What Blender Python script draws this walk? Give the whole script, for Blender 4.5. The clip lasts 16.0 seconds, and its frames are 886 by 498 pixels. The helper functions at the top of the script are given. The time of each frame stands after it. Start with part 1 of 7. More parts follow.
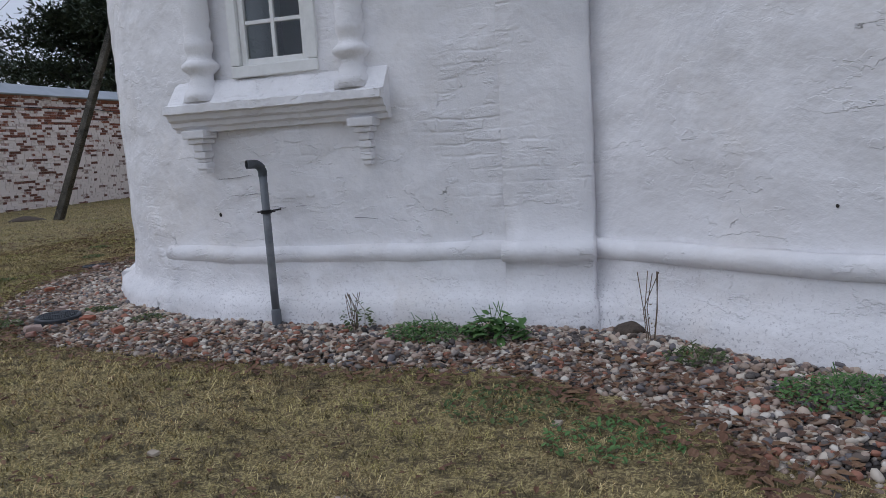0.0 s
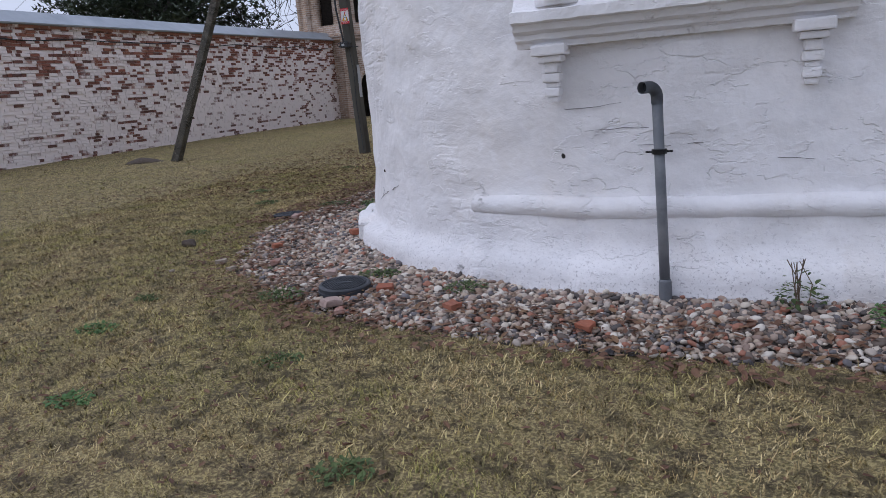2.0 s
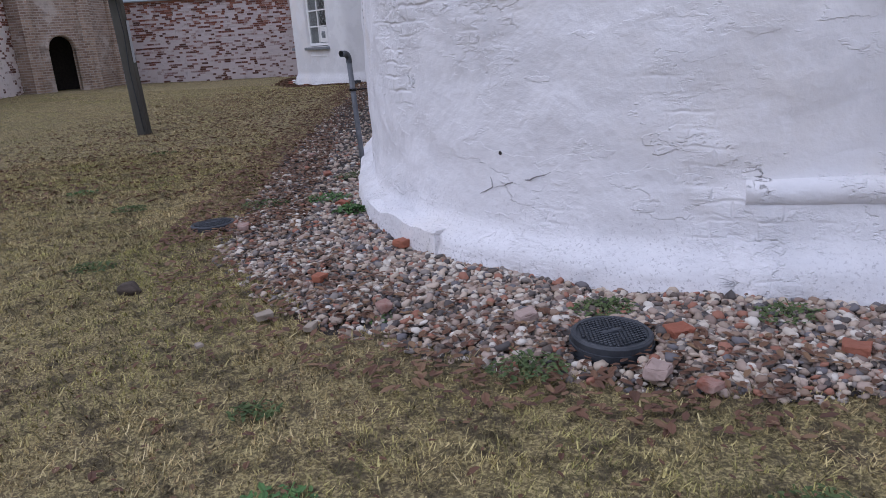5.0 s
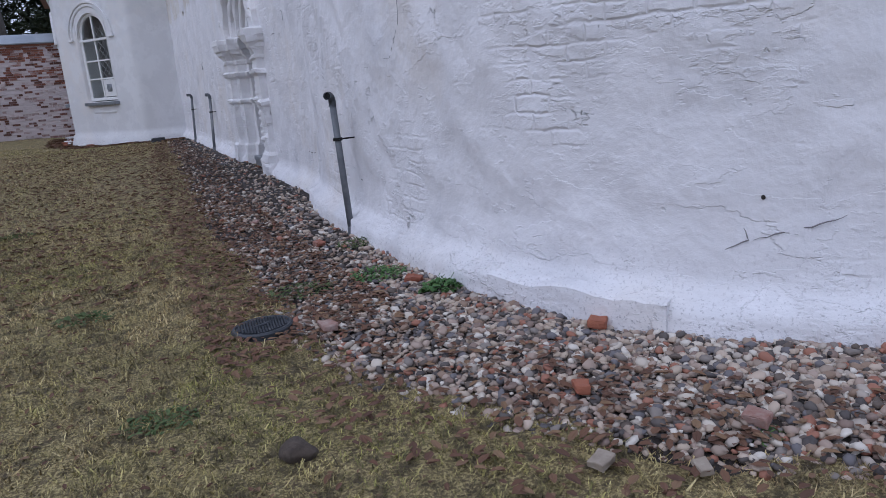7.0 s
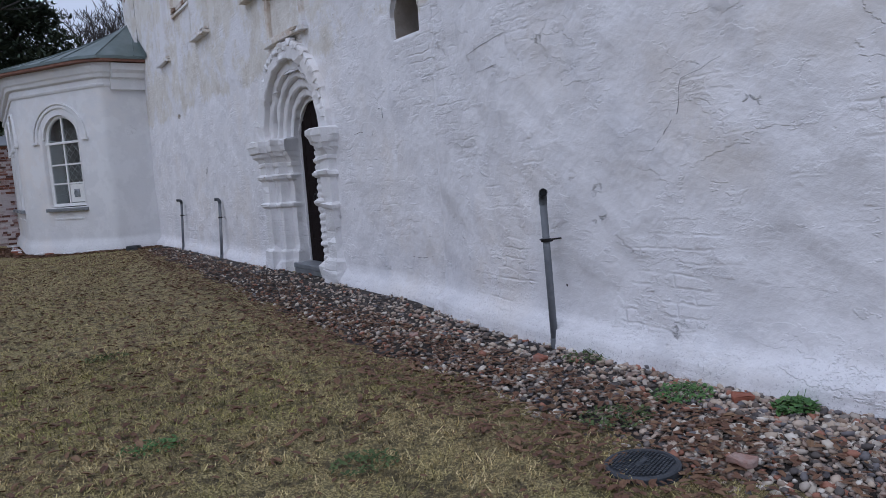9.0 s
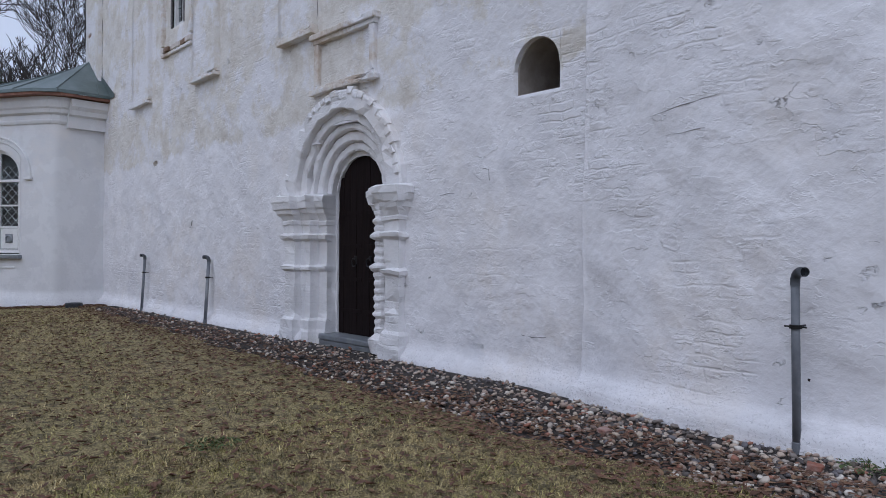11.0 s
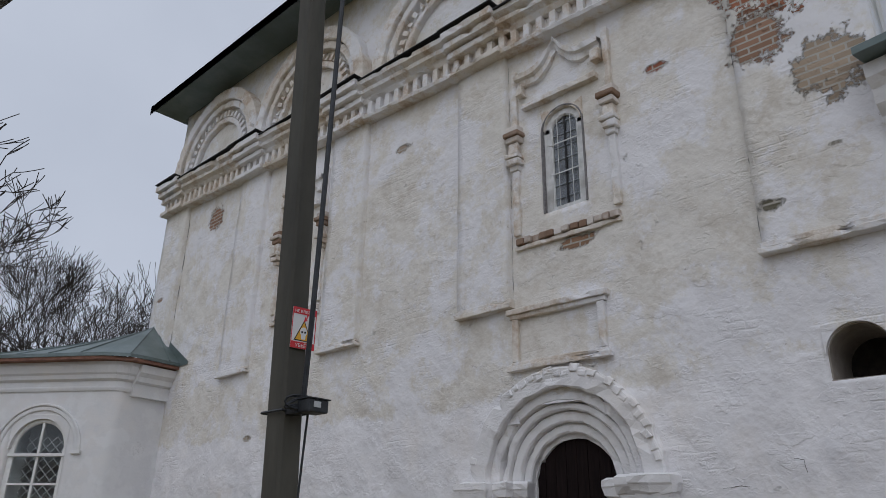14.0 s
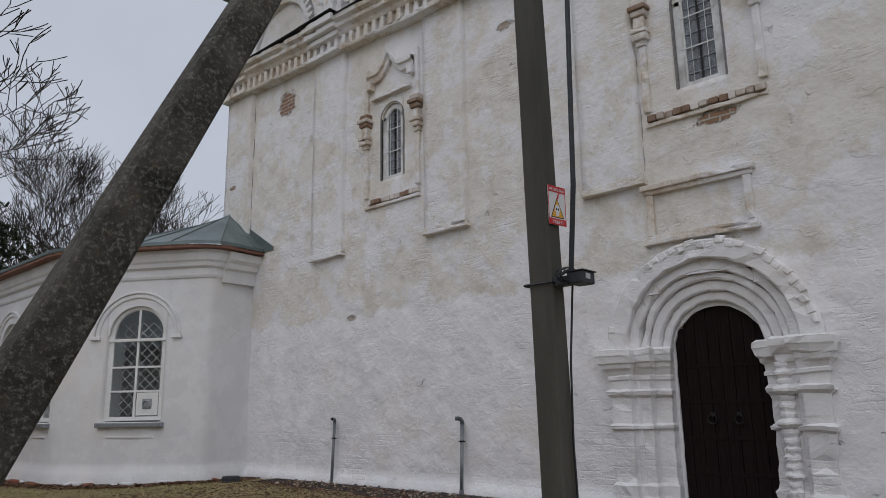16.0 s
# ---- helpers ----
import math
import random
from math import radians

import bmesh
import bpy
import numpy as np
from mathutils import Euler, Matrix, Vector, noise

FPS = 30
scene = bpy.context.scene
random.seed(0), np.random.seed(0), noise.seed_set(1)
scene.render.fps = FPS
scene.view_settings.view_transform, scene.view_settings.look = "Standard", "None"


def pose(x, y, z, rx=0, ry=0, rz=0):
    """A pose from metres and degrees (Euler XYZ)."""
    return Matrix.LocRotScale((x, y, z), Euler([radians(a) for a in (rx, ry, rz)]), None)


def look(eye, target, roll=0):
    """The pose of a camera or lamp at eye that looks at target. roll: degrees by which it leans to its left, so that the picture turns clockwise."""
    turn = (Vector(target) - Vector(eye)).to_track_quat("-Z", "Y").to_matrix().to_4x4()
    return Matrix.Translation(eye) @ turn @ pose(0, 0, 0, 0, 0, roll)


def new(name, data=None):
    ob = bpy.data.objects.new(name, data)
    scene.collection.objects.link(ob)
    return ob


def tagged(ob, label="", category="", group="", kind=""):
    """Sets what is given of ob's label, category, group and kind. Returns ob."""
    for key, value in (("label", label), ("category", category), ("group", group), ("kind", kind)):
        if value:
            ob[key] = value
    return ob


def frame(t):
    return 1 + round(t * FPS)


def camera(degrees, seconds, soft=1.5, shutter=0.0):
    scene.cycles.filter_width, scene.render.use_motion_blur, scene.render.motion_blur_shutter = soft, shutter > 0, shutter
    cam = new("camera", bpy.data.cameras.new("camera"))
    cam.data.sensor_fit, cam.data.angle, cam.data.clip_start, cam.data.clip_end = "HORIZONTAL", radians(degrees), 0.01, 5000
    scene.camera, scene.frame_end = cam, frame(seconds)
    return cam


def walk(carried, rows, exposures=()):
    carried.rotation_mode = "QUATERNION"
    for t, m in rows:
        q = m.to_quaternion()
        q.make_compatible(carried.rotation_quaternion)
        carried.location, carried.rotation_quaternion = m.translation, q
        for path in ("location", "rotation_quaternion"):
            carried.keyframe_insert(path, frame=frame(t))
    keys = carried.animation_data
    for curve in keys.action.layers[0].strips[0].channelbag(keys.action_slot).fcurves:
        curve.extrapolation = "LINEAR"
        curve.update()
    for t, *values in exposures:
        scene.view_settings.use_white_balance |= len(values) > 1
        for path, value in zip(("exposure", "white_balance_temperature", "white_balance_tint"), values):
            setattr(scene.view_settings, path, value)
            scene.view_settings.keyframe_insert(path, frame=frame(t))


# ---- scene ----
cam = camera(63.1, 16.0, 0.6)
PATH = [
    (0, (5.218, -2.085, 1.353), (4.627, -0.195, 1.078), -3.7),
    (0.5, (4.597, -2.109, 1.382), (3.895, -0.26, 1.086), -4.2),
    (1, (3.964, -2.013, 1.362), (3.216, -0.187, 1.036), -4.5),
    (1.5, (3.371, -1.793, 1.422), (2.597, 0.014, 1.056), -5.4),
    (2, (2.818, -1.583, 1.428), (2.106, 0.233, 0.987), -4.9),
    (2.5, (2.26, -1.338, 1.443), (1.623, 0.501, 0.98), -4.4),
    (3, (1.66, -1.231, 1.459), (1.03, 0.611, 1.0), -4.4),
    (3.5, (1.111, -1.033, 1.404), (0.519, 0.819, 0.935), -4.4),
    (3.7, (0.89, -0.943, 1.461), (0.35, 0.924, 0.987), -4.5),
    (5.8, (-1.137, 0.287, 1.462), (-0.72, 2.144, 0.849), -4.7),
    (6, (-1.363, 0.456, 1.407), (-0.936, 2.311, 0.795), -5.4),
    (6.5, (-1.844, 0.888, 1.438), (-1.246, 2.708, 0.862), -5.5),
    (7, (-2.301, 1.385, 1.482), (-1.506, 3.154, 0.993), -4.8),
    (7.5, (-2.737, 1.859, 1.526), (-1.892, 3.624, 1.113), -4.6),
    (8, (-3.189, 2.269, 1.511), (-2.147, 3.94, 1.163), -3.4),
    (8.5, (-3.599, 2.679, 1.499), (-2.548, 4.355, 1.206), -3.6),
    (9, (-4.026, 3.088, 1.528), (-2.967, 4.771, 1.316), -4.1),
    (9.5, (-4.365, 3.525, 1.524), (-3.312, 5.215, 1.338), -4.0),
    (9.7, (-4.497, 3.745, 1.51), (-3.459, 5.446, 1.331), -4.0),
    (11.8, (-5.724, 6.034, 1.406), (-4.297, 7.431, 1.509), 2.0),
    (12, (-5.825, 6.256, 1.391), (-4.439, 7.694, 1.493), 1.3),
    (12.5, (-6.238, 6.753, 1.458), (-5.001, 8.312, 1.652), 1.0),
    (13, (-6.633, 7.25, 1.534), (-5.341, 8.719, 1.951), 1.7),
    (13.5, (-6.965, 7.736, 1.606), (-5.637, 9.051, 2.318), 1.7),
    (14, (-7.466, 8.082, 1.572), (-6.12, 9.364, 2.312), 0.9),
    (14.5, (-7.923, 8.517, 1.459), (-6.549, 9.784, 2.171), 0.9),
    (15, (-8.442, 8.824, 1.463), (-7.045, 10.111, 2.09), -0.3),
    (15.5, (-8.761, 9.15, 1.472), (-7.332, 10.464, 1.953), -0.8),
    (16, (-8.966, 9.426, 1.479), (-7.528, 10.748, 1.909), -1.0),
]
EXPOSURES = [(0.0, -0.5, 5750, 13), (1.0, -0.25, 5750, 15), (2.0, -0.24, 5720, 17), (3.5, -0.28, 5650, 21), (6.0, -0.18, 5500, 20), (6.5, -0.2, 5450, 19), (7.0, -0.36, 5400, 18), (8.5, -0.45, 5450, 17), (9.5, -0.4, 5500, 15), (12.5, -0.32, 5650, 15), (13.5, -0.55, 5900, 13), (14.0, -0.55, 6050, 12), (15.0, -0.5, 6280, 12), (16.0, -0.55, 6250, 12)]
walk(cam, [(t, look(eye, target, roll)) for t, eye, target, roll in PATH], EXPOSURES)

# world and light: an overcast late-autumn day
world = bpy.data.worlds.new("overcast")
scene.world = world
world.use_nodes = True
wn = world.node_tree
sky = wn.nodes.new("ShaderNodeTexSky")
sky.sky_type, sky.sun_disc = "NISHITA", False
sky.sun_elevation, sky.sun_rotation = radians(52), radians(243)
sky.air_density, sky.dust_density, sky.ozone_density = 1.0, 4.0, 1.0
cloud = wn.nodes.new("ShaderNodeMix")
cloud.data_type = "RGBA"
cloud.inputs[0].default_value = 0.93
wn.links.new(sky.outputs[0], cloud.inputs[6])
cl_pos = wn.nodes.new("ShaderNodeTexCoord")
cl_noise = wn.nodes.new("ShaderNodeTexNoise")
cl_noise.inputs["Scale"].default_value, cl_noise.inputs["Detail"].default_value = 3.0, 6.0
wn.links.new(cl_pos.outputs["Generated"], cl_noise.inputs["Vector"])
cl_tone = wn.nodes.new("ShaderNodeMix")
cl_tone.data_type = "RGBA"
cl_tone.inputs[6].default_value, cl_tone.inputs[7].default_value = (5.3, 5.65, 6.3, 1), (7.3, 7.65, 8.2, 1)
wn.links.new(cl_noise.outputs["Fac"], cl_tone.inputs[0])
wn.links.new(cl_tone.outputs[2], cloud.inputs[7])
wn.links.new(cloud.outputs[2], wn.nodes["Background"].inputs[0])
wn.nodes["Background"].inputs[1].default_value = 0.124
sun_data = bpy.data.lights.new("sun", "SUN")
sun_data.energy, sun_data.angle, sun_data.color = 1.1, radians(80), (1.0, 0.98, 0.96)
sun = new("sun", sun_data)
sun.matrix_world = look((-27, -10, 40), (0, 4, 0))


# ---------------- materials ----------------
def mat(name, rough=0.85, metal=0.0):
    m = bpy.data.materials.new(name)
    m.use_nodes = True
    b = m.node_tree.nodes["Principled BSDF"]
    b.inputs["Roughness"].default_value = rough
    b.inputs["Metallic"].default_value = metal
    return m, m.node_tree, b


def nd(nt, kind, **inp):
    n = nt.nodes.new(kind)
    for k, v in inp.items():
        n.inputs[k.replace("_", " ")].default_value = v
    return n


def noise_at(nt, vec, scale, detail=4.0, rough=0.6):
    n = nd(nt, "ShaderNodeTexNoise", Scale=scale, Detail=detail, Roughness=rough)
    nt.links.new(vec, n.inputs["Vector"])
    return n.outputs["Fac"]


def ramp(nt, fac, stops):
    r = nt.nodes.new("ShaderNodeValToRGB")
    els = r.color_ramp.elements
    while len(els) < len(stops):
        els.new(0.5)
    for e, (p, c) in zip(els, stops):
        e.position = p
        e.color = (*c, 1) if len(c) == 3 else c
    nt.links.new(fac, r.inputs[0])
    return r.outputs[0]


def mix(nt, fac, a, b):
    n = nt.nodes.new("ShaderNodeMix")
    n.data_type = "RGBA"
    for sock, v in ((n.inputs[0], fac), (n.inputs[6], a), (n.inputs[7], b)):
        if isinstance(v, (int, float)):
            sock.default_value = v
        elif isinstance(v, tuple):
            sock.default_value = (*v, 1)
        else:
            nt.links.new(v, sock)
    return n.outputs[2]


def mth(nt, op, a, b=None):
    n = nt.nodes.new("ShaderNodeMath")
    n.operation = op
    for i, v in enumerate((a, b)):
        if v is None:
            continue
        if isinstance(v, (int, float)):
            n.inputs[i].default_value = v
        else:
            nt.links.new(v, n.inputs[i])
    return n.outputs[0]


def bump(nt, b, height, strength=0.5, dist=0.01):
    n = nd(nt, "ShaderNodeBump", Strength=strength, Distance=dist)
    nt.links.new(height, n.inputs["Height"])
    nt.links.new(n.outputs[0], b.inputs["Normal"])


def pos(nt):
    return nt.nodes.new("ShaderNodeNewGeometry").outputs["Position"]


def obj(nt):
    return nt.nodes.new("ShaderNodeTexCoord").outputs["Object"]


GREY3 = ((0, (0, 0, 0)), (1, (1, 1, 1)))


def plaster(name, fresh, old, stains, fresh_top=None, grain=1.0, brick_spots=()):
    """Whitewash on uneven brick: soft courses showing through, stains, and old cream wash above the fresh coat."""
    m, nt, b = mat(name, 0.9)
    p = pos(nt)
    sep = nt.nodes.new("ShaderNodeSeparateXYZ")
    nt.links.new(p, sep.inputs[0])
    big = noise_at(nt, p, 0.9, 5.0)
    mid = noise_at(nt, p, 4.5, 6.0, 0.65)
    fine = noise_at(nt, p, 34.0, 5.0, 0.7)
    col = mix(nt, ramp(nt, big, ((0.35, (0, 0, 0)), (0.7, (1, 1, 1)))), fresh, tuple(0.94 * c for c in fresh))
    # thin warm patches and fresher brushed-on coats
    warm = ramp(nt, noise_at(nt, p, 0.62, 6.0, 0.6), ((0.5, (0, 0, 0)), (0.64, (1, 1, 1))))
    col = mix(nt, mth(nt, "MULTIPLY", warm, 0.6), col, (0.79, 0.745, 0.70))
    coat = ramp(nt, noise_at(nt, p, 1.9, 9.0, 0.66), ((0.5, (0, 0, 0)), (0.56, (1, 1, 1))))
    col = mix(nt, mth(nt, "MULTIPLY", coat, 0.6), col, tuple(min(0.88, 1.08 * c) for c in fresh))
    grey = ramp(nt, noise_at(nt, p, 1.1, 8.0, 0.7), ((0.55, (0, 0, 0)), (0.68, (1, 1, 1))))
    col = mix(nt, mth(nt, "MULTIPLY", grey, 0.5), col, (0.62, 0.62, 0.645))
    if fresh_top is not None:
        lim = mth(nt, "ADD", sep.outputs[2], mth(nt, "MULTIPLY", mth(nt, "SUBTRACT", big, 0.5), 0.7))
        lim = mth(nt, "ADD", lim, mth(nt, "MULTIPLY", mth(nt, "SUBTRACT", mid, 0.5), 0.5))
        blot = noise_at(nt, p, 2.4, 12.0, 0.78)
        oldc = mix(nt, ramp(nt, blot, ((0.47, (0, 0, 0)), (0.62, (1, 1, 1)))), old, stains)
        oldc = mix(nt, ramp(nt, noise_at(nt, p, 0.7, 11.0, 0.74), ((0.48, (0, 0, 0)), (0.55, (1, 1, 1)))), oldc, tuple(0.97 * c for c in fresh))
        # pinholes and scabs where the old coats have come away
        scab = ramp(nt, noise_at(nt, p, 7.0, 9.0, 0.8), ((0.645, (0, 0, 0)), (0.67, (1, 1, 1))))
        oldc = mix(nt, mth(nt, "MULTIPLY", scab, 0.75), oldc, (0.3, 0.25, 0.19))
        rng = nd(nt, "ShaderNodeMapRange")
        rng.inputs["From Min"].default_value = fresh_top - 0.03
        rng.inputs["From Max"].default_value = fresh_top + 0.06
        nt.links.new(lim, rng.inputs["Value"])
        col = mix(nt, rng.outputs[0], col, oldc)
    # small chips showing grey and ochre under the wash
    chips = ramp(nt, noise_at(nt, p, 15.0, 8.0, 0.75), ((0.68, (0, 0, 0)), (0.72, (1, 1, 1))))
    col = mix(nt, mth(nt, "MULTIPLY", chips, 0.5), col, (0.46, 0.44, 0.42))
    flatv = nt.nodes.new("ShaderNodeMapping")
    flatv.inputs["Scale"].default_value = (1.0, 1.0, 2.0)
    nt.links.new(p, flatv.inputs[0])
    fv = flatv.outputs[0]
    where = ramp(nt, noise_at(nt, p, 1.3, 4.0), ((0.42, (0.15, 0.15, 0.15)), (0.6, (1, 1, 1))))
    hgt = mth(nt, "ADD", mth(nt, "MULTIPLY", noise_at(nt, p, 2.6, 6.0, 0.55), 1.25), mth(nt, "MULTIPLY", fine, 0.07))
    # trowelled strokes, mostly level
    hgt = mth(nt, "ADD", hgt, mth(nt, "MULTIPLY", mth(nt, "MULTIPLY", noise_at(nt, p, 7.0, 3.0, 0.5), where), 0.16))
    # brick courses showing through where the coat is thin
    wob = mth(nt, "MULTIPLY", mth(nt, "SUBTRACT", noise_at(nt, p, 3.4, 5.0, 0.6), 0.5), 0.09)
    cu = nt.nodes.new("ShaderNodeCombineXYZ")
    nt.links.new(mth(nt, "ADD", mth(nt, "SUBTRACT", sep.outputs[1], sep.outputs[0]), wob), cu.inputs[0])
    nt.links.new(mth(nt, "ADD", sep.outputs[2], wob), cu.inputs[1])
    bt = nd(nt, "ShaderNodeTexBrick", Scale=1.0)
    bt.inputs["Color1"].default_value, bt.inputs["Color2"].default_value, bt.inputs["Mortar"].default_value = (0.55, 0.55, 0.55, 1), (1, 1, 1, 1), (0, 0, 0, 1)
    bt.inputs["Brick Width"].default_value, bt.inputs["Row Height"].default_value = 0.29, 0.086
    bt.inputs["Mortar Size"].default_value, bt.inputs["Mortar Smooth"].default_value = 0.016, 1.0
    nt.links.new(cu.outputs[0], bt.inputs["Vector"])
    thin = ramp(nt, noise_at(nt, p, 0.8, 7.0, 0.62), ((0.5, (0, 0, 0)), (0.62, (1, 1, 1))))
    cut = ramp(nt, noise_at(nt, fv, 3.1, 6.0, 0.65), ((0.46, (0, 0, 0)), (0.54, (1, 1, 1))))
    hgt = mth(nt, "ADD", hgt, mth(nt, "MULTIPLY", mth(nt, "MULTIPLY", bt.outputs["Color"], mth(nt, "MULTIPLY", thin, cut)), 0.24))
    # edges of flaked coats
    flk = ramp(nt, noise_at(nt, fv, 1.7, 6.0, 0.6), ((0.53, (0, 0, 0)), (0.542, (1, 1, 1))))
    hgt = mth(nt, "ADD", hgt, mth(nt, "MULTIPLY", mth(nt, "MULTIPLY", flk, where), 0.14))
    pit = ramp(nt, noise_at(nt, p, 17.0, 3.0, 0.5), ((0.7, (0, 0, 0)), (0.74, (1, 1, 1))))
    hgt = mth(nt, "SUBTRACT", hgt, mth(nt, "MULTIPLY", mth(nt, "MULTIPLY", pit, thin), 0.35))
    # hairline cracks
    cn = mth(nt, "ABSOLUTE", mth(nt, "SUBTRACT", noise_at(nt, fv, 1.5, 7.0, 0.6), 0.5))
    crk = ramp(nt, cn, ((0.0, (1, 1, 1)), (0.006, (0, 0, 0))))
    crk = mth(nt, "MULTIPLY", crk, ramp(nt, noise_at(nt, p, 1.7, 2.0), ((0.66, (0, 0, 0)), (0.7, (1, 1, 1)))))
    hgt = mth(nt, "SUBTRACT", hgt, mth(nt, "MULTIPLY", crk, 0.7))
    col = mix(nt, mth(nt, "MULTIPLY", crk, 0.4), col, (0.3, 0.28, 0.27))
    # wash worn to grey speckles low on the wall
    low = nd(nt, "ShaderNodeMapRange")
    low.inputs["From Min"].default_value, low.inputs["From Max"].default_value = 0.62, 0.15
    nt.links.new(mth(nt, "ADD", sep.outputs[2], mth(nt, "MULTIPLY", mth(nt, "SUBTRACT", big, 0.5), 1.2)), low.inputs["Value"])
    spk = ramp(nt, noise_at(nt, p, 55.0, 6.0, 0.7), ((0.56, (0, 0, 0)), (0.63, (1, 1, 1))))
    col = mix(nt, mth(nt, "MULTIPLY", mth(nt, "MULTIPLY", spk, low.outputs[0]), 0.65), col, (0.3, 0.28, 0.3))
    for (cx, cy, cz), rad, colr in brick_spots:
        dv = nt.nodes.new("ShaderNodeVectorMath")
        dv.operation = "DISTANCE"
        sq = nt.nodes.new("ShaderNodeMapping")
        zk = 2.3 if rad < 0.3 else 1.0
        sq.inputs["Scale"].default_value = (1.0, 1.0, zk)
        nt.links.new(p, sq.inputs[0])
        nt.links.new(sq.outputs[0], dv.inputs[0])
        dv.inputs[1].default_value = (cx, cy, cz * zk)
        d = mth(nt, "ADD", dv.outputs["Value"], mth(nt, "MULTIPLY", mth(nt, "SUBTRACT", noise_at(nt, p, 5.0, 8.0, 0.75), 0.5), 2.6 * rad))
        msk = nd(nt, "ShaderNodeMapRange")
        msk.inputs["From Min"].default_value = rad
        msk.inputs["From Max"].default_value = rad - 0.06
        nt.links.new(d, msk.inputs["Value"])
        bt = nd(nt, "ShaderNodeTexBrick", Scale=1.0)
        bt.inputs["Color1"].default_value = (*colr, 1)
        bt.inputs["Color2"].default_value = (*[0.75 * c for c in colr], 1)
        bt.inputs["Mortar"].default_value = (0.42, 0.39, 0.34, 1)
        bt.inputs["Brick Width"].default_value, bt.inputs["Row Height"].default_value = 0.27, 0.085
        bt.inputs["Mortar Size"].default_value = 0.012
        mp = nt.nodes.new("ShaderNodeCombineXYZ")
        nt.links.new(sep.outputs[1], mp.inputs[0])
        nt.links.new(sep.outputs[2], mp.inputs[1])
        nt.links.new(mp.outputs[0], bt.inputs["Vector"])
        col = mix(nt, msk.outputs[0], col, bt.outputs["Color"])
        hgt = mth(nt, "SUBTRACT", hgt, mth(nt, "MULTIPLY", msk.outputs[0], 0.7))
    nt.links.new(col, b.inputs["Base Color"])
    bump(nt, b, hgt, 0.85 * grain, 0.042)
    return m


WHITE = (0.80, 0.79, 0.80)
M_APSE = plaster("whitewashed_brick", WHITE, (0.7, 0.66, 0.6), (0.62, 0.58, 0.5), 6.5)
M_NAVE = plaster("whitewash_over_old_plaster", WHITE, (0.72, 0.69, 0.635), (0.62, 0.575, 0.505), 3.2,
                 brick_spots=(((-0.2, 9.75, 7.9), 0.8, (0.36, 0.14, 0.075)), ((-0.2, 10.15, 6.9), 0.34, (0.34, 0.2, 0.13)), ((-0.2, 9.5, 6.2), 0.4, (0.42, 0.33, 0.24)), ((-0.12, 16.1, 7.75), 0.2, (0.42, 0.33, 0.25)), ((-0.12, 12.75, 5.12), 0.26, (0.34, 0.2, 0.12)), ((-0.2, 16.0, 7.0), 0.13, (0.45, 0.4, 0.34)), ((-0.12, 22.3, 8.27), 0.3, (0.3, 0.16, 0.1)),
                              ((-0.1, 11.42, 7.16), 0.16, (0.33, 0.11, 0.06)), ((-0.15, 10.3, 4.84), 0.17, (0.16, 0.145, 0.1)),
                              ((-0.15, 9.6, 5.3), 0.1, (0.3, 0.28, 0.2)), ((-0.1, 19.97, 3.17), 0.13, (0.4, 0.34, 0.27)),
                              ((-0.2, 24.3, 6.7), 0.16, (0.36, 0.24, 0.17))))
M_TRIM = plaster("whitewashed_moulding", (0.78, 0.77, 0.77), (0.70, 0.65, 0.58), (0.48, 0.37, 0.27), 3.45, 0.7)
M_ANNEX = plaster("smooth_white_plaster", (0.72, 0.72, 0.72), WHITE, WHITE, None, 0.22)


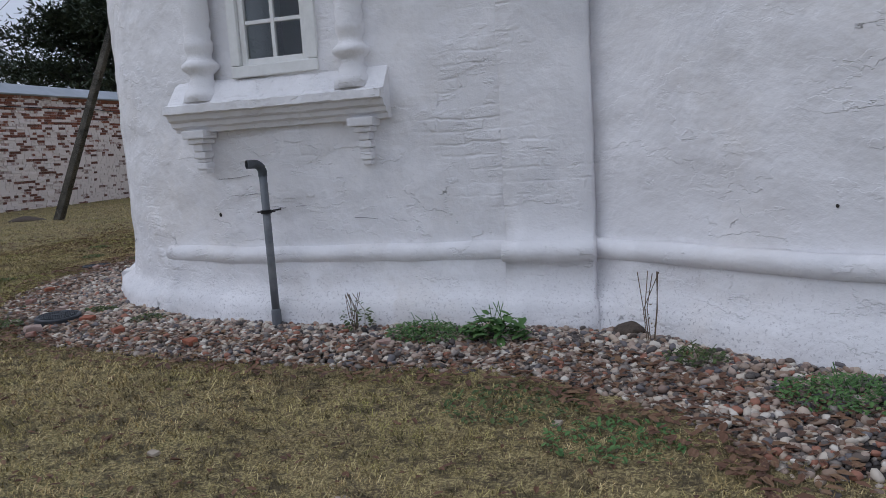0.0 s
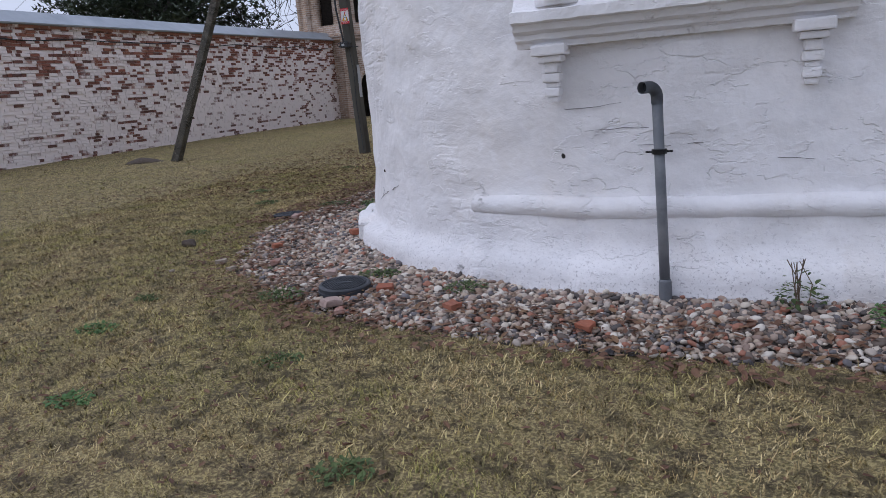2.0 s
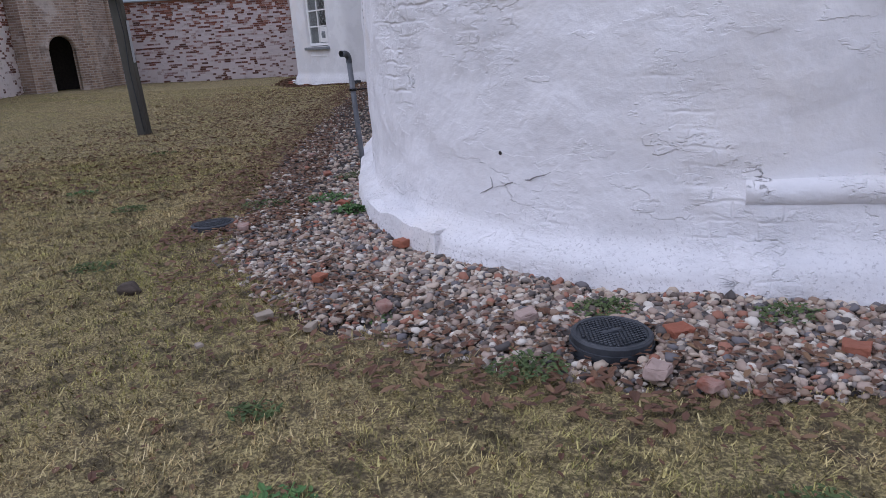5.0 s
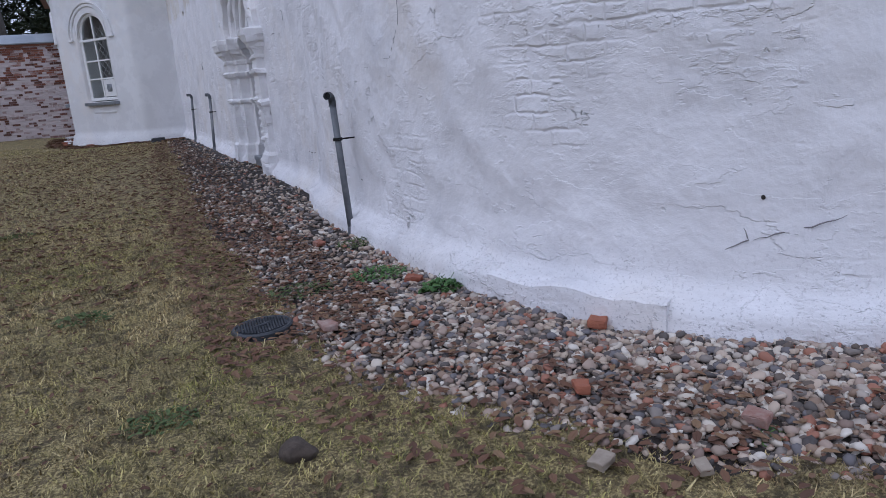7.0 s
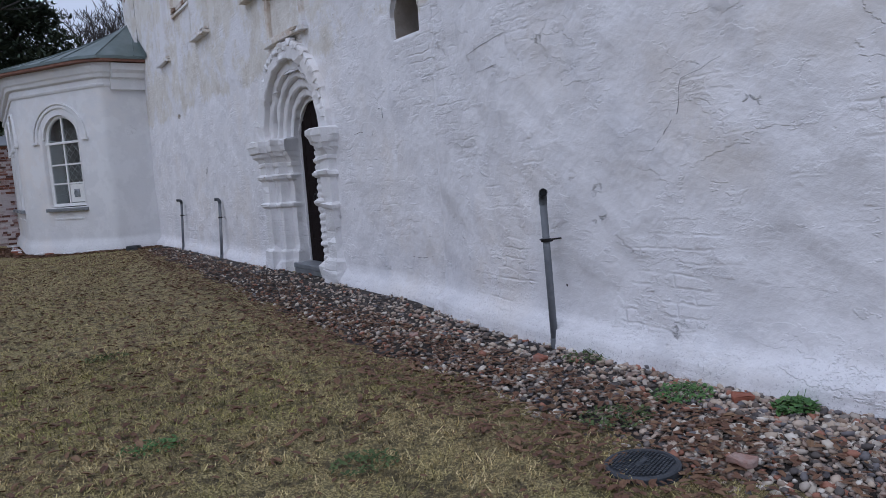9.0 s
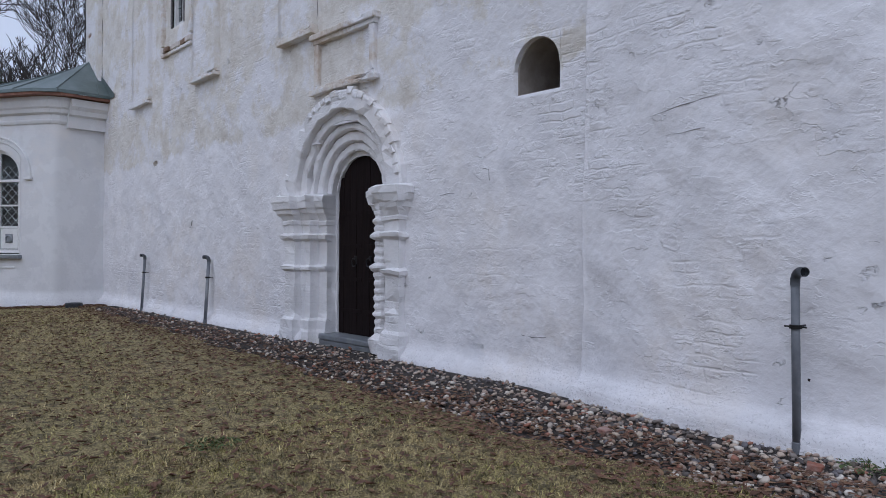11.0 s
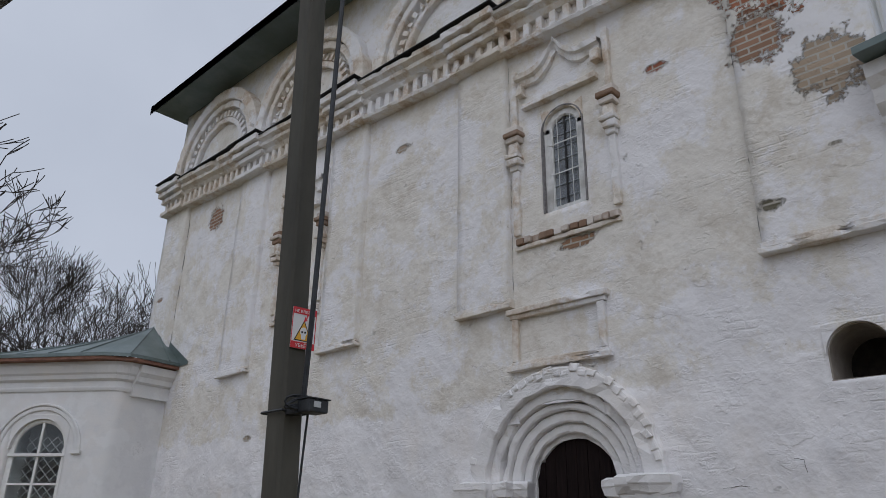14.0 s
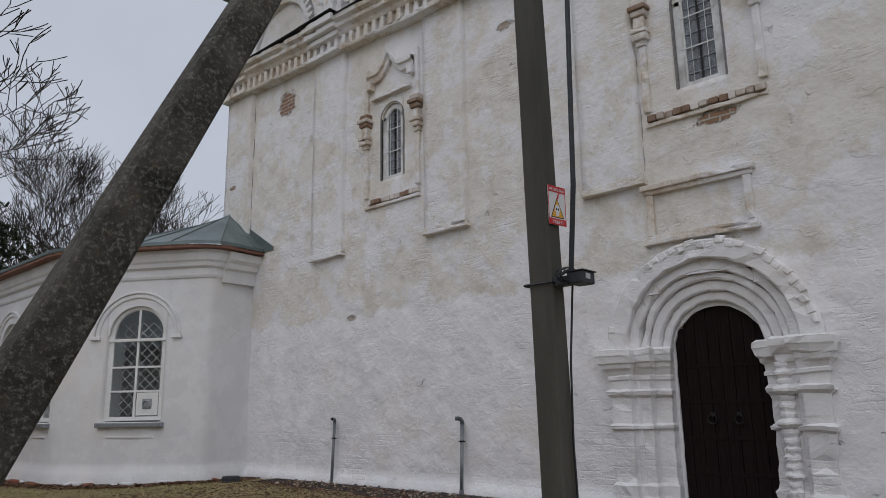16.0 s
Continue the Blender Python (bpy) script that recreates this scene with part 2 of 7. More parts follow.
def brick_mat(name, tints, wash, low, high):
    """Old hand-made bricks, each its own tint, with patchy whitewash."""
    m, nt, b = mat(name, 0.92)
    p = pos(nt)
    rnd = nt.nodes.new("ShaderNodeNewGeometry").outputs["Random Per Island"]
    oi = nt.nodes.new("ShaderNodeObjectInfo").outputs["Random"]
    r = mth(nt, "FRACT", mth(nt, "ADD", rnd, oi))
    col = ramp(nt, r, tuple((i / (len(tints) - 1), t) for i, t in enumerate(tints)))
    big = noise_at(nt, p, 0.55, 6.0, 0.7)
    mid = noise_at(nt, p, 9.0, 6.0, 0.7)
    sep = nt.nodes.new("ShaderNodeSeparateXYZ")
    nt.links.new(p, sep.inputs[0])
    # streaks washed bare down from the coping
    st = nt.nodes.new("ShaderNodeCombineXYZ")
    nt.links.new(mth(nt, "MULTIPLY", mth(nt, "ADD", sep.outputs[0], sep.outputs[1]), 2.2), st.inputs[0])
    nt.links.new(mth(nt, "MULTIPLY", sep.outputs[2], 0.28), st.inputs[1])
    streak = noise_at(nt, st.outputs[0], 1.0, 3.0, 0.5)
    rng = nd(nt, "ShaderNodeMapRange")
    rng.inputs["From Min"].default_value, rng.inputs["From Max"].default_value = 1.6, 3.8
    nt.links.new(sep.outputs[2], rng.inputs["Value"])
    bare = mth(nt, "MULTIPLY", mth(nt, "MULTIPLY", streak, rng.outputs[0]), 0.62)
    f = mth(nt, "ADD", mth(nt, "MULTIPLY", big, 0.5), mth(nt, "MULTIPLY", mid, 0.3))
    f = mth(nt, "ADD", f, mth(nt, "MULTIPLY", r, 0.62))
    f = mth(nt, "SUBTRACT", f, bare)
    wf = ramp(nt, f, ((low, (0, 0, 0)), (high, (1, 1, 1))))
    col = mix(nt, mid, col, mix(nt, 0.5, col, (0.1, 0.07, 0.06)))
    nt.links.new(mix(nt, wf, col, wash), b.inputs["Base Color"])
    bump(nt, b, mth(nt, "ADD", mid, noise_at(nt, p, 45.0)), 0.5, 0.012)
    return m


TINTS = ((0.15, 0.075, 0.06), (0.3, 0.105, 0.065), (0.4, 0.17, 0.105), (0.26, 0.13, 0.1), (0.45, 0.23, 0.14))
M_BRICK_W = brick_mat("limewashed_brick", TINTS, (0.88, 0.80, 0.77), 0.44, 0.55)
M_BRICK_F = brick_mat("worn_red_brick", TINTS, (0.68, 0.6, 0.59), 0.47, 0.66)


def tower_mat():
    """Brown brickwork with lime left on it in patches."""
    m, nt, b = mat("brown_tower_brick", 0.92)
    p = pos(nt)
    sep = nt.nodes.new("ShaderNodeSeparateXYZ")
    nt.links.new(p, sep.inputs[0])
    cu = nt.nodes.new("ShaderNodeCombineXYZ")
    nt.links.new(mth(nt, "ADD", sep.outputs[1], mth(nt, "MULTIPLY", sep.outputs[0], 1.3)), cu.inputs[0])
    nt.links.new(sep.outputs[2], cu.inputs[1])
    bt = nd(nt, "ShaderNodeTexBrick", Scale=1.0)
    bt.inputs["Color1"].default_value, bt.inputs["Color2"].default_value, bt.inputs["Mortar"].default_value = (0.46, 0.33, 0.24, 1), (0.27, 0.18, 0.13, 1), (0.5, 0.44, 0.38, 1)
    bt.inputs["Brick Width"].default_value, bt.inputs["Row Height"].default_value, bt.inputs["Mortar Size"].default_value = 0.3, 0.09, 0.014
    nt.links.new(cu.outputs[0], bt.inputs["Vector"])
    lime = ramp(nt, noise_at(nt, p, 0.9, 8.0, 0.7), ((0.52, (0, 0, 0)), (0.62, (1, 1, 1))))
    col = mix(nt, mth(nt, "MULTIPLY", lime, 0.7), bt.outputs["Color"], (0.66, 0.58, 0.52))
    dirt = ramp(nt, noise_at(nt, p, 2.3, 6.0, 0.7), ((0.5, (0, 0, 0)), (0.66, (1, 1, 1))))
    col = mix(nt, mth(nt, "MULTIPLY", dirt, 0.5), col, (0.16, 0.12, 0.09))
    nt.links.new(col, b.inputs["Base Color"])
    bump(nt, b, mth(nt, "SUBTRACT", 1.0, bt.outputs["Fac"]), 0.6, 0.015)
    return m


M_BRICK_T = tower_mat()
M_CHIP = brick_mat("broken_red_brick", ((0.3, 0.09, 0.05), (0.42, 0.14, 0.07), (0.25, 0.1, 0.07)), (0.4, 0.3, 0.26), 0.9, 1.3)


def simple(name, c1, c2, scale, rough=0.8, metal=0.0, bump_s=0.3, bump_d=0.005, c3=None, objspace=False, stretch=None):
    m, nt, b = mat(name, rough, metal)
    p = obj(nt) if objspace else pos(nt)
    if stretch:
        mp = nt.nodes.new("ShaderNodeMapping")
        mp.inputs["Scale"].default_value = stretch
        nt.links.new(p, mp.inputs[0])
        p = mp.outputs[0]
    n = noise_at(nt, p, scale, 6.0, 0.65)
    col = mix(nt, ramp(nt, n, ((0.35, (0, 0, 0)), (0.65, (1, 1, 1)))), c1, c2)
    if c3:
        col = mix(nt, ramp(nt, noise_at(nt, p, scale * 0.22, 5.0), ((0.5, (0, 0, 0)), (0.68, (1, 1, 1)))), col, c3)
    nt.links.new(col, b.inputs["Base Color"])
    bump(nt, b, mth(nt, "ADD", n, noise_at(nt, p, scale * 5)), bump_s, bump_d)
    return m


def by_piece(name, stops, scale, rough=0.85, bump_d=0.004, objrand=False, trans=0.0):
    """Each loose piece has its own colour along a ramp, with grain."""
    m, nt, b = mat(name, rough)
    p = pos(nt)
    r = nt.nodes.new("ShaderNodeNewGeometry").outputs["Random Per Island"]
    if objrand:
        r = mth(nt, "FRACT", mth(nt, "ADD", r, nt.nodes.new("ShaderNodeObjectInfo").outputs["Random"]))
    n = noise_at(nt, p, scale, 5.0)
    col = mix(nt, mth(nt, "MULTIPLY", n, 0.28), ramp(nt, r, stops), tuple(0.5 * c for c in stops[len(stops) // 2][1]))
    nt.links.new(col, b.inputs["Base Color"])
    bump(nt, b, n, 0.4, bump_d)
    return m


M_METAL = simple("grey_green_roof_sheet", (0.13, 0.17, 0.17), (0.2, 0.24, 0.24), 1.5, 0.5, 0.35, 0.15, 0.003, (0.1, 0.13, 0.12))
M_COPING = simple("galvanised_coping_sheet", (0.3, 0.33, 0.37), (0.4, 0.43, 0.47), 1.2, 0.45, 0.4, 0.15, 0.003)
M_CONCRETE = simple("weathered_concrete_pole", (0.062, 0.058, 0.049), (0.1, 0.095, 0.078), 3.0, 0.9, 0.0, 0.4, 0.006, (0.04, 0.04, 0.033), False, (1, 1, 0.25))
M_PIPE = simple("grey_plastic_pipe", (0.115, 0.125, 0.14), (0.16, 0.17, 0.185), 9.0, 0.5, 0.0, 0.15, 0.002, (0.3, 0.31, 0.32))
M_BLACKP = simple("black_plastic", (0.012, 0.014, 0.017), (0.03, 0.034, 0.04), 14.0, 0.55, 0.0, 0.2, 0.003)
M_LID = simple("dusty_black_polymer_lid", (0.02, 0.024, 0.03), (0.05, 0.055, 0.065), 10.0, 0.6, 0.0, 0.3, 0.004)
M_DOOR = simple("dark_brown_door_paint", (0.008, 0.005, 0.005), (0.016, 0.01, 0.0095), 5.0, 0.8, 0.0, 0.2, 0.003, None, False, (1, 6, 0.6))
M_DOOR.node_tree.nodes["Principled BSDF"].inputs["Specular IOR Level"].default_value = 0.12
M_IRON = simple("black_iron", (0.012, 0.012, 0.013), (0.03, 0.028, 0.027), 25.0, 0.5, 0.6, 0.3, 0.002)
M_WOODW = simple("white_painted_wood", (0.72, 0.72, 0.7), (0.8, 0.8, 0.78), 12.0, 0.6, 0.0, 0.15, 0.002)
M_SILL = simple("grey_zinc_sill", (0.24, 0.26, 0.28), (0.33, 0.35, 0.37), 6.0, 0.45, 0.5, 0.1, 0.002)
M_ROOM = simple("dim_room_plaster", (0.5, 0.5, 0.48), (0.6, 0.6, 0.58), 2.0, 0.95)
M_EAVEWOOD = simple("brown_eave_board", (0.16, 0.07, 0.045), (0.24, 0.12, 0.08), 5.0, 0.75, 0.0, 0.3, 0.004)
M_BARK = simple("grey_bark", (0.05, 0.045, 0.04), (0.1, 0.09, 0.08), 9.0, 0.95, 0.0, 0.6, 0.02)
M_TWIG = simple("dark_twigs", (0.03, 0.026, 0.024), (0.055, 0.048, 0.043), 5.0, 0.95)
M_NEEDLE = by_piece("dark_conifer_needles", ((0, (0.03, 0.045, 0.03)), (0.5, (0.05, 0.07, 0.042)), (1, (0.08, 0.1, 0.06))), 8.0)
M_LEAF = by_piece("green_weed_leaves", ((0, (0.05, 0.12, 0.03)), (0.6, (0.085, 0.18, 0.045)), (1, (0.13, 0.22, 0.06))), 30.0, 0.7)
M_MOSS = by_piece("moss_and_low_weed", ((0, (0.05, 0.08, 0.025)), (0.6, (0.09, 0.13, 0.04)), (1, (0.14, 0.17, 0.06))), 30.0)
M_DRYW = by_piece("dry_weed_stems", ((0, (0.1, 0.07, 0.045)), (1, (0.2, 0.14, 0.09))), 30.0)
STONES = ((0.496, 0.401, 0.307), (0.085, 0.075, 0.069), (0.390, 0.296, 0.236), (0.614, 0.543, 0.449), (0.231, 0.203, 0.180), (0.277, 0.191, 0.133), (0.543, 0.437, 0.342), (0.059, 0.053, 0.053),
          (0.437, 0.337, 0.272), (0.139, 0.134, 0.144), (0.342, 0.267, 0.207), (0.704, 0.649, 0.567), (0.331, 0.136, 0.083), (0.109, 0.085, 0.068), (0.449, 0.390, 0.331), (0.243, 0.173, 0.139))
M_PEBBLE = by_piece("mixed_pebbles", tuple((i / len(STONES), c) for i, c in enumerate(STONES)), 26.0, 0.72, 0.003, True)
for n_ in M_PEBBLE.node_tree.nodes:
    if n_.type == "VALTORGB":
        n_.color_ramp.interpolation = "CONSTANT"


def grass_mat():
    m, nt, b = mat("short_faded_grass", 0.85)
    p = pos(nt)
    r = nt.nodes.new("ShaderNodeNewGeometry").outputs["Random Per Island"]
    straw = ramp(nt, r, ((0, (0.136, 0.095, 0.041)), (0.3, (0.461, 0.338, 0.143)), (0.6, (0.678, 0.529, 0.251)), (0.85, (0.820, 0.678, 0.366)), (1, (0.448, 0.366, 0.122))))
    green = ramp(nt, r, ((0, (0.082, 0.088, 0.028)), (0.4, (0.299, 0.284, 0.074)), (0.8, (0.515, 0.461, 0.136)), (1, (0.678, 0.583, 0.230))))
    patch = ramp(nt, noise_at(nt, p, 0.8, 5.0, 0.65), ((0.44, (0, 0, 0)), (0.6, (1, 1, 1))))
    col = mix(nt, patch, straw, green)
    dark = ramp(nt, noise_at(nt, p, 2.6, 5.0, 0.7), ((0.47, (0, 0, 0)), (0.63, (1, 1, 1))))
    col = mix(nt, mth(nt, "MULTIPLY", dark, 0.6), col, (0.13, 0.095, 0.055))
    # shade among the tufts, put into the blade colour
    tuft_shade = ramp(nt, noise_at(nt, p, 11.0, 6.0, 0.7), ((0.5, (0, 0, 0)), (0.6, (1, 1, 1))))
    col = mix(nt, mth(nt, "MULTIPLY", tuft_shade, 0.75), col, (0.055, 0.045, 0.02))
    # finer dark flecks painted in for shade in the gaps between blades
    gap = ramp(nt, noise_at(nt, p, 42.0, 3.0, 0.6), ((0.5, (0, 0, 0)), (0.6, (1, 1, 1))))
    col = mix(nt, mth(nt, "MULTIPLY", gap, 0.75), col, (0.06, 0.045, 0.022))
    nt.links.new(col, b.inputs["Base Color"])
    return m


M_GRASS = grass_mat()
M_DEADLEAF = by_piece("fallen_brown_leaves", ((0, (0.09, 0.045, 0.028)), (0.6, (0.16, 0.08, 0.045)), (1, (0.24, 0.15, 0.08))), 25.0)


def ground_mat():
    m, nt, b = mat("worn_autumn_lawn", 0.95)
    p = pos(nt)
    a = noise_at(nt, p, 0.55, 6.0, 0.65)
    c = noise_at(nt, p, 5.0, 7.0, 0.7)
    d = noise_at(nt, p, 70.0, 4.0, 0.7)
    col = mix(nt, ramp(nt, a, ((0.38, (0, 0, 0)), (0.62, (1, 1, 1)))), (0.26, 0.195, 0.09), (0.18, 0.16, 0.06))
    col = mix(nt, ramp(nt, c, ((0.4, (0, 0, 0)), (0.7, (1, 1, 1)))), col, (0.12, 0.085, 0.05))
    col = mix(nt, ramp(nt, d, ((0.46, (0, 0, 0)), (0.58, (0.9, 0.9, 0.9)))), col, (0.54, 0.44, 0.2))
    # the same tuft shading painted on the ground below
    tuft_shade = ramp(nt, noise_at(nt, p, 11.0, 6.0, 0.7), ((0.5, (0, 0, 0)), (0.6, (1, 1, 1))))
    col = mix(nt, mth(nt, "MULTIPLY", tuft_shade, 0.75), col, (0.06, 0.045, 0.026))
    nt.links.new(col, b.inputs["Base Color"])
    bump(nt, b, mth(nt, "ADD", d, mth(nt, "MULTIPLY", c, 1.5)), 0.8, 0.03)
    return m


M_GROUND = ground_mat()
# soil, kept dark for shade between pebbles; also colours shaded holes and insides
M_SOIL_SHADE = simple("dark_soil_and_deep_shade", (0.025, 0.02, 0.017), (0.05, 0.04, 0.033), 12.0, 0.95, 0.0, 0.8, 0.02)


def glass_mat():
    m, nt, b = mat("window_glass", 0.03)
    b.inputs["Base Color"].default_value = (0.75, 0.8, 0.82, 1)
    b.inputs["Transmission Weight"].default_value = 1.0
    b.inputs["IOR"].default_value = 1.45
    return m


M_GLASS = glass_mat()


def sheen_glass_mat():
    m, nt, b = mat("dusty_sheen_window_glass", 0.08)
    p = pos(nt)
    # thin dust film whose grey body colour stands in for sky reflections
    dust_sheen = ramp(nt, noise_at(nt, p, 4.0, 5.0, 0.6), ((0.35, (0.62, 0.62, 0.62)), (0.7, (0.9, 0.9, 0.9))))
    nt.links.new(dust_sheen, b.inputs["Transmission Weight"])
    b.inputs["Base Color"].default_value = (0.42, 0.45, 0.48, 1)
    b.inputs["IOR"].default_value = 1.5
    return m


M_GLASS_SHEEN = sheen_glass_mat()
M_FRAMEW = simple("weathered_white_frame", (0.58, 0.58, 0.57), (0.74, 0.74, 0.73), 9.0, 0.75, 0.0, 0.3, 0.004, (0.4, 0.39, 0.37))
# plaster tone darkened to carry the shade inside the wall opening
M_NICHE_SHADE = simple("shade_dark_old_plaster", (0.26, 0.23, 0.2), (0.4, 0.36, 0.32), 3.0, 0.95, 0.0, 0.6, 0.02, (0.15, 0.13, 0.115))


def flat(name, c, rough=0.6):
    m, nt, b = mat(name, rough)
    p = pos(nt)
    nt.links.new(mix(nt, noise_at(nt, p, 22.0), c, tuple(0.85 * v for v in c)), b.inputs["Base Color"])
    return m


M_RED, M_SIGNW, M_YEL, M_BLK = flat("sign_red", (0.6, 0.03, 0.04)), flat("sign_white", (0.75, 0.75, 0.75)), flat("sign_yellow", (0.8, 0.42, 0.03)), flat("sign_black", (0.015, 0.015, 0.015))


def lichen_mat():
    m, nt, b = mat("lichen_crusted_concrete", 0.95)
    p = pos(nt)
    a, c, d = noise_at(nt, p, 2.2, 8.0, 0.7), noise_at(nt, p, 55.0, 9.0, 0.8), noise_at(nt, p, 20.0, 8.0, 0.75)
    col = mix(nt, ramp(nt, a, ((0.4, (0, 0, 0)), (0.62, (1, 1, 1)))), (0.014, 0.014, 0.011), (0.12, 0.11, 0.09))
    col = mix(nt, ramp(nt, c, ((0.52, (0, 0, 0)), (0.58, (0.8, 0.8, 0.8)))), col, (0.26, 0.24, 0.2))
    col = mix(nt, ramp(nt, d, ((0.6, (0, 0, 0)), (0.68, (0.8, 0.8, 0.8)))), col, (0.17, 0.11, 0.045))
    nt.links.new(col, b.inputs["Base Color"])
    bump(nt, b, mth(nt, "ADD", c, d), 0.9, 0.02)
    return m


M_LICHEN = lichen_mat()
M_CRACK = simple("shaded_plaster_crack", (0.16, 0.15, 0.15), (0.26, 0.25, 0.25), 20.0, 0.95)
M_LABEL = flat("weathered_paper", (0.5, 0.52, 0.54))


# ---------------- mesh tools ----------------
def solid(name, verts, faces, material, parent=None, label="", smooth=False):
    me = bpy.data.meshes.new(name)
    me.from_pydata([tuple(v) for v in verts], [], faces)
    me.materials.append(material)
    if smooth:
        me.polygons.foreach_set("use_smooth", [True] * len(me.polygons))
    ob = new(name, me)
    if parent is not None:
        ob.parent = parent
        ob.matrix_parent_inverse = parent.matrix_basis.inverted()
    if label:
        ob["label"] = label
    return ob


def weather(bm, cell=0.09, amp=0.014):
    """Breaks straight moulded edges into an uneven, chipped line."""
    for k in range(5):
        es = [e for e in bm.edges if e.calc_length() > cell * 1.6]
        if not es or len(bm.verts) > 9000:
            break
        bmesh.ops.subdivide_edges(bm, edges=es, cuts=1, use_grid_fill=True)
    bm.normal_update()
    for v in bm.verts:
        q = v.co
        chip = max(0.0, noise.noise(q * 4.3 + Vector((7, 3, 1))) - 0.22) * 0.11
        chip += max(0.0, noise.noise(q * 13.0) - 0.25) * 0.04
        v.co = q + amp * noise.noise_vector(q * 8.0) * 0.6 - v.normal * chip


def part(name, bm, material, parent=None, label="", smooth=False):
    me = bpy.data.meshes.new(name)
    if material is M_TRIM and name != "cornice_block":
        bmesh.ops.recalc_face_normals(bm, faces=bm.faces)
        weather(bm)
    bmesh.ops.recalc_face_normals(bm, faces=bm.faces)
    bm.to_mesh(me)
    bm.free()
    me.materials.append(material)
    if smooth:
        me.polygons.foreach_set("use_smooth", [True] * len(me.polygons))
    ob = new(name, me)
    if parent is not None:
        ob.parent = parent
        ob.matrix_parent_inverse = parent.matrix_basis.inverted()
    if label:
        ob["label"] = label
    return ob


def thing(name, at, label, category, group="", kind=""):
    e = new(name)
    e.matrix_basis = Matrix.Translation(at) if not isinstance(at, Matrix) else at
    e.empty_display_size = 0.2
    return tagged(e, label, category, group, kind)


def add_box(bm, lo, hi, bevel=0.0, m=None, rough=0.0):
    r = bmesh.ops.create_cube(bm, size=1.0)
    vs = r["verts"]
    for v in vs:
        v.co = Vector((lo[0] + (v.co.x + 0.5) * (hi[0] - lo[0]), lo[1] + (v.co.y + 0.5) * (hi[1] - lo[1]), lo[2] + (v.co.z + 0.5) * (hi[2] - lo[2])))
    if bevel:
        es = list({e for v in vs for e in v.link_edges})
        out = bmesh.ops.bevel(bm, geom=es, offset=bevel, segments=2, affect="EDGES", profile=0.6)
        vs = list({v for f in out["faces"] for v in f.verts} | {v for v in vs if v.is_valid})
    if rough:
        for v in vs:
            v.co += rough * noise.noise_vector(v.co * 7.0)
    if m is not None:
        bmesh.ops.transform(bm, matrix=m, verts=vs)
    return vs


def box_part(name, lo, hi, material, parent, label="", bevel=0.008, m=None, rough=0.0):
    bm = bmesh.new()
    add_box(bm, lo, hi, bevel, m, rough)
    return part(name, bm, material, parent, label)


def add_tube(bm, pts, radii, seg=8, caps=True):
    """A round tube along points."""
    pts = [Vector(p) for p in pts]
    rings = []
    for i, p in enumerate(pts):
        d = (pts[min(i + 1, len(pts) - 1)] - pts[max(i - 1, 0)]).normalized()
        ref = Vector((0, 0, 1)) if abs(d.z) < 0.9 else Vector((1, 0, 0))
        u = d.cross(ref).normalized()
        w = d.cross(u)
        r = radii[i] if hasattr(radii, "__len__") else radii
        rings.append([bm.verts.new(p + r * (math.cos(a) * u + math.sin(a) * w)) for a in (2 * math.pi * k / seg for k in range(seg))])
    for a, b in zip(rings, rings[1:]):
        for k in range(seg):
            bm.faces.new((a[k], a[(k + 1) % seg], b[(k + 1) % seg], b[k]))
    if caps:
        bm.faces.new(rings[0][::-1])
        bm.faces.new(rings[-1])


def lathe(bm, profile, seg=16, at=(0, 0, 0), a0=0.0, a1=2 * math.pi):
    """Turned shape: profile rows (radius, z)."""
    full = abs(a1 - a0 - 2 * math.pi) < 1e-6
    n = seg if full else seg + 1
    rings = []
    for r, z in profile:
        rings.append([bm.verts.new((at[0] + r * math.cos(a0 + (a1 - a0) * k / seg), at[1] + r * math.sin(a0 + (a1 - a0) * k / seg), at[2] + z)) for k in range(n)])
    for a, b in zip(rings, rings[1:]):
        for k in range(seg):
            j = (k + 1) % n
            bm.faces.new((a[k], a[j], b[j], b[k]))
    if full:
        bm.faces.new(rings[0][::-1])
        bm.faces.new(rings[-1])


def smooth_path(pts, step):
    """Catmull-Rom through plan points, resampled at even steps."""
    P = [Vector((p[0], p[1], 0)) for p in pts]
    P = [2 * P[0] - P[1]] + P + [2 * P[-1] - P[-2]]
    fine = []
    for i in range(1, len(P) - 2):
        for k in range(20):
            t = k / 20
            a, b, c, d = P[i - 1], P[i], P[i + 1], P[i + 2]
            fine.append(0.5 * ((2 * b) + (c - a) * t + (2 * a - 5 * b + 4 * c - d) * t * t + (3 * b - a - 3 * c + d) * t ** 3))
    fine.append(P[-2])
    acc = [0.0]
    for a, b in zip(fine, fine[1:]):
        acc.append(acc[-1] + (b - a).length)

    def at(s):
        s = min(max(s, 0.0), acc[-1])
        i = min(max(int(np.searchsorted(acc, s)) - 1, 0), len(fine) - 2)
        f = (s - acc[i]) / max(acc[i + 1] - acc[i], 1e-9)
        p = fine[i].lerp(fine[i + 1], f)
        lo, hi = max(i - 6, 0), min(i + 7, len(fine) - 1)
        t = (fine[hi] - fine[lo]).normalized()
        return p, t, Vector((-t.y, t.x, 0))
    return at, acc[-1]


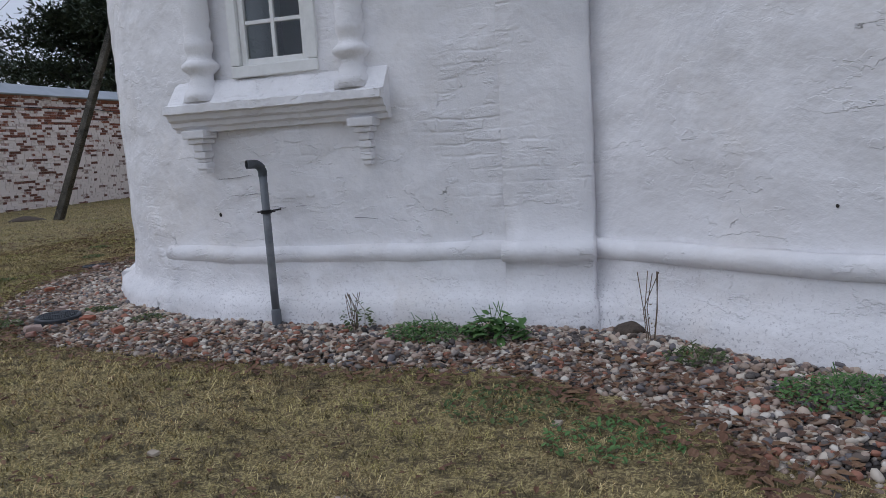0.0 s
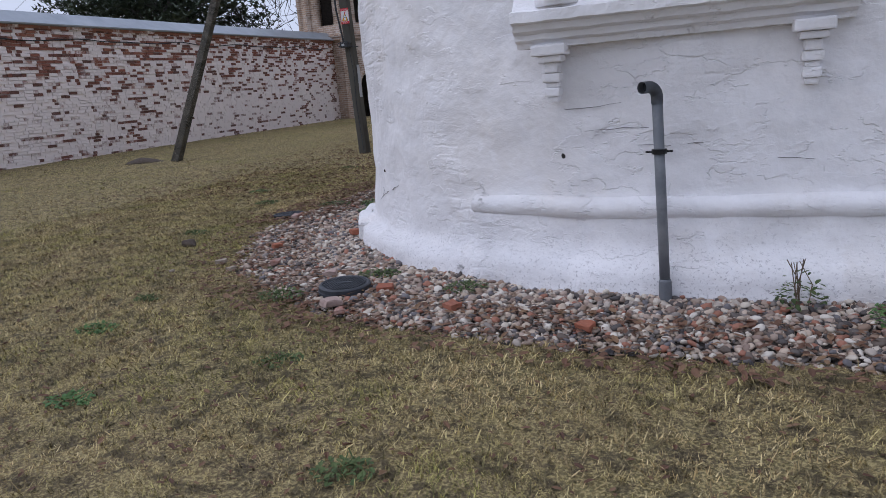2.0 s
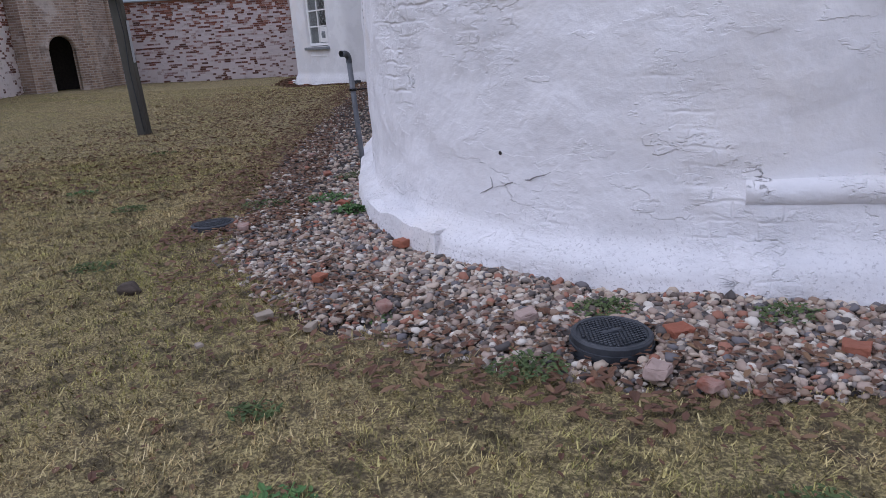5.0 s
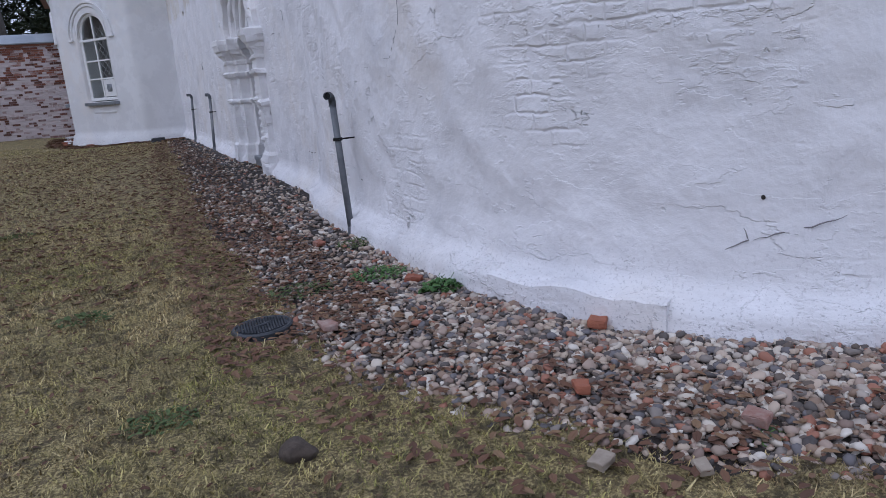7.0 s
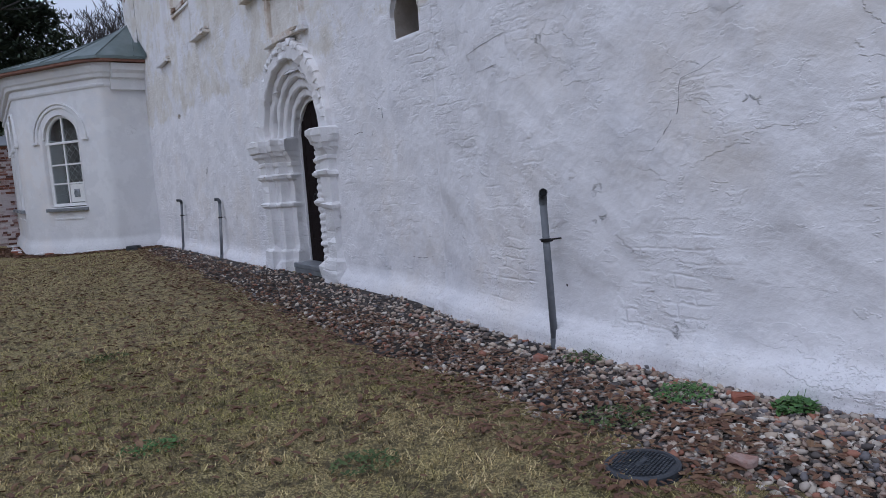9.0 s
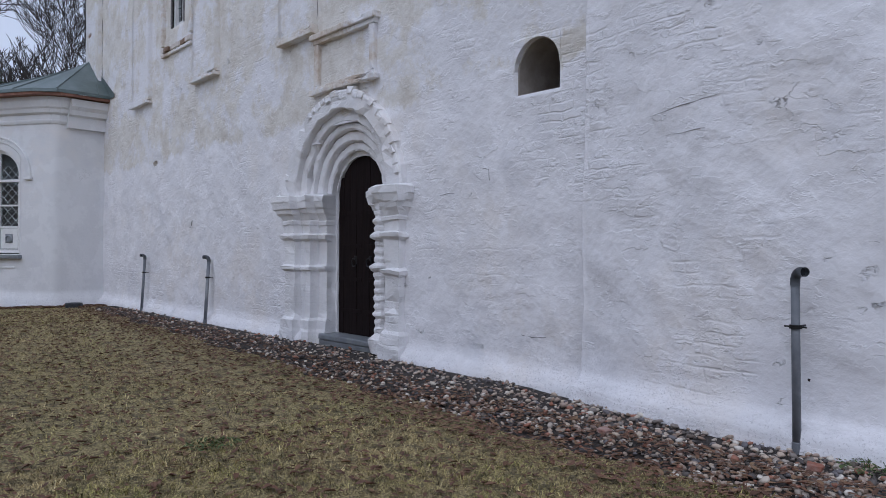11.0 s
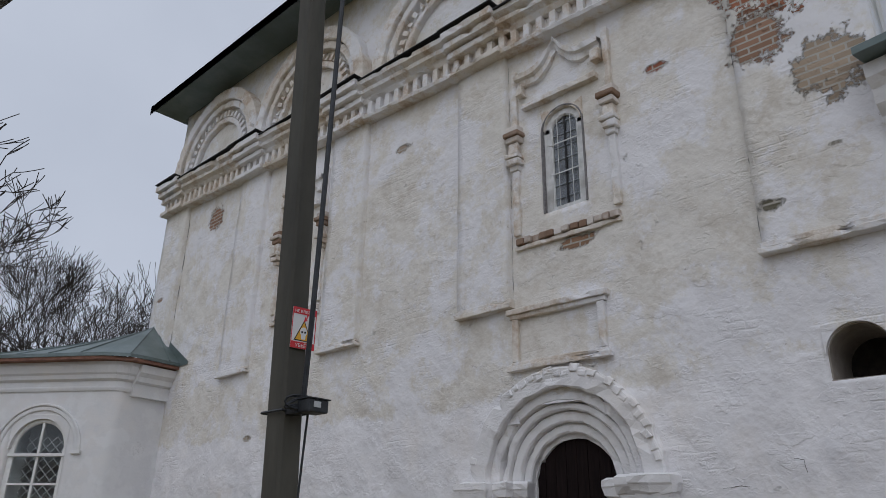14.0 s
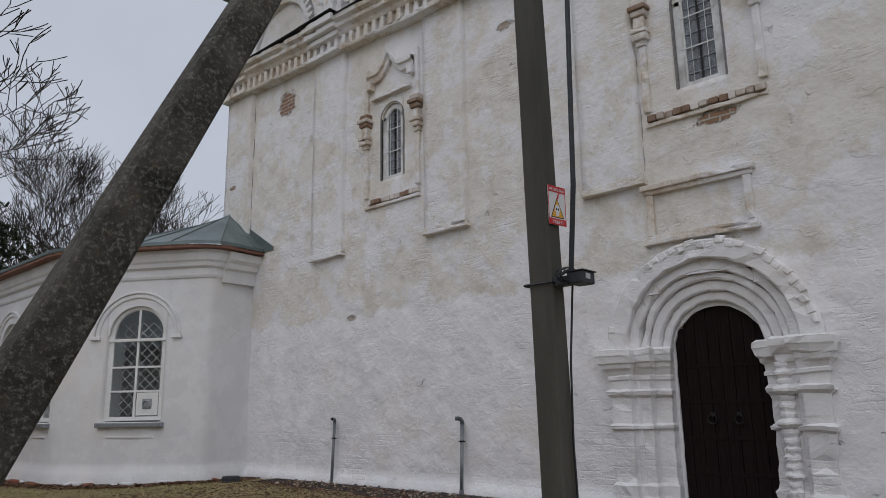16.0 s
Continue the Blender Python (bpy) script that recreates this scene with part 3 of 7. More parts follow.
def lines(lo, hi, step, extra=()):
    extra = sorted(set(round(e, 5) for e in extra))
    n = max(1, round((hi - lo) / step))
    v = [lo + (hi - lo) * i / n for i in range(n + 1)]
    v = [a for a in v if all(abs(a - e) > 0.4 * step for e in extra)] + [e for e in extra if lo - 1e-6 <= e <= hi + 1e-6]
    return sorted(v)


def wall_sheet(name, at, s0, s1, z0, z1, step, material, parent, off, holes=(), lump=0.018, thick=0.55, label=""):
    """An uneven wall of real thickness along a plan path; holes are (s0, s1, z0, z1) and get their reveals."""
    S = lines(s0, s1, step, [h for q in holes for h in q[:2]])
    Z = lines(z0, z1, step, [h for q in holes for h in q[2:]])
    front, back = [], []
    for s in S:
        p, t, n = at(s)
        for z in Z:
            q = Vector((p.x, p.y, z))
            d = lump * (noise.noise(q * 1.3) * 1.0 + 0.75 * noise.noise(q * 3.7) + 0.4 * noise.noise(q * 7.5))
            near = min((max(h[0] - s, s - h[1], h[2] - z, z - h[3]) for h in holes), default=1)
            if near < 0.03:
                d *= 0.3
            front.append(q + n * (off(s, z) + d))
            back.append(q - n * thick)
    nz = len(Z)
    N = len(front)
    faces = []
    gone = set()
    for i in range(len(S) - 1):
        for j in range(nz - 1):
            cs, cz = (S[i] + S[i + 1]) / 2, (Z[j] + Z[j + 1]) / 2
            if any(h[0] < cs < h[1] and h[2] < cz < h[3] for h in holes):
                gone.add((i, j))
                continue
            a = i * nz + j
            faces.append((a, a + nz, a + nz + 1, a + 1))
            faces.append((N + a, N + a + 1, N + a + nz + 1, N + a + nz))
    for i in range(len(S) - 1):
        for j in range(nz - 1):
            a = i * nz + j
            inside = (i, j) in gone
            for di, dj, e in ((-1, 0, (a, a + 1)), (1, 0, (a + nz, a + nz + 1)), (0, -1, (a, a + nz)), (0, 1, (a + 1, a + nz + 1))):
                k = (i + di, j + dj)
                outside = not (0 <= k[0] < len(S) - 1 and 0 <= k[1] < nz - 1)
                if (outside and not inside) or (not inside and k in gone):
                    faces.append((e[0], e[1], e[1] + N, e[0] + N))
    ob = solid(name, front + back, faces, material, parent, label, True)
    return ob


def extrude_along(bm, at, s0, s1, profile, step=0.15, closed=True, rough=0.006, zf=None):
    """Sweeps a closed profile of (outward, z) along a plan path."""
    rows = []
    for s in lines(s0, s1, step):
        p, t, n = at(s)
        dz = zf(s) if zf else 0.0
        row = []
        for o, z in profile:
            q = Vector((p.x, p.y, z + dz)) + n * o
            q += rough * noise.noise_vector(q * 3.1)
            row.append(bm.verts.new(q))
        rows.append(row)
    k = len(profile)
    for a, b in zip(rows, rows[1:]):
        for i in range(k if closed else k - 1):
            bm.faces.new((a[i], b[i], b[(i + 1) % k], a[(i + 1) % k]))
    if closed:
        bm.faces.new(rows[0])
        bm.faces.new(rows[-1][::-1])


def half_round(r, z, n=6, base=-0.05):
    return [(base, z - r)] + [(r * math.cos(a), z + r * math.sin(a)) for a in (-math.pi / 2 + math.pi * i / n for i in range(n + 1))] + [(base, z + r)]


def arch_ring(bm, m, r0, r1, zc, d0, d1, seg=28, a0=0.0, a1=math.pi, rough=0.0, stilt=0.0):
    """Half ring in the local plane (x along the wall, y outward, z up), from depth d0 to d1."""
    rows = []
    angs = [a0 + (a1 - a0) * i / seg for i in range(seg + 1)]
    if stilt:
        pre = [(1.0, 0.0, -stilt)] + [(math.cos(a), math.sin(a), 0.0) for a in angs] + [(-1.0, 0.0, -stilt)]
    else:
        pre = [(math.cos(a), math.sin(a), 0.0) for a in angs]
    e = min(0.02, 0.25 * (r1 - r0))
    prof = ((r0, d0), (r0, d1 - e), (r0 + e, d1), (r1 - e, d1), (r1, d1 - e), (r1, d0))
    for c, s, st in pre:
        row = []
        for r, d in prof:
            q = Vector((r * c, d, zc + st + r * s))
            if rough:
                q += rough * noise.noise_vector(q * 6.0 + Vector((3, 1, 2)))
            row.append(bm.verts.new(m @ q))
        rows.append(row)
    for a, b in zip(rows, rows[1:]):
        for i in range(len(prof)):
            j = (i + 1) % len(prof)
            bm.faces.new((a[i], a[j], b[j], b[i]))
    bm.faces.new(rows[0][::-1])
    bm.faces.new(rows[-1])


def spandrel(bm, m, w, zs, zt, r, d, depth, seg=20, zc=None):
    """Fills the corners over a round arch of radius r within a hole of half width w and top zt."""
    zc = zs if zc is None else zc
    for side in (1, -1):
        arc = [(side * r * math.cos(a), zc + r * math.sin(a)) for a in (math.pi / 2 * i / seg for i in range(seg + 1))]
        poly = [(side * w, zs)] + ([] if abs(w - r) < 1e-6 else []) + arc + [(0.0, zt), (side * w, zt)]
        if abs(w - r) < 1e-6:
            poly = poly[1:]
        lo = [bm.verts.new(m @ Vector((x, d, z))) for x, z in poly]
        hi = [bm.verts.new(m @ Vector((x, d - depth, z))) for x, z in poly]
        # fan from the outer top corner keeps the faces convex
        k = len(poly)
        top = k - 1
        for i in range(0, k - 2):
            bm.faces.new((lo[top], lo[i], lo[i + 1]))
            bm.faces.new((hi[top], hi[i + 1], hi[i]))
        for i in range(k):
            j = (i + 1) % k
            bm.faces.new((lo[i], lo[j], hi[j], hi[i]))


def wall_frame(p, n, z=0.0):
    """Local frame on a wall: x along it, y outward, z up."""
    n = Vector((n[0], n[1], 0)).normalized()
    t = Vector((n.y, -n.x, 0))
    return Matrix(((t.x, n.x, 0, p[0]), (t.y, n.y, 0, p[1]), (0, 0, 1, z), (0, 0, 0, 1)))


def sm(v):
    v = min(max(v, 0.0), 1.0)
    return v * v * (3 - 2 * v)


def gz(x, y):
    """Height of the ground."""
    z = 0.14 + 0.2 * sm((-x - 5) / 8) - 0.1 * sm((y - 22) / 3) * sm((x + 5) / 2)
    return z


def gz_fine(x, y):
    return gz(x, y) + 0.018 * noise.noise((x * 0.9, y * 0.9, 0)) + 0.01 * noise.noise((x * 3, y * 3, 5))


# ---------------- ground ----------------
def build_ground():
    xs = [-900, -300, -120, -60, -36, -24] + lines(-18, 10, 0.2) + [16, 30, 60, 120, 300, 900]
    ys = [-900, -300, -120, -60, -30, -14] + lines(-7, 36, 0.2) + [42, 55, 80, 140, 300, 900]
    vs = [(x, y, gz_fine(x, y) if -20 < x < 12 and -8 < y < 38 else gz(x, y)) for x in xs for y in ys]
    k = len(ys)
    fs = [(i * k + j, (i + 1) * k + j, (i + 1) * k + j + 1, i * k + j + 1) for i in range(len(xs) - 1) for j in range(k - 1)]
    return tagged(solid("ground", vs, fs, M_GROUND, None, "", True), "worn autumn lawn of faded yellow-green grass", "ground", kind="structure")


build_ground()

# ---------------- church ----------------
church = thing("church", (2, 13, 0.1), "old whitewashed brick church with peeling walls", "church", kind="structure")

# plan lines of the walls, walked with the outside on the right hand of the north front
AP_PTS = [(4.78, 2.68), (4.2, 2.64), (2.9, 2.6), (2.1, 2.66), (1.4, 2.88), (0.8, 3.2), (0.3, 3.68), (-0.03, 4.2), (-0.26, 4.85), (-0.37, 5.6), (-0.40, 7.0), (-0.36, 8.1), (-0.22, 9.12)]
ap_at, ap_len = smooth_path(AP_PTS, 0.1)
CEN_PTS = [(10.5, 2.2), (9.0, 1.65), (7.6, 1.45), (6.85, 1.55), (6.24, 1.76), (5.78, 2.0), (5.36, 2.28), (4.9, 2.6), (4.72, 2.74)]
cen_at, cen_len = smooth_path(CEN_PTS, 0.1)
nave_at, nave_len = smooth_path([(-0.1, 9.08), (-0.1, 14), (-0.1, 20), (-0.1, 24.6)], 0.1)
NY = 9.08


def s_of(at, length, x, y):
    best = min((((at(i * length / 400)[0] - Vector((x, y, 0))).length, i * length / 400) for i in range(401)))
    return best[1]


def prof_step(z, rows):
    for (z0, o0), (z1, o1) in zip(rows, rows[1:]):
        if z <= z1:
            f = sm((z - z0) / (z1 - z0)) if z > z0 else 0.0
            return o0 + (o1 - o0) * f
    return rows[-1][1]


S_TOR = s_of(ap_at, ap_len, 1.34, 2.9)


def off_ap(s, z):
    east = prof_step(z, ((-0.3, 0.22), (0.1, 0.2), (0.32, 0.18), (0.41, 0.07), (0.62, 0.045), (0.7, 0.0), (6, -0.03)))
    north = prof_step(z, ((-0.3, 0.19), (0.1, 0.18), (0.29, 0.155), (0.38, 0.02), (0.7, 0.0), (6, -0.05)))
    f = sm((s - S_TOR + 0.1) / 0.5)
    return east * (1 - f) + north * f


def off_cen(s, z):
    return prof_step(z, ((-0.3, 0.22), (0.1, 0.2), (0.31, 0.17), (0.41, 0.07), (0.62, 0.045), (0.7, 0.0), (6, -0.03)))


def off_nave(s, z):
    y = NY + s
    o = prof_step(z, ((-0.3, 0.15), (0.15, 0.135), (0.25, 0.115), (0.34, 0.0), (9, -0.02)))
    return o


WX0, WX1 = 2.33, 2.86
sw0, sw1 = s_of(ap_at, ap_len, WX1, 2.62), s_of(ap_at, ap_len, WX0, 2.62)
wall_sheet("apse_wall", ap_at, 0, ap_len, -0.3, 5.75, 0.06, M_APSE, church, off_ap, [(sw0, sw1, 2.03, 3.15)], 0.027, 0.5, "bulging whitewashed brick apse wall")
wall_sheet("apse_wall", cen_at, 0, cen_len, -0.3, 5.75, 0.07, M_APSE, church, off_cen, (), 0.027, 0.5, "bulging whitewashed brick apse wall")
W1 = (12.55, 13.2, 5.64, 7.19)
W2 = (18.54, 19.14, 5.71, 7.21)
PC, PD = 13.12, 0.62          # portal axis and half width of the door opening
OPN = (9.49, 10.06, 2.97, 3.5)
holes = [(PC - 0.98 - NY, PC + 0.98 - NY, -0.3, 2.9), (PC - 0.62 - NY, PC + 0.62 - NY, 2.9, 3.1), (W1[0] - NY, W1[1] - NY, W1[2], W1[3]), (W2[0] - NY, W2[1] - NY, W2[2], W2[3]), (OPN[0] - NY, OPN[1] - NY, OPN[2], OPN[3])]
wall_sheet("nave_wall", nave_at, 0, nave_len, -0.3, 12.1, 0.075, M_NAVE, church, off_nave, holes, 0.018, 0.8, "peeling whitewashed nave wall with cream plaster above")
# the closing walls of the nave
e_at, e_len = smooth_path([(11.0, 9.1), (5, 9.1), (-0.1, 9.1)], 0.2)
wall_sheet("nave_wall", e_at, 0, e_len, 5.0, 12.1, 0.3, M_NAVE, church, lambda s, z: 0.0, (), 0.02, 0.5)
w_at, w_len = smooth_path([(-0.1, 24.58), (5, 24.58), (11, 24.58)], 0.2)
wall_sheet("nave_wall", w_at, 0, w_len, -0.3, 12.1, 0.3, M_NAVE, church, lambda s, z: 0.0, (), 0.02, 0.5)
s_at, s_len = smooth_path([(11, 24.6), (11, 15), (11, 2.2)], 0.3)
wall_sheet("nave_wall", s_at, 0, s_len, -0.3, 12.1, 0.5, M_NAVE, church, lambda s, z: 0.0, (), 0.02, 0.5)

# torus moulding of the apses and the pilaster between them
bm = bmesh.new()
extrude_along(bm, ap_at, 0.02, S_TOR, [(o + 0.02, z) for o, z in half_round(0.065, 0.655, 6, -0.04)], 0.12, rough=0.012)
part("torus_moulding", bm, M_APSE, church, "", True)
bm = bmesh.new()
extrude_along(bm, cen_at, 0.5, cen_len - 0.05, [(o + 0.04, z) for o, z in half_round(0.065, 0.655, 6, -0.04)], 0.12, rough=0.012)
part("torus_moulding", bm, M_APSE, church, "", True)
bm = bmesh.new()
rows = ((-0.3, 0.27), (0.1, 0.25), (0.2, 0.245), (0.32, 0.23), (0.36, 0.2), (0.41, 0.14), (0.5, 0.125), (0.59, 0.12), (0.605, 0.16), (0.64, 0.185), (0.68, 0.185), (0.715, 0.15), (0.73, 0.06)) + tuple((0.73 + 0.1 * i, 0.05 - 0.0004 * i) for i in range(1, 50))
ring = []
for z, o in rows:
    w_ = 0.018 if z < 0.35 else (0.012 if 0.6 < z < 0.72 else 0.0)
    row = [(4.2 - w_, 2.75)] + [(4.205 - w_ + (0.565 + 2 * w_) * i / 6, 2.62 - o) for i in range(7)] + [(4.785 + w_, 2.635 - o), (4.788 + w_, 2.72 - o), (4.79, 3.0)]
    ring.append([bm.verts.new(Vector((x, y, z)) + 0.014 * noise.noise_vector(Vector((x, y, z)) * 2.5) + 0.006 * noise.noise_vector(Vector((x, y, z)) * 9)) for x, y in row])
for a, b in zip(ring, ring[1:]):
    for i in range(len(a) - 1):
        bm.faces.new((a[i], a[i + 1], b[i + 1], b[i]))
for e_ in bm.edges:
    if len(e_.link_faces) == 2 and e_.calc_face_angle(0.0) > 0.7:
        e_.smooth = False
part("pilaster", bm, M_APSE, church, "", True)


# ---------------- apse window with its sill cornice ----------------
def lathe_column(bm, x, y, rows, seg=14, rough=0.006):
    rings = []
    for r, z in rows:
        rings.append([bm.verts.new(Vector((x + r * math.cos(a), y + r * math.sin(a), z)) + rough * noise.noise_vector(Vector((x, y + a, z)) * 5)) for a in (2 * math.pi * k / seg for k in range(seg))])
    for a, b in zip(rings, rings[1:]):
        for k in range(seg):
            bm.faces.new((a[k], a[(k + 1) % seg], b[(k + 1) % seg], b[k]))
    bm.faces.new(rings[0][::-1])
    bm.faces.new(rings[-1])


def leaf_window(parent, m, x0, x1, z0, z1, cols, rws, depth, frame_w=0.06, bar=0.022):
    """A rectangular casement: frame, glazing bars and panes, set back by depth."""
    w = thing("window", m, "", "")
    w.parent = parent
    w.matrix_parent_inverse = parent.matrix_basis.inverted()
    w.empty_display_size = 0.1
    bm = bmesh.new()
    for lo, hi in (((x0, -depth, z0), (x0 + frame_w, -depth + 0.05, z1)), ((x1 - frame_w, -depth, z0), (x1, -depth + 0.05, z1)),
                   ((x0 + frame_w, -depth + 0.002, z0), (x1 - frame_w, -depth + 0.048, z0 + frame_w)), ((x0 + frame_w, -depth + 0.002, z1 - frame_w), (x1 - frame_w, -depth + 0.048, z1))):
        add_box(bm, lo, hi, 0.006, m)
    part("window_frame", bm, M_WOODW, w)
    cw, rh = (x1 - x0 - 2 * frame_w) / cols, (z1 - z0 - 2 * frame_w) / rws
    for i in range(1, cols):
        x = x0 + frame_w + i * cw
        box_part("glazing_bar", (x - bar, -depth + 0.004, z0 + frame_w), (x + bar, -depth + 0.044, z1 - frame_w), M_WOODW, w, "", 0.004, m)
    for j in range(1, rws):
        z = z0 + frame_w + j * rh
        box_part("glazing_bar", (x0 + frame_w, -depth + 0.006, z - bar), (x1 - frame_w, -depth + 0.04, z + bar), M_WOODW, w, "", 0.004, m)
    for i in range(cols):
        for j in range(rws):
            a, b = x0 + frame_w + i * cw, z0 + frame_w + j * rh
            box_part("pane", (a, -depth + 0.016, b), (a + cw, -depth + 0.022, b + rh), M_GLASS, w, "", 0.0, m)
    bm = bmesh.new()
    add_box(bm, (x0 - 0.4, -depth - 1.2, z0 - 0.4), (x1 + 0.4, -depth - 0.35, z1 + 0.4), 0.0, m)
    fs = [f for f in bm.faces if (m.inverted() @ f.calc_center_median()).y > -depth - 0.36]
    bmesh.ops.delete(bm, geom=fs, context="FACES_ONLY")
    part("dim_room", bm, M_ROOM, w)
    return w


MW = wall_frame((2.6, 2.6), (0, -1))      # local x runs to -X here
leaf_window(church, MW, -0.265, 0.265, 2.03, 3.12, 2, 4, 0.05, 0.045, 0.014)
bm = bmesh.new()
for lo, hi in (((-0.345, -0.02, 1.95), (0.345, 0.03, 2.03)), ((-0.345, -0.02, 2.032), (-0.268, 0.03, 3.2)), ((0.268, -0.02, 2.032), (0.345, 0.03, 3.2))):
    add_box(bm, lo, hi, 0.008, MW, 0.004)
part("casing", bm, M_WOODW, church, "white-painted wooden window casing")
# sloped sill, cornice and the two corbels under it
bm = bmesh.new()
prof = [(-0.05, 1.96), (0.01, 1.93), (0.12, 1.79), (0.185, 1.775), (0.19, 1.72), (0.15, 1.71), (0.14, 1.675), (0.1, 1.66), (0.095, 1.63), (0.06, 1.615), (0.05, 1.585), (-0.05, 1.585)]
rows = []
for i in range(41):
    x = -0.86 + 1.72 * i / 40
    row = []
    for o, z in prof:
        k = 1.0 if 0 < i < 40 else 0.985
        q = Vector((x * k, o, z))
        row.append(bm.verts.new(MW @ (q + 0.007 * noise.noise_vector(q * 14))))
    rows.append(row)
for a, b in zip(rows, rows[1:]):
    for i in range(len(prof)):
        j = (i + 1) % len(prof)
        bm.faces.new((a[i], a[j], b[j], b[i]))
bm.faces.new(rows[0])
bm.faces.new(rows[-1][::-1])
part("sill_cornice", bm, M_APSE, church, "heavy whitewashed sill cornice with chipped edge")
for sx in (-0.66, 0.66):
    bm = bmesh.new()
    for z0, z1, w, d in ((1.53, 1.6, 0.12, 0.15), (1.485, 1.53, 0.085, 0.12), (1.42, 1.485, 0.05, 0.09), (1.36, 1.42, 0.062, 0.08), (1.325, 1.36, 0.045, 0.06), (1.265, 1.325, 0.056, 0.065), (1.225, 1.265, 0.04, 0.045)):
        add_box(bm, (sx - 0.8 * w, -0.05, 1.6 - 0.86 * (1.6 - z0)), (sx + 0.8 * w, 0.85 * d, 1.6 - 0.86 * (1.6 - z1)), 0.012, MW, 0.004)
    part("corbel", bm, M_APSE, church)
for sx in (-0.6, 0.6):
    bm = bmesh.new()
    p = MW @ Vector((sx, 0.02, 0))
    lathe_column(bm, p.x, p.y, ((0.15, 1.8), (0.13, 1.87), (0.1, 1.9), (0.1, 1.94), (0.085, 1.96), (0.085, 2.0), (0.115, 2.02), (0.135, 2.04), (0.135, 2.065), (0.11, 2.085), (0.085, 2.11), (0.085, 2.14), (0.1, 2.17), (0.105, 2.22), (0.09, 2.25), (0.1, 2.3), (0.09, 2.34), (0.1, 2.38), (0.095, 2.5), (0.1, 2.62), (0.09, 2.9), (0.12, 3.0), (0.09, 3.1), (0.09, 3.3)))
    part("half_column", bm, M_APSE, church, "", True)


# ---------------- nave details: local x is +Y, y is outward, origin at the wall foot of the axis ----------------
def NF(y, z=0.0):
    return wall_frame((-0.1, y), (-1, 0), z)


def zc(y):
    """Underside of the main cornice, which climbs a little to the west."""
    return 8.42 + 0.05 * (y - 13.7)


for y0, y1, zb, d in ((10.45 - 1.4, 10.45, 4.42, 0.09), (13.79, 14.74, 4.52, 0.07), (16.98, 17.94, 4.53, 0.07), (20.2, 21.2, 4.53, 0.07), (23.6, 24.66, 0.2, 0.08)):
    m = NF(0)
    bm = bmesh.new()
    S = lines(y0, y1, 0.12)
    Z = lines(zb, zc((y0 + y1) / 2) + 0.05, 0.12)
    g = [[bm.verts.new(m @ (Vector((s, d, z)) + 0.012 * noise.noise_vector(Vector((s, d, z)) * 2.2))) for z in Z] for s in S]
    for i in range(len(S) - 1):
        for j in range(len(Z) - 1):
            bm.faces.new((g[i][j], g[i + 1][j], g[i + 1][j + 1], g[i][j + 1]))
    for edge in ([g[0][j] for j in range(len(Z))], [g[-1][j] for j in range(len(Z))]):
        bk = [bm.verts.new(v.co + Vector((0.15, 0, 0))) for v in edge]
        for j in range(len(Z) - 1):
            bm.faces.new((edge[j], edge[j + 1], bk[j + 1], bk[j]))
    part("pilaster", bm, M_NAVE, church, "", True)
    if zb > 1:
        bm = bmesh.new()
        add_box(bm, (y0 - 0.04, -0.05, zb - 0.11), (y1 + 0.04, d + 0.05, zb - 0.04), 0.012, m, 0.006)
        add_box(bm, (y0 - 0.02, -0.05, zb - 0.04), (y1 + 0.02, d + 0.02, zb + 0.02), 0.01, m, 0.006)
        part("pilaster_ledge", bm, M_TRIM, church)

# main cornice: two rolls over a band of little niches
c_at, c_len = smooth_path([(-0.1, NY), (-0.1, 16), (-0.1, 24.75)], 0.2)
bm = bmesh.new()
for prof in ([(-0.1, 0.0), (0.2, 0.0), (0.22, 0.05), (0.2, 0.08), (-0.1, 0.08)], [(-0.1, 0.08), (0.12, 0.08), (0.12, 0.3), (-0.1, 0.3)],
             [(-0.1, 0.3), (0.2, 0.3), (0.25, 0.36), (0.2, 0.4), (0.22, 0.42), (0.32, 0.46), (0.34, 0.52), (0.3, 0.56), (0.4, 0.6), (0.42, 0.68), (-0.1, 0.74)]):
    extrude_along(bm, c_at, 0, c_len, prof, 0.3, True, 0.008, lambda s: zc(NY + s))
part("main_cornice", bm, M_TRIM, church, "heavy moulded cornice, wash flaking to cream")
y = NY + 0.2
base = None
while y < 24.6:
    z = zc(y)
    if base is None:
        base = box_part("cornice_block", (-0.055, 0.1, 0.07), (0.055, 0.205, 0.31), M_TRIM, church, "", 0.012)
        me_block = base.data
        base.matrix_basis = NF(y, z)
        base.matrix_parent_inverse = church.matrix_basis.inverted()
    else:
        o = new("cornice_block", me_block)
        o.parent = church
        o.matrix_parent_inverse = church.matrix_basis.inverted()
        o.matrix_basis = NF(y, z)
    y += 0.235
# corner blocks of the cornice over the pilasters
for yy in (9.75, 14.27, 17.46, 20.7, 24.2):
    bm = bmesh.new()
    z = zc(yy)
    for a, b, d in ((0.3, 0.42, 0.3), (0.44, 0.56, 0.4), (0.58, 0.72, 0.48), (-0.02, 0.085, 0.27)):
        add_box(bm, (yy - 0.52, 0.0, z + a), (yy + 0.52, d, z + b), 0.02, NF(0), 0.006)
    part("cornice_break", bm, M_TRIM, church)

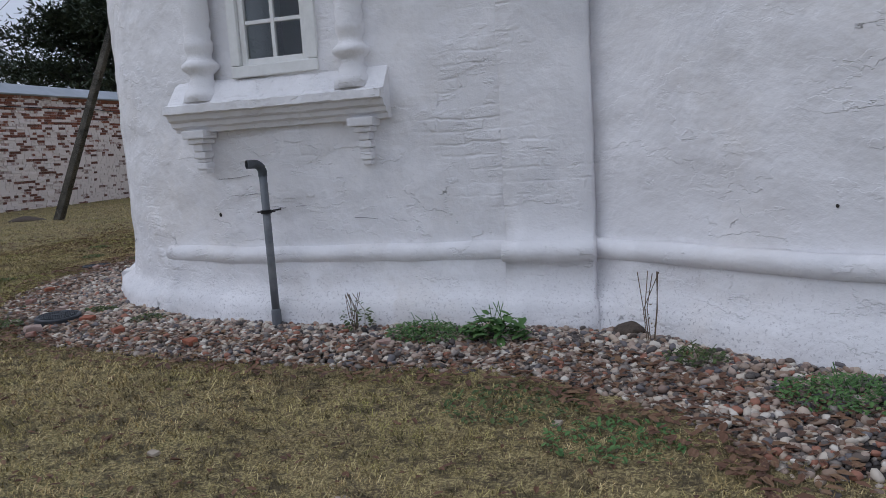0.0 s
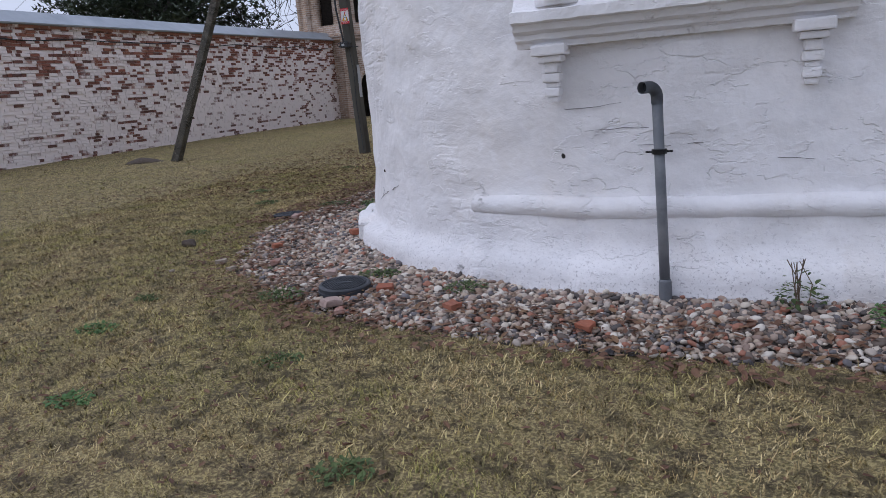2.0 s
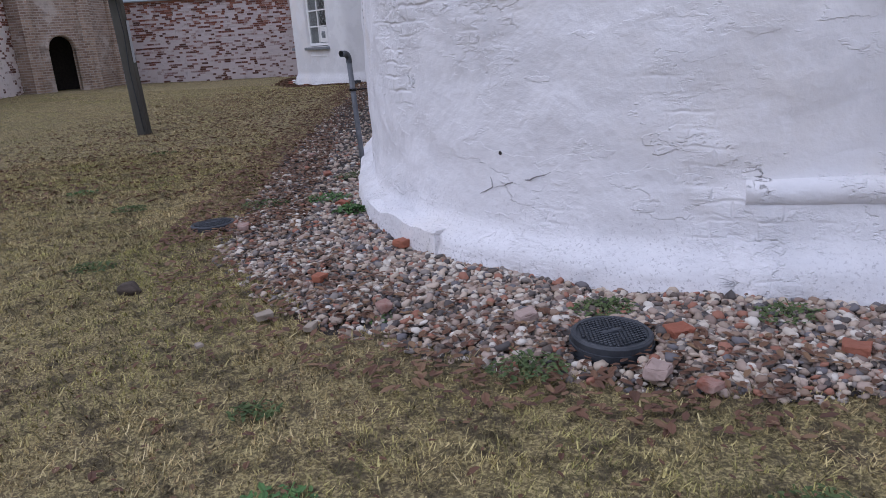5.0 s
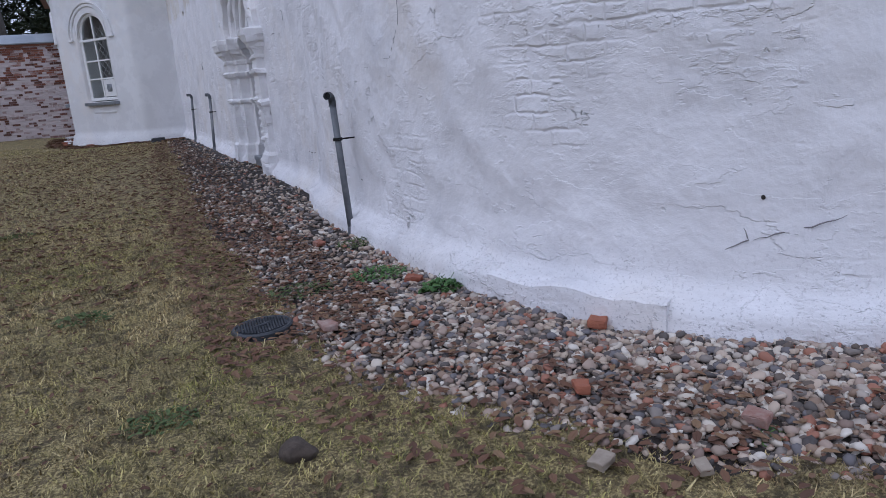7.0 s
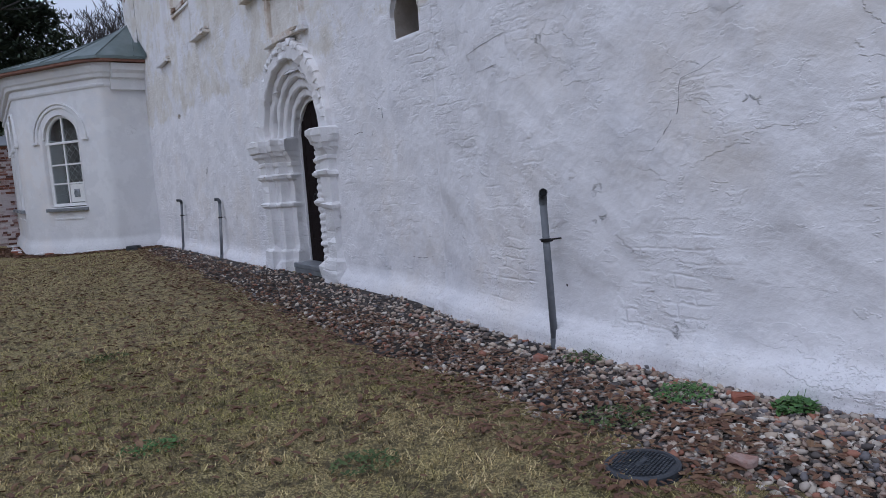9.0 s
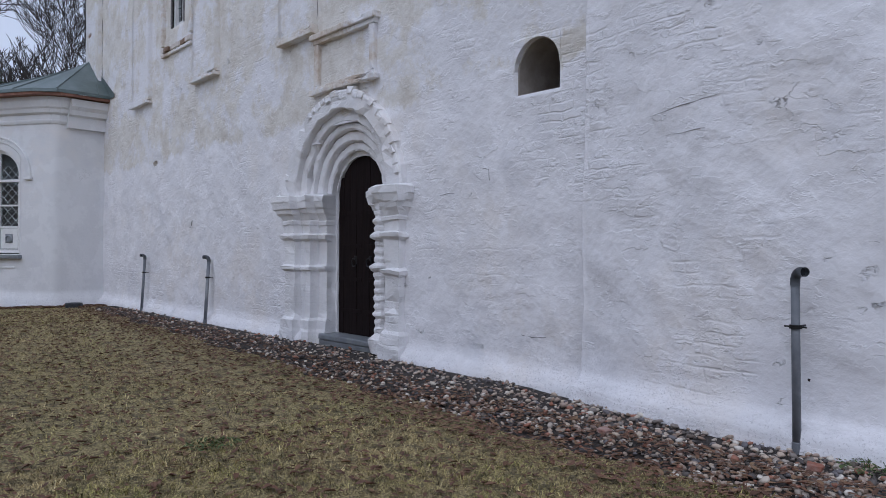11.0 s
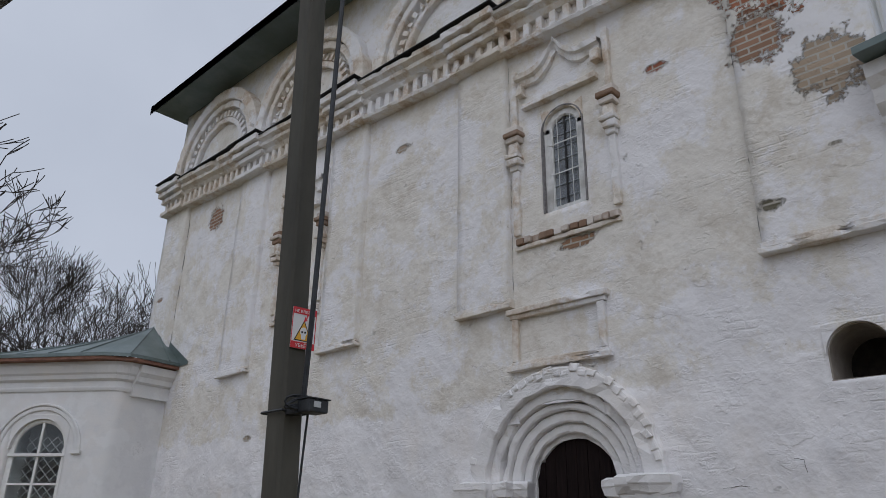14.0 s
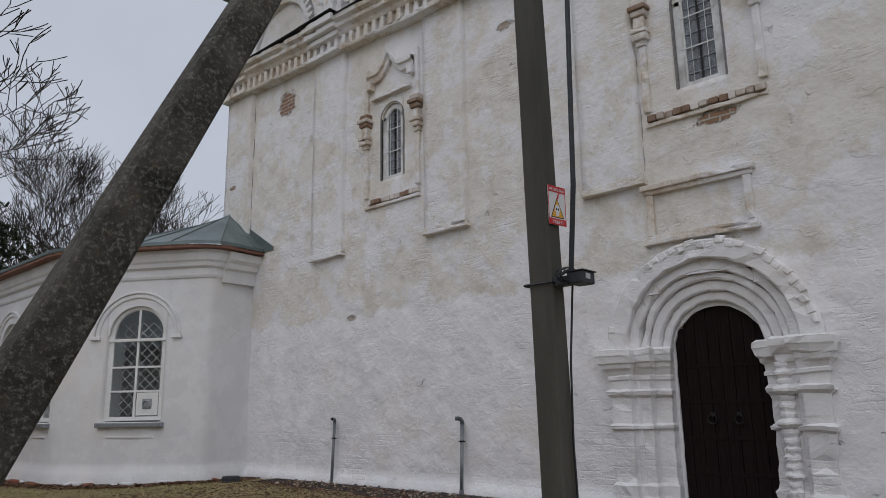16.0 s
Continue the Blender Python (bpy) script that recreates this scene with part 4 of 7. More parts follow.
# dark sheet flashing along the top of the cornice, stepping out over the breaks
bm = bmesh.new()
yb = NY
for yy, hw_ in ((9.75, 0.56), (14.27, 0.56), (17.46, 0.56), (20.7, 0.56), (24.2, 0.5)):
    for ya, ye, d in ((yb, yy - hw_, 0.45), (yy - hw_, yy + hw_, 0.52)):
        if ye - ya < 0.05:
            continue
        z = zc((ya + ye) / 2) + 0.725 + (0.03 if d > 0.5 else 0.0)
        add_box(bm, (ya, 0.0, z), (ye, d, z + 0.022), 0.004, NF(0), 0.012)
    yb = yy + hw_
part("flashing", bm, M_IRON, church, "dark rusted sheet flashing on the cornice")

# blind gables over the cornice
for yc in (22.55, 18.9, 14.95, 11.1):
    z0 = zc(yc) + 0.72
    m = NF(yc)
    gab = thing("blind_gable", m, "", "")
    gab.parent = church
    gab.matrix_parent_inverse = church.matrix_basis.inverted()
    for r0, r1, d, nm in ((1.56, 1.86, 0.22, "outer_arch"), (1.38, 1.56, 0.14, "middle_arch"), (1.0, 1.14, 0.1, "inner_arch")):
        bm = bmesh.new()
        arch_ring(bm, m, r0, r1, z0 + 0.22, -0.1, d, 26, rough=0.012, stilt=0.3)
        part(nm, bm, M_TRIM, gab, "", False)
    bm = bmesh.new()
    for i in range(21):
        a = math.pi * (i + 0.5) / 21
        q = m @ Matrix.Translation((0, 0, z0 + 0.22)) @ Matrix.Rotation(math.pi / 2 - a, 4, "Y")
        add_box(bm, (-0.05, 0.0, 1.14), (0.05, 0.12, 1.3), 0.01, q, 0.006)
    part("dentil_arch", bm, M_TRIM, gab)

# roof
bm = bmesh.new()
EX, EZ = -0.95, 11.98
for a, b in (((EX, 8.2), (EX, 24.95)),):
    pts = [(-0.95, 8.2, EZ), (-0.95, 25.0, EZ), (5.4, 21.0, 15.2), (5.4, 12.5, 15.2), (11.9, 25.0, EZ), (11.9, 8.2, EZ)]
    v = [bm.verts.new(p) for p in pts] + [bm.verts.new((p[0], p[1], p[2] - 0.06)) for p in pts]
    for f in ((0, 3, 2, 1), (1, 2, 4), (2, 3, 5, 4), (3, 0, 5)):
        bm.faces.new([v[i] for i in f])
    for f in ((6, 7, 8, 9), (7, 10, 8), (8, 10, 11, 9), (9, 11, 6)):
        bm.faces.new([v[i] for i in f])
    for i, j in ((0, 1), (1, 4), (4, 5), (5, 0)):
        bm.faces.new((v[i], v[j], v[j + 6], v[i + 6]))
part("roof", bm, M_METAL, church, "grey metal sheet roof")
bm = bmesh.new()
n = 150
for side in range(2):
    for i in range(n):
        a, b = 8.2 + 16.8 * i / n, 8.2 + 16.8 * (i + 1) / n
        q = [bm.verts.new(p) for p in ((EX - 0.012, a, EZ + 0.02), (EX - 0.012, b, EZ + 0.02), (EX - 0.012, b, EZ - 0.2), (EX - 0.012, (a + b) / 2, EZ - 0.27), (EX - 0.012, a, EZ - 0.2))]
        bm.faces.new(q if side else q[::-1])
    if side == 0:
        break
r = bmesh.ops.solidify(bm, geom=bm.faces[:], thickness=0.01)
part("eave_valance", bm, M_COPING, church, "notched sheet-metal eave edging")
box_part("soffit", (-0.93, 8.25, 11.86), (-0.12, 24.9, 11.9), M_METAL, church, "", 0.01)

# apse roof: eave line follows the wall
ap_eave = []
for s in lines(0, cen_len, 0.3):
    p, t, nn = cen_at(s)
    ap_eave.append(p + nn * 0.45)
for s in lines(0.6, ap_len, 0.3):
    p, t, nn = ap_at(s)
    ap_eave.append(p + nn * 0.5)
bm = bmesh.new()
lo = [bm.verts.new((p.x, min(p.y, 9.35), 5.95)) for p in ap_eave]
lo2 = [bm.verts.new((p.x, min(p.y, 9.35), 5.87)) for p in ap_eave]
hi = [bm.verts.new((0.25 * p.x + 3.4, 9.1, 8.3)) for p in ap_eave]
inn = [bm.verts.new((0.8 * p.x + 1.0, 0.8 * p.y + 1.6, 5.87)) for p in ap_eave]
for i in range(len(lo) - 1):
    bm.faces.new((lo[i], lo[i + 1], hi[i + 1], hi[i]))
    bm.faces.new((lo[i], lo2[i], lo2[i + 1], lo[i + 1]))
    bm.faces.new((lo2[i], inn[i], inn[i + 1], lo2[i + 1]))
part("apse_roof", bm, M_METAL, church, "grey metal apse roof with notched eave")
ap_top = bmesh.new()
extrude_along(ap_top, ap_at, 0, ap_len + 0.0, [(-0.1, 5.2), (0.08, 5.2), (0.1, 5.35), (0.2, 5.45), (0.22, 5.6), (0.3, 5.7), (0.3, 5.85), (-0.1, 5.85)], 0.2)
part("apse_cornice", ap_top, M_TRIM, church)


# ---------------- nave windows ----------------
def nave_window(W, half):
    yc, wz0, wz1 = (W[0] + W[1]) / 2, W[2], W[3]
    hw = (W[1] - W[0]) / 2
    m = NF(yc)
    win = thing("window", m, "", "")
    win.parent = church
    win.matrix_parent_inverse = church.matrix_basis.inverted()
    r = hw * 0.98
    zs = wz1 - r * 0.8
    bm = bmesh.new()
    spandrel(bm, m, hw + 0.02, zs, wz1 + 0.02, hw - 0.03, 0.004, 0.2, 14, wz1 - hw + 0.02)
    part("arch_fill", bm, M_TRIM, win)
    fw = 0.1
    bm = bmesh.new()
    add_box(bm, (-hw, -0.12, wz0), (-hw + fw, -0.05, zs), 0.006, m)
    add_box(bm, (hw - fw, -0.12, wz0), (hw, -0.05, zs), 0.006, m)
    add_box(bm, (-hw + fw, -0.118, wz0), (hw - fw, -0.052, wz0 + 0.07), 0.006, m)
    arch_ring(bm, m, hw - fw - 0.02, hw, wz1 - hw, -0.12, -0.05, 18, stilt=0.0)
    part("window_frame", bm, M_FRAMEW, win, "weathered white arched window frame")
    bm = bmesh.new()
    arch_ring(bm, m, hw + 0.0, hw + 0.022, wz1 - hw, -0.1, 0.012, 18, stilt=wz1 - hw - wz0)
    part("joint", bm, M_CRACK, win, "dark open joint round the frame")
    bm = bmesh.new()
    add_box(bm, (-hw + fw, -0.1, wz0 + 0.07), (-hw + fw + 0.025, -0.06, zs), 0.004, m)
    add_box(bm, (hw - fw - 0.025, -0.1, wz0 + 0.07), (hw - fw, -0.06, zs), 0.004, m)
    part("sash", bm, M_WOODW, win, "white-painted sash")
    bm = bmesh.new()
    add_box(bm, (-hw + 0.01, -0.1, wz0 + 0.02), (hw - 0.01, -0.094, wz1 - 0.02), 0, m)
    part("pane", bm, M_GLASS_SHEEN, win).visible_shadow = False
    # dark middle stile, thin muntins, and a light wire grille before the glass
    box_part("stile", (-0.014, -0.092, wz0 + 0.06), (0.014, -0.074, wz1 - 0.06), M_IRON, win, "", 0.003, m)
    for i in range(1, 8):
        z = wz0 + (wz1 - wz0) * i / 8
        box_part("muntin", (-hw + 0.07, -0.091, z - 0.006), (hw - 0.07, -0.078, z + 0.006), M_SILL, win, "", 0.002, m)
    for i in (1, 2, 4, 5):
        x = -hw + 2 * hw * i / 6
        box_part("grille_bar", (x - 0.004, -0.06, wz0 + 0.05), (x + 0.004, -0.052, wz1 - 0.1), M_FRAMEW, win, "", 0.001, m)
    for z in (wz0 + 0.36 * (wz1 - wz0), wz0 + 0.66 * (wz1 - wz0)):
        box_part("grille_bar", (-hw + 0.06, -0.058, z - 0.009), (hw - 0.06, -0.05, z + 0.009), M_FRAMEW, win, "", 0.002, m)
    bm = bmesh.new()
    add_box(bm, (-hw - 0.3, -1.6, wz0 - 0.3), (hw + 0.3, -0.5, wz1 + 0.3), 0, m)
    fs = [f for f in bm.faces if (m.inverted() @ f.calc_center_median()).y > -0.52]
    bmesh.ops.delete(bm, geom=fs, context="FACES_ONLY")
    part("dim_room", bm, M_ROOM, win)
    # surround
    for sx in (-1, 1):
        bm = bmesh.new()
        x = sx * half
        add_box(bm, (x - 0.055, -0.05, 5.42), (x + 0.055, 0.05, 6.42), 0.02, m, 0.006)
        add_box(bm, (x - 0.05, -0.05, 7.12), (x + 0.05, 0.05, 8.1), 0.018, m, 0.006)
        for z0, z1, w, d in ((6.42, 6.5, 0.075, 0.08), (6.5, 6.6, 0.11, 0.13), (6.6, 6.68, 0.12, 0.15), (6.68, 6.86, 0.08, 0.1), (6.86, 6.95, 0.11, 0.13), (6.95, 7.03, 0.135, 0.16), (7.03, 7.13, 0.11, 0.12)):
            if w < 0.1:
                add_box(bm, (x - w, -0.05, z0), (x + w, d, z1), 0.02, m, 0.01)
        part("half_column", bm, M_TRIM, win)
        for z0, z1, w, d in ((6.5, 6.6, 0.11, 0.13), (6.6, 6.68, 0.12, 0.15), (6.86, 6.95, 0.11, 0.13), (6.95, 7.03, 0.135, 0.16), (7.03, 7.13, 0.11, 0.12)):
            bm = bmesh.new()
            add_box(bm, (x - w, -0.05, z0 + 0.002), (x + w, d, z1 - 0.002), 0.02, m, 0.014)
            part("collar", bm, M_SILLBRICK if z0 > 6.65 else M_TRIM, win, "bare brick collar" if z0 > 6.65 else "")
    bm = bmesh.new()
    add_box(bm, (-half + 0.16, -0.05, 7.36), (half - 0.16, 0.09, 7.45), 0.015, m, 0.012)
    part("lintel", bm, M_TRIM, win)
    # ogee head
    bm = bmesh.new()
    pts = []
    for i in range(33):
        u = -1 + i / 16
        a = abs(u)
        z = 7.95 if a > 0.62 else 7.95 + 0.03 * math.sin(math.pi * a / 0.62) * -1 + 0.36 * (1 - a / 0.62) ** 1.7
        pts.append((u * (half - 0.06), z))
    for (x0, z0), (x1, z1) in zip(pts, pts[1:]):
        v = []
        for x, z in ((x0, z0), (x1, z1)):
            v.append([bm.verts.new(m @ Vector(q)) for q in ((x, -0.05, z - 0.2), (x, 0.06, z - 0.2), (x, 0.075, z - 0.1), (x, 0.13, z - 0.08), (x, 0.14, z), (x, -0.05, z + 0.02))])
        for i in range(6):
            j = (i + 1) % 6
            bm.faces.new((v[0][i], v[0][j], v[1][j], v[1][i]))
    bmesh.ops.remove_doubles(bm, verts=bm.verts, dist=0.001)
    part("ogee_head", bm, M_TRIM, win)
    bm = bmesh.new()
    for sx in (-1, 1):
        add_box(bm, (sx * (half - 0.13) - 0.07, -0.05, 7.6), (sx * (half - 0.13) + 0.07, 0.12, 7.78), 0.015, m, 0.01)
    part("lintel", bm, M_TRIM, win)
    # sill of bare bricks, edge eroded
    rnd = random.Random(int(yc * 10))
    x = -half - 0.02
    while x < half - 0.1:
        w = rnd.uniform(0.1, 0.14)
        o = box_part("brick", (x, -0.05, 5.26 + rnd.uniform(0, 0.02)), (x + w - 0.012, 0.06 + rnd.uniform(-0.02, 0.03), 5.36 + rnd.uniform(-0.012, 0.012)), M_SILLBRICK, win, "", 0.012, m, 0.008)
        x += w
    bm = bmesh.new()
    add_box(bm, (-half - 0.04, -0.05, 5.2), (half + 0.04, 0.045, 5.262), 0.012, m, 0.01)
    part("sill_ledge", bm, M_TRIM, win)
    return win


M_SILLBRICK = brick_mat("sill_brick_flaking_wash", ((0.26, 0.16, 0.1), (0.32, 0.22, 0.15), (0.38, 0.29, 0.21)), (0.66, 0.61, 0.56), 0.34, 0.6)
nave_window(W1, 0.78)
nave_window(W2, 0.7)

# framed panel over the portal
m = NF(13.08)
bm = bmesh.new()
for lo, hi in (((-0.76, -0.05, 4.3), (0.76, 0.1, 4.38)), ((-0.72, -0.05, 4.24), (0.72, 0.06, 4.302)), ((-0.76, -0.05, 3.55), (0.76, 0.1, 3.62)), ((-0.72, -0.05, 3.618), (0.72, 0.05, 3.67)),
               ((-0.7, -0.05, 3.672), (-0.6, 0.05, 4.238)), ((0.6, -0.05, 3.672), (0.7, 0.05, 4.238))):
    add_box(bm, lo, hi, 0.012, m, 0.008)
part("panel_frame", bm, M_TRIM, church, "moulded plaster panel frame with flaking edges")


# ---------------- portal ----------------
def loft_steps(bm, m, plan, prof, sx, rough):
    rings = []
    for o, z in prof:
        row = []
        for k, (d, y) in enumerate(plan):
            # moulding grows outward and towards the opening
            gd = -o if k in (1, 2, 3, 4, 5) and k != 6 else 0.0
            gy = o
            if k == 0:
                gy = 0.0
            if k == len(plan) - 1:
                gd, gy = o, 0.0
            if k == len(plan) - 2:
                gd = o
            q = Vector((sx * (d + gd * (0.7 if k < len(plan) - 2 else 1.0)), y + gy, z))
            row.append(bm.verts.new(m @ (q + rough * noise.noise_vector(q * 6.0 + Vector((sx * 4, 0, 0))))))
        rings.append(row)
    for a, b in zip(rings, rings[1:]):
        for i in range(len(plan) - 1):
            bm.faces.new((a[i], a[i + 1], b[i + 1], b[i]))
    bm.faces.new(rings[-1])


MP = NF(PC)
PLAN = [(0.62, -0.34), (0.62, -0.16), (0.84, -0.16), (0.84, -0.02), (1.06, -0.02), (1.06, 0.1), (1.34, 0.1), (1.34, -0.1)]
PROF = []
for z, o in ((-0.3, 0.06), (0.3, 0.06), (0.34, 0.05), (0.46, 0.045), (0.5, 0.01), (0.56, 0.0), (1.14, 0.0), (1.17, 0.04), (1.21, 0.045), (1.24, 0.0), (1.56, 0.0), (1.6, 0.05), (1.65, 0.06), (1.68, 0.01),
             (1.78, 0.01), (1.8, 0.035), (1.84, 0.035), (1.86, 0.02), (1.92, 0.05), (1.95, 0.09), (2.0, 0.1), (2.02, 0.13), (2.1, 0.14), (2.12, 0.15), (2.19, 0.15), (2.22, 0.1)):
    PROF.append((o, z))
portal = thing("portal", MP, "", "")
portal.parent = church
portal.matrix_parent_inverse = church.matrix_basis.inverted()
for sx, rg in ((1, 0.01), (-1, 0.03)):
    bm = bmesh.new()
    loft_steps(bm, MP, PLAN, PROF, sx, rg)
    part("stepped_jamb", bm, M_TRIM, portal, "stepped moulded jamb with capital" if sx > 0 else "worn eroded jamb with capital")
for r0, r1, d, rg in ((0.6, 0.72, -0.2, 0.004), (0.72, 0.86, -0.13, 0.005), (0.86, 0.96, -0.06, 0.006), (0.96, 1.1, 0.0, 0.006), (1.1, 1.36, 0.1, 0.03)):
    bm = bmesh.new()
    arch_ring(bm, MP, r0, r1, 2.16, -0.36, d, 30, rough=rg)
    part("archivolt", bm, M_TRIM, portal, "worn brick hood of the arch" if d > 0.05 else "")
# worn brick ends breaking the outline of the hood
rh = random.Random(21)
for i in range(30):
    a = math.radians(8 + i * 5.6)
    if rh.random() < (0.6 if a < 1.3 else 0.22):
        continue
    q = MP @ Matrix.Translation((0, 0, 2.16)) @ Matrix.Rotation(math.pi / 2 - a, 4, "Y")
    r_ = 1.25 + rh.uniform(-0.05, 0.05)
    box_part("brick", (-0.035 - 0.03 * rh.random(), 0.02, r_), (0.045 + 0.04 * rh.random(), 0.105 + rh.uniform(0.0, 0.02), r_ + rh.uniform(0.07, 0.12)), M_TRIM, portal, "", 0.018, q, 0.03)
box_part("arch_backing", (-1.15, -0.5, 2.1), (-0.58, -0.3, 3.4), M_TRIM, portal, "", 0.0, MP)
box_part("arch_backing", (0.58, -0.5, -0.3), (1.15, -0.3, 3.4), M_TRIM, portal, "", 0.0, MP)
box_part("arch_backing", (-1.15, -0.5, -0.3), (-0.58, -0.3, 2.1), M_TRIM, portal, "", 0.0, MP)
box_part("arch_backing", (-0.58, -0.5, 2.8), (0.58, -0.3, 3.4), M_TRIM, portal, "", 0.0, MP)
bm = bmesh.new()
spandrel(bm, MP, 0.62, 2.1, 2.9, 0.6, -0.29, 0.12, 18, 2.1)
part("arch_fill", bm, M_TRIM, portal)

# turned shaft worn into bulges beside the door
bm = bmesh.new()
q = MP @ Vector((-0.85, -0.01, 0))
rr = random.Random(4)
shaft = [(0.13, 0.2), (0.135, 0.36), (0.1, 0.4)]
z = 0.44
while z < 1.88:
    roll = next((w for c, w in ((1.18, 0.145), (1.62, 0.14), (1.78, 0.115), (0.62, 0.11)) if abs(z - c) < 0.05), 0.0)
    w = roll or 0.085 + 0.012 * rr.random()
    shaft += [(w - (0.03 if roll else 0.012), z), (w, z + 0.025), (w, z + 0.05), (w - (0.03 if roll else 0.015), z + 0.075)]
    z += 0.095
lathe_column(bm, q.x, q.y, shaft + [(0.1, 1.93)], 14, 0.014)
part("turned_shaft", bm, M_TRIM, portal, "eroded turned shaft", False)
# two-leaf plank door with ring handles
door = thing("door", MP, "", "")
door["label"] = "closed dark-brown plank church door"
door.parent = church
door.matrix_parent_inverse = church.matrix_basis.inverted()
for i in range(8):
    x0 = -0.62 + 0.155 * i
    top = 2.1 + math.sqrt(max(0.0, 0.62 ** 2 - (abs(x0 + 0.0775)) ** 2)) + 0.05
    box_part("plank", (x0 + 0.003, -0.38, 0.3), (x0 + 0.152, -0.332 + 0.003 * (i % 2), top), M_DOOR, door, "", 0.006, MP)
for z in (0.62, 1.05, 1.5, 1.95):
    for sx in (-1, 1):
        box_part("strap", (min(sx * 0.03, sx * 0.58), -0.34, z - 0.025), (max(sx * 0.03, sx * 0.58), -0.325, z + 0.025), M_DOOR, door, "", 0.004, MP)
for sx in (-1, 1):
    bm = bmesh.new()
    c = Vector((sx * 0.17, -0.3, 1.28))
    add_tube(bm, [MP @ (c + Vector((0.055 * math.sin(a), 0, 0.055 * math.cos(a)))) for a in (2 * math.pi * k / 16 for k in range(17))], 0.009, 6, False)
    add_box(bm, (c.x - 0.03, -0.335, 1.31), (c.x + 0.03, -0.32, 1.37), 0.004, MP)
    part("ring_handle", bm, M_IRON, door, "black iron ring handle")
bm = bmesh.new()
add_box(bm, (-0.64, -0.36, 0.225), (0.64, -0.04, 0.3), 0.015, MP, 0.01)
add_box(bm, (-0.66, -0.3, -0.1), (0.66, -0.06, 0.22), 0.02, MP, 0.012)
part("threshold", bm, M_SILL, portal, "grey stone threshold")

# arched opening in the wall, deep and dark: shade coloured into lining and back
MO = NF((OPN[0] + OPN[1]) / 2)
hw = (OPN[1] - OPN[0]) / 2
bm = bmesh.new()
spandrel(bm, MO, hw + 0.01, OPN[3] - hw * 0.9, OPN[3] + 0.01, hw, 0.004, 0.1, 16, OPN[3] - hw)
part("arch_fill", bm, M_NAVE, church)
bm = bmesh.new()
spandrel(bm, MO, hw + 0.01, OPN[3] - hw * 0.9, OPN[3] + 0.01, hw - 0.012, -0.06, 0.7, 16, OPN[3] - hw)
part("arch_fill", bm, M_NICHE_SHADE, church)
bm = bmesh.new()
for lo, hi in (((-hw - 0.02, -0.74, OPN[2] - 0.02), (hw + 0.02, -0.03, OPN[2] + 0.012)), ((-hw - 0.02, -0.74, OPN[2] + 0.013), (-hw + 0.012, -0.05, OPN[3])), ((hw - 0.012, -0.74, OPN[2] + 0.013), (hw + 0.02, -0.05, OPN[3]))):
    add_box(bm, lo, hi, 0.004, MO, 0.008)
part("niche_lining", bm, M_NICHE_SHADE, church, "old plaster lining of the deep opening, darkened for shade")
bm = bmesh.new()
add_box(bm, (-hw - 0.05, -1.0, OPN[2] - 0.05), (hw + 0.05, -0.75, OPN[3] + 0.1), 0, MO)
part("niche_back", bm, M_SOIL_SHADE, church, "back of the deep opening, coloured dark for shade")

# ledge of the worn plinth: a thick patch of render with a broken upper edge
sa, sb = s_of(ap_at, ap_len, -0.12, 3.95), s_of(ap_at, ap_len, -0.35, 4.9)
sa, sb = min(sa, sb) - 0.1, max(sa, sb)
bm = bmesh.new()
rows = []
for s in lines(sa, sb, 0.05):
    p, t, n = ap_at(s)
    top = 0.33 + 0.05 * noise.noise((s * 3.1, 2, 0)) + 0.02 * noise.noise((s * 11, 5, 0))
    rows.append([bm.verts.new(Vector((p.x, p.y, z)) + n * o) for o, z in ((0.1, -0.1), (0.21, -0.1), (0.205, 0.15), (0.195, top - 0.012), (0.18, top), (0.08, top))])
for a, b in zip(rows, rows[1:]):
    for i in range(5):
        bm.faces.new((a[i], a[i + 1], b[i + 1], b[i]))
bm.faces.new(rows[0])
bm.faces.new(rows[-1])
part("plinth_patch", bm, M_APSE, church, "thick render patch with a broken upper edge")


def wall_mark(at, length, x, y, z, pts, r, name="crack", lift=0.0, offf=None):
    """A thin open crack along the wall face; pts are steps (along, up) in metres."""
    s = s_of(at, length, x, y)
    path = []
    for k, (ds, dz) in enumerate(pts):
        for u in range(4):
            if k + 1 >= len(pts) and u:
                break
            f = u / 4
            nx = pts[min(k + 1, len(pts) - 1)]
            a, b = ds + (nx[0] - ds) * f, dz + (nx[1] - dz) * f
            p, t, n = at(s + a)
            q = Vector((p.x, p.y, z + b))
            q += 0.012 * noise.noise_vector(q * 21)
            path.append(q + n * ((offf(s + a, z + b) if offf else 0.0) + lift))
    bm = bmesh.new()
    k = len(path)
    add_tube(bm, path, [max(0.0012, 0.6 * r * math.sin(math.pi * (i + 0.6) / (k + 0.2))) for i in range(k)], 5)
    part(name, bm, M_CRACK, church)


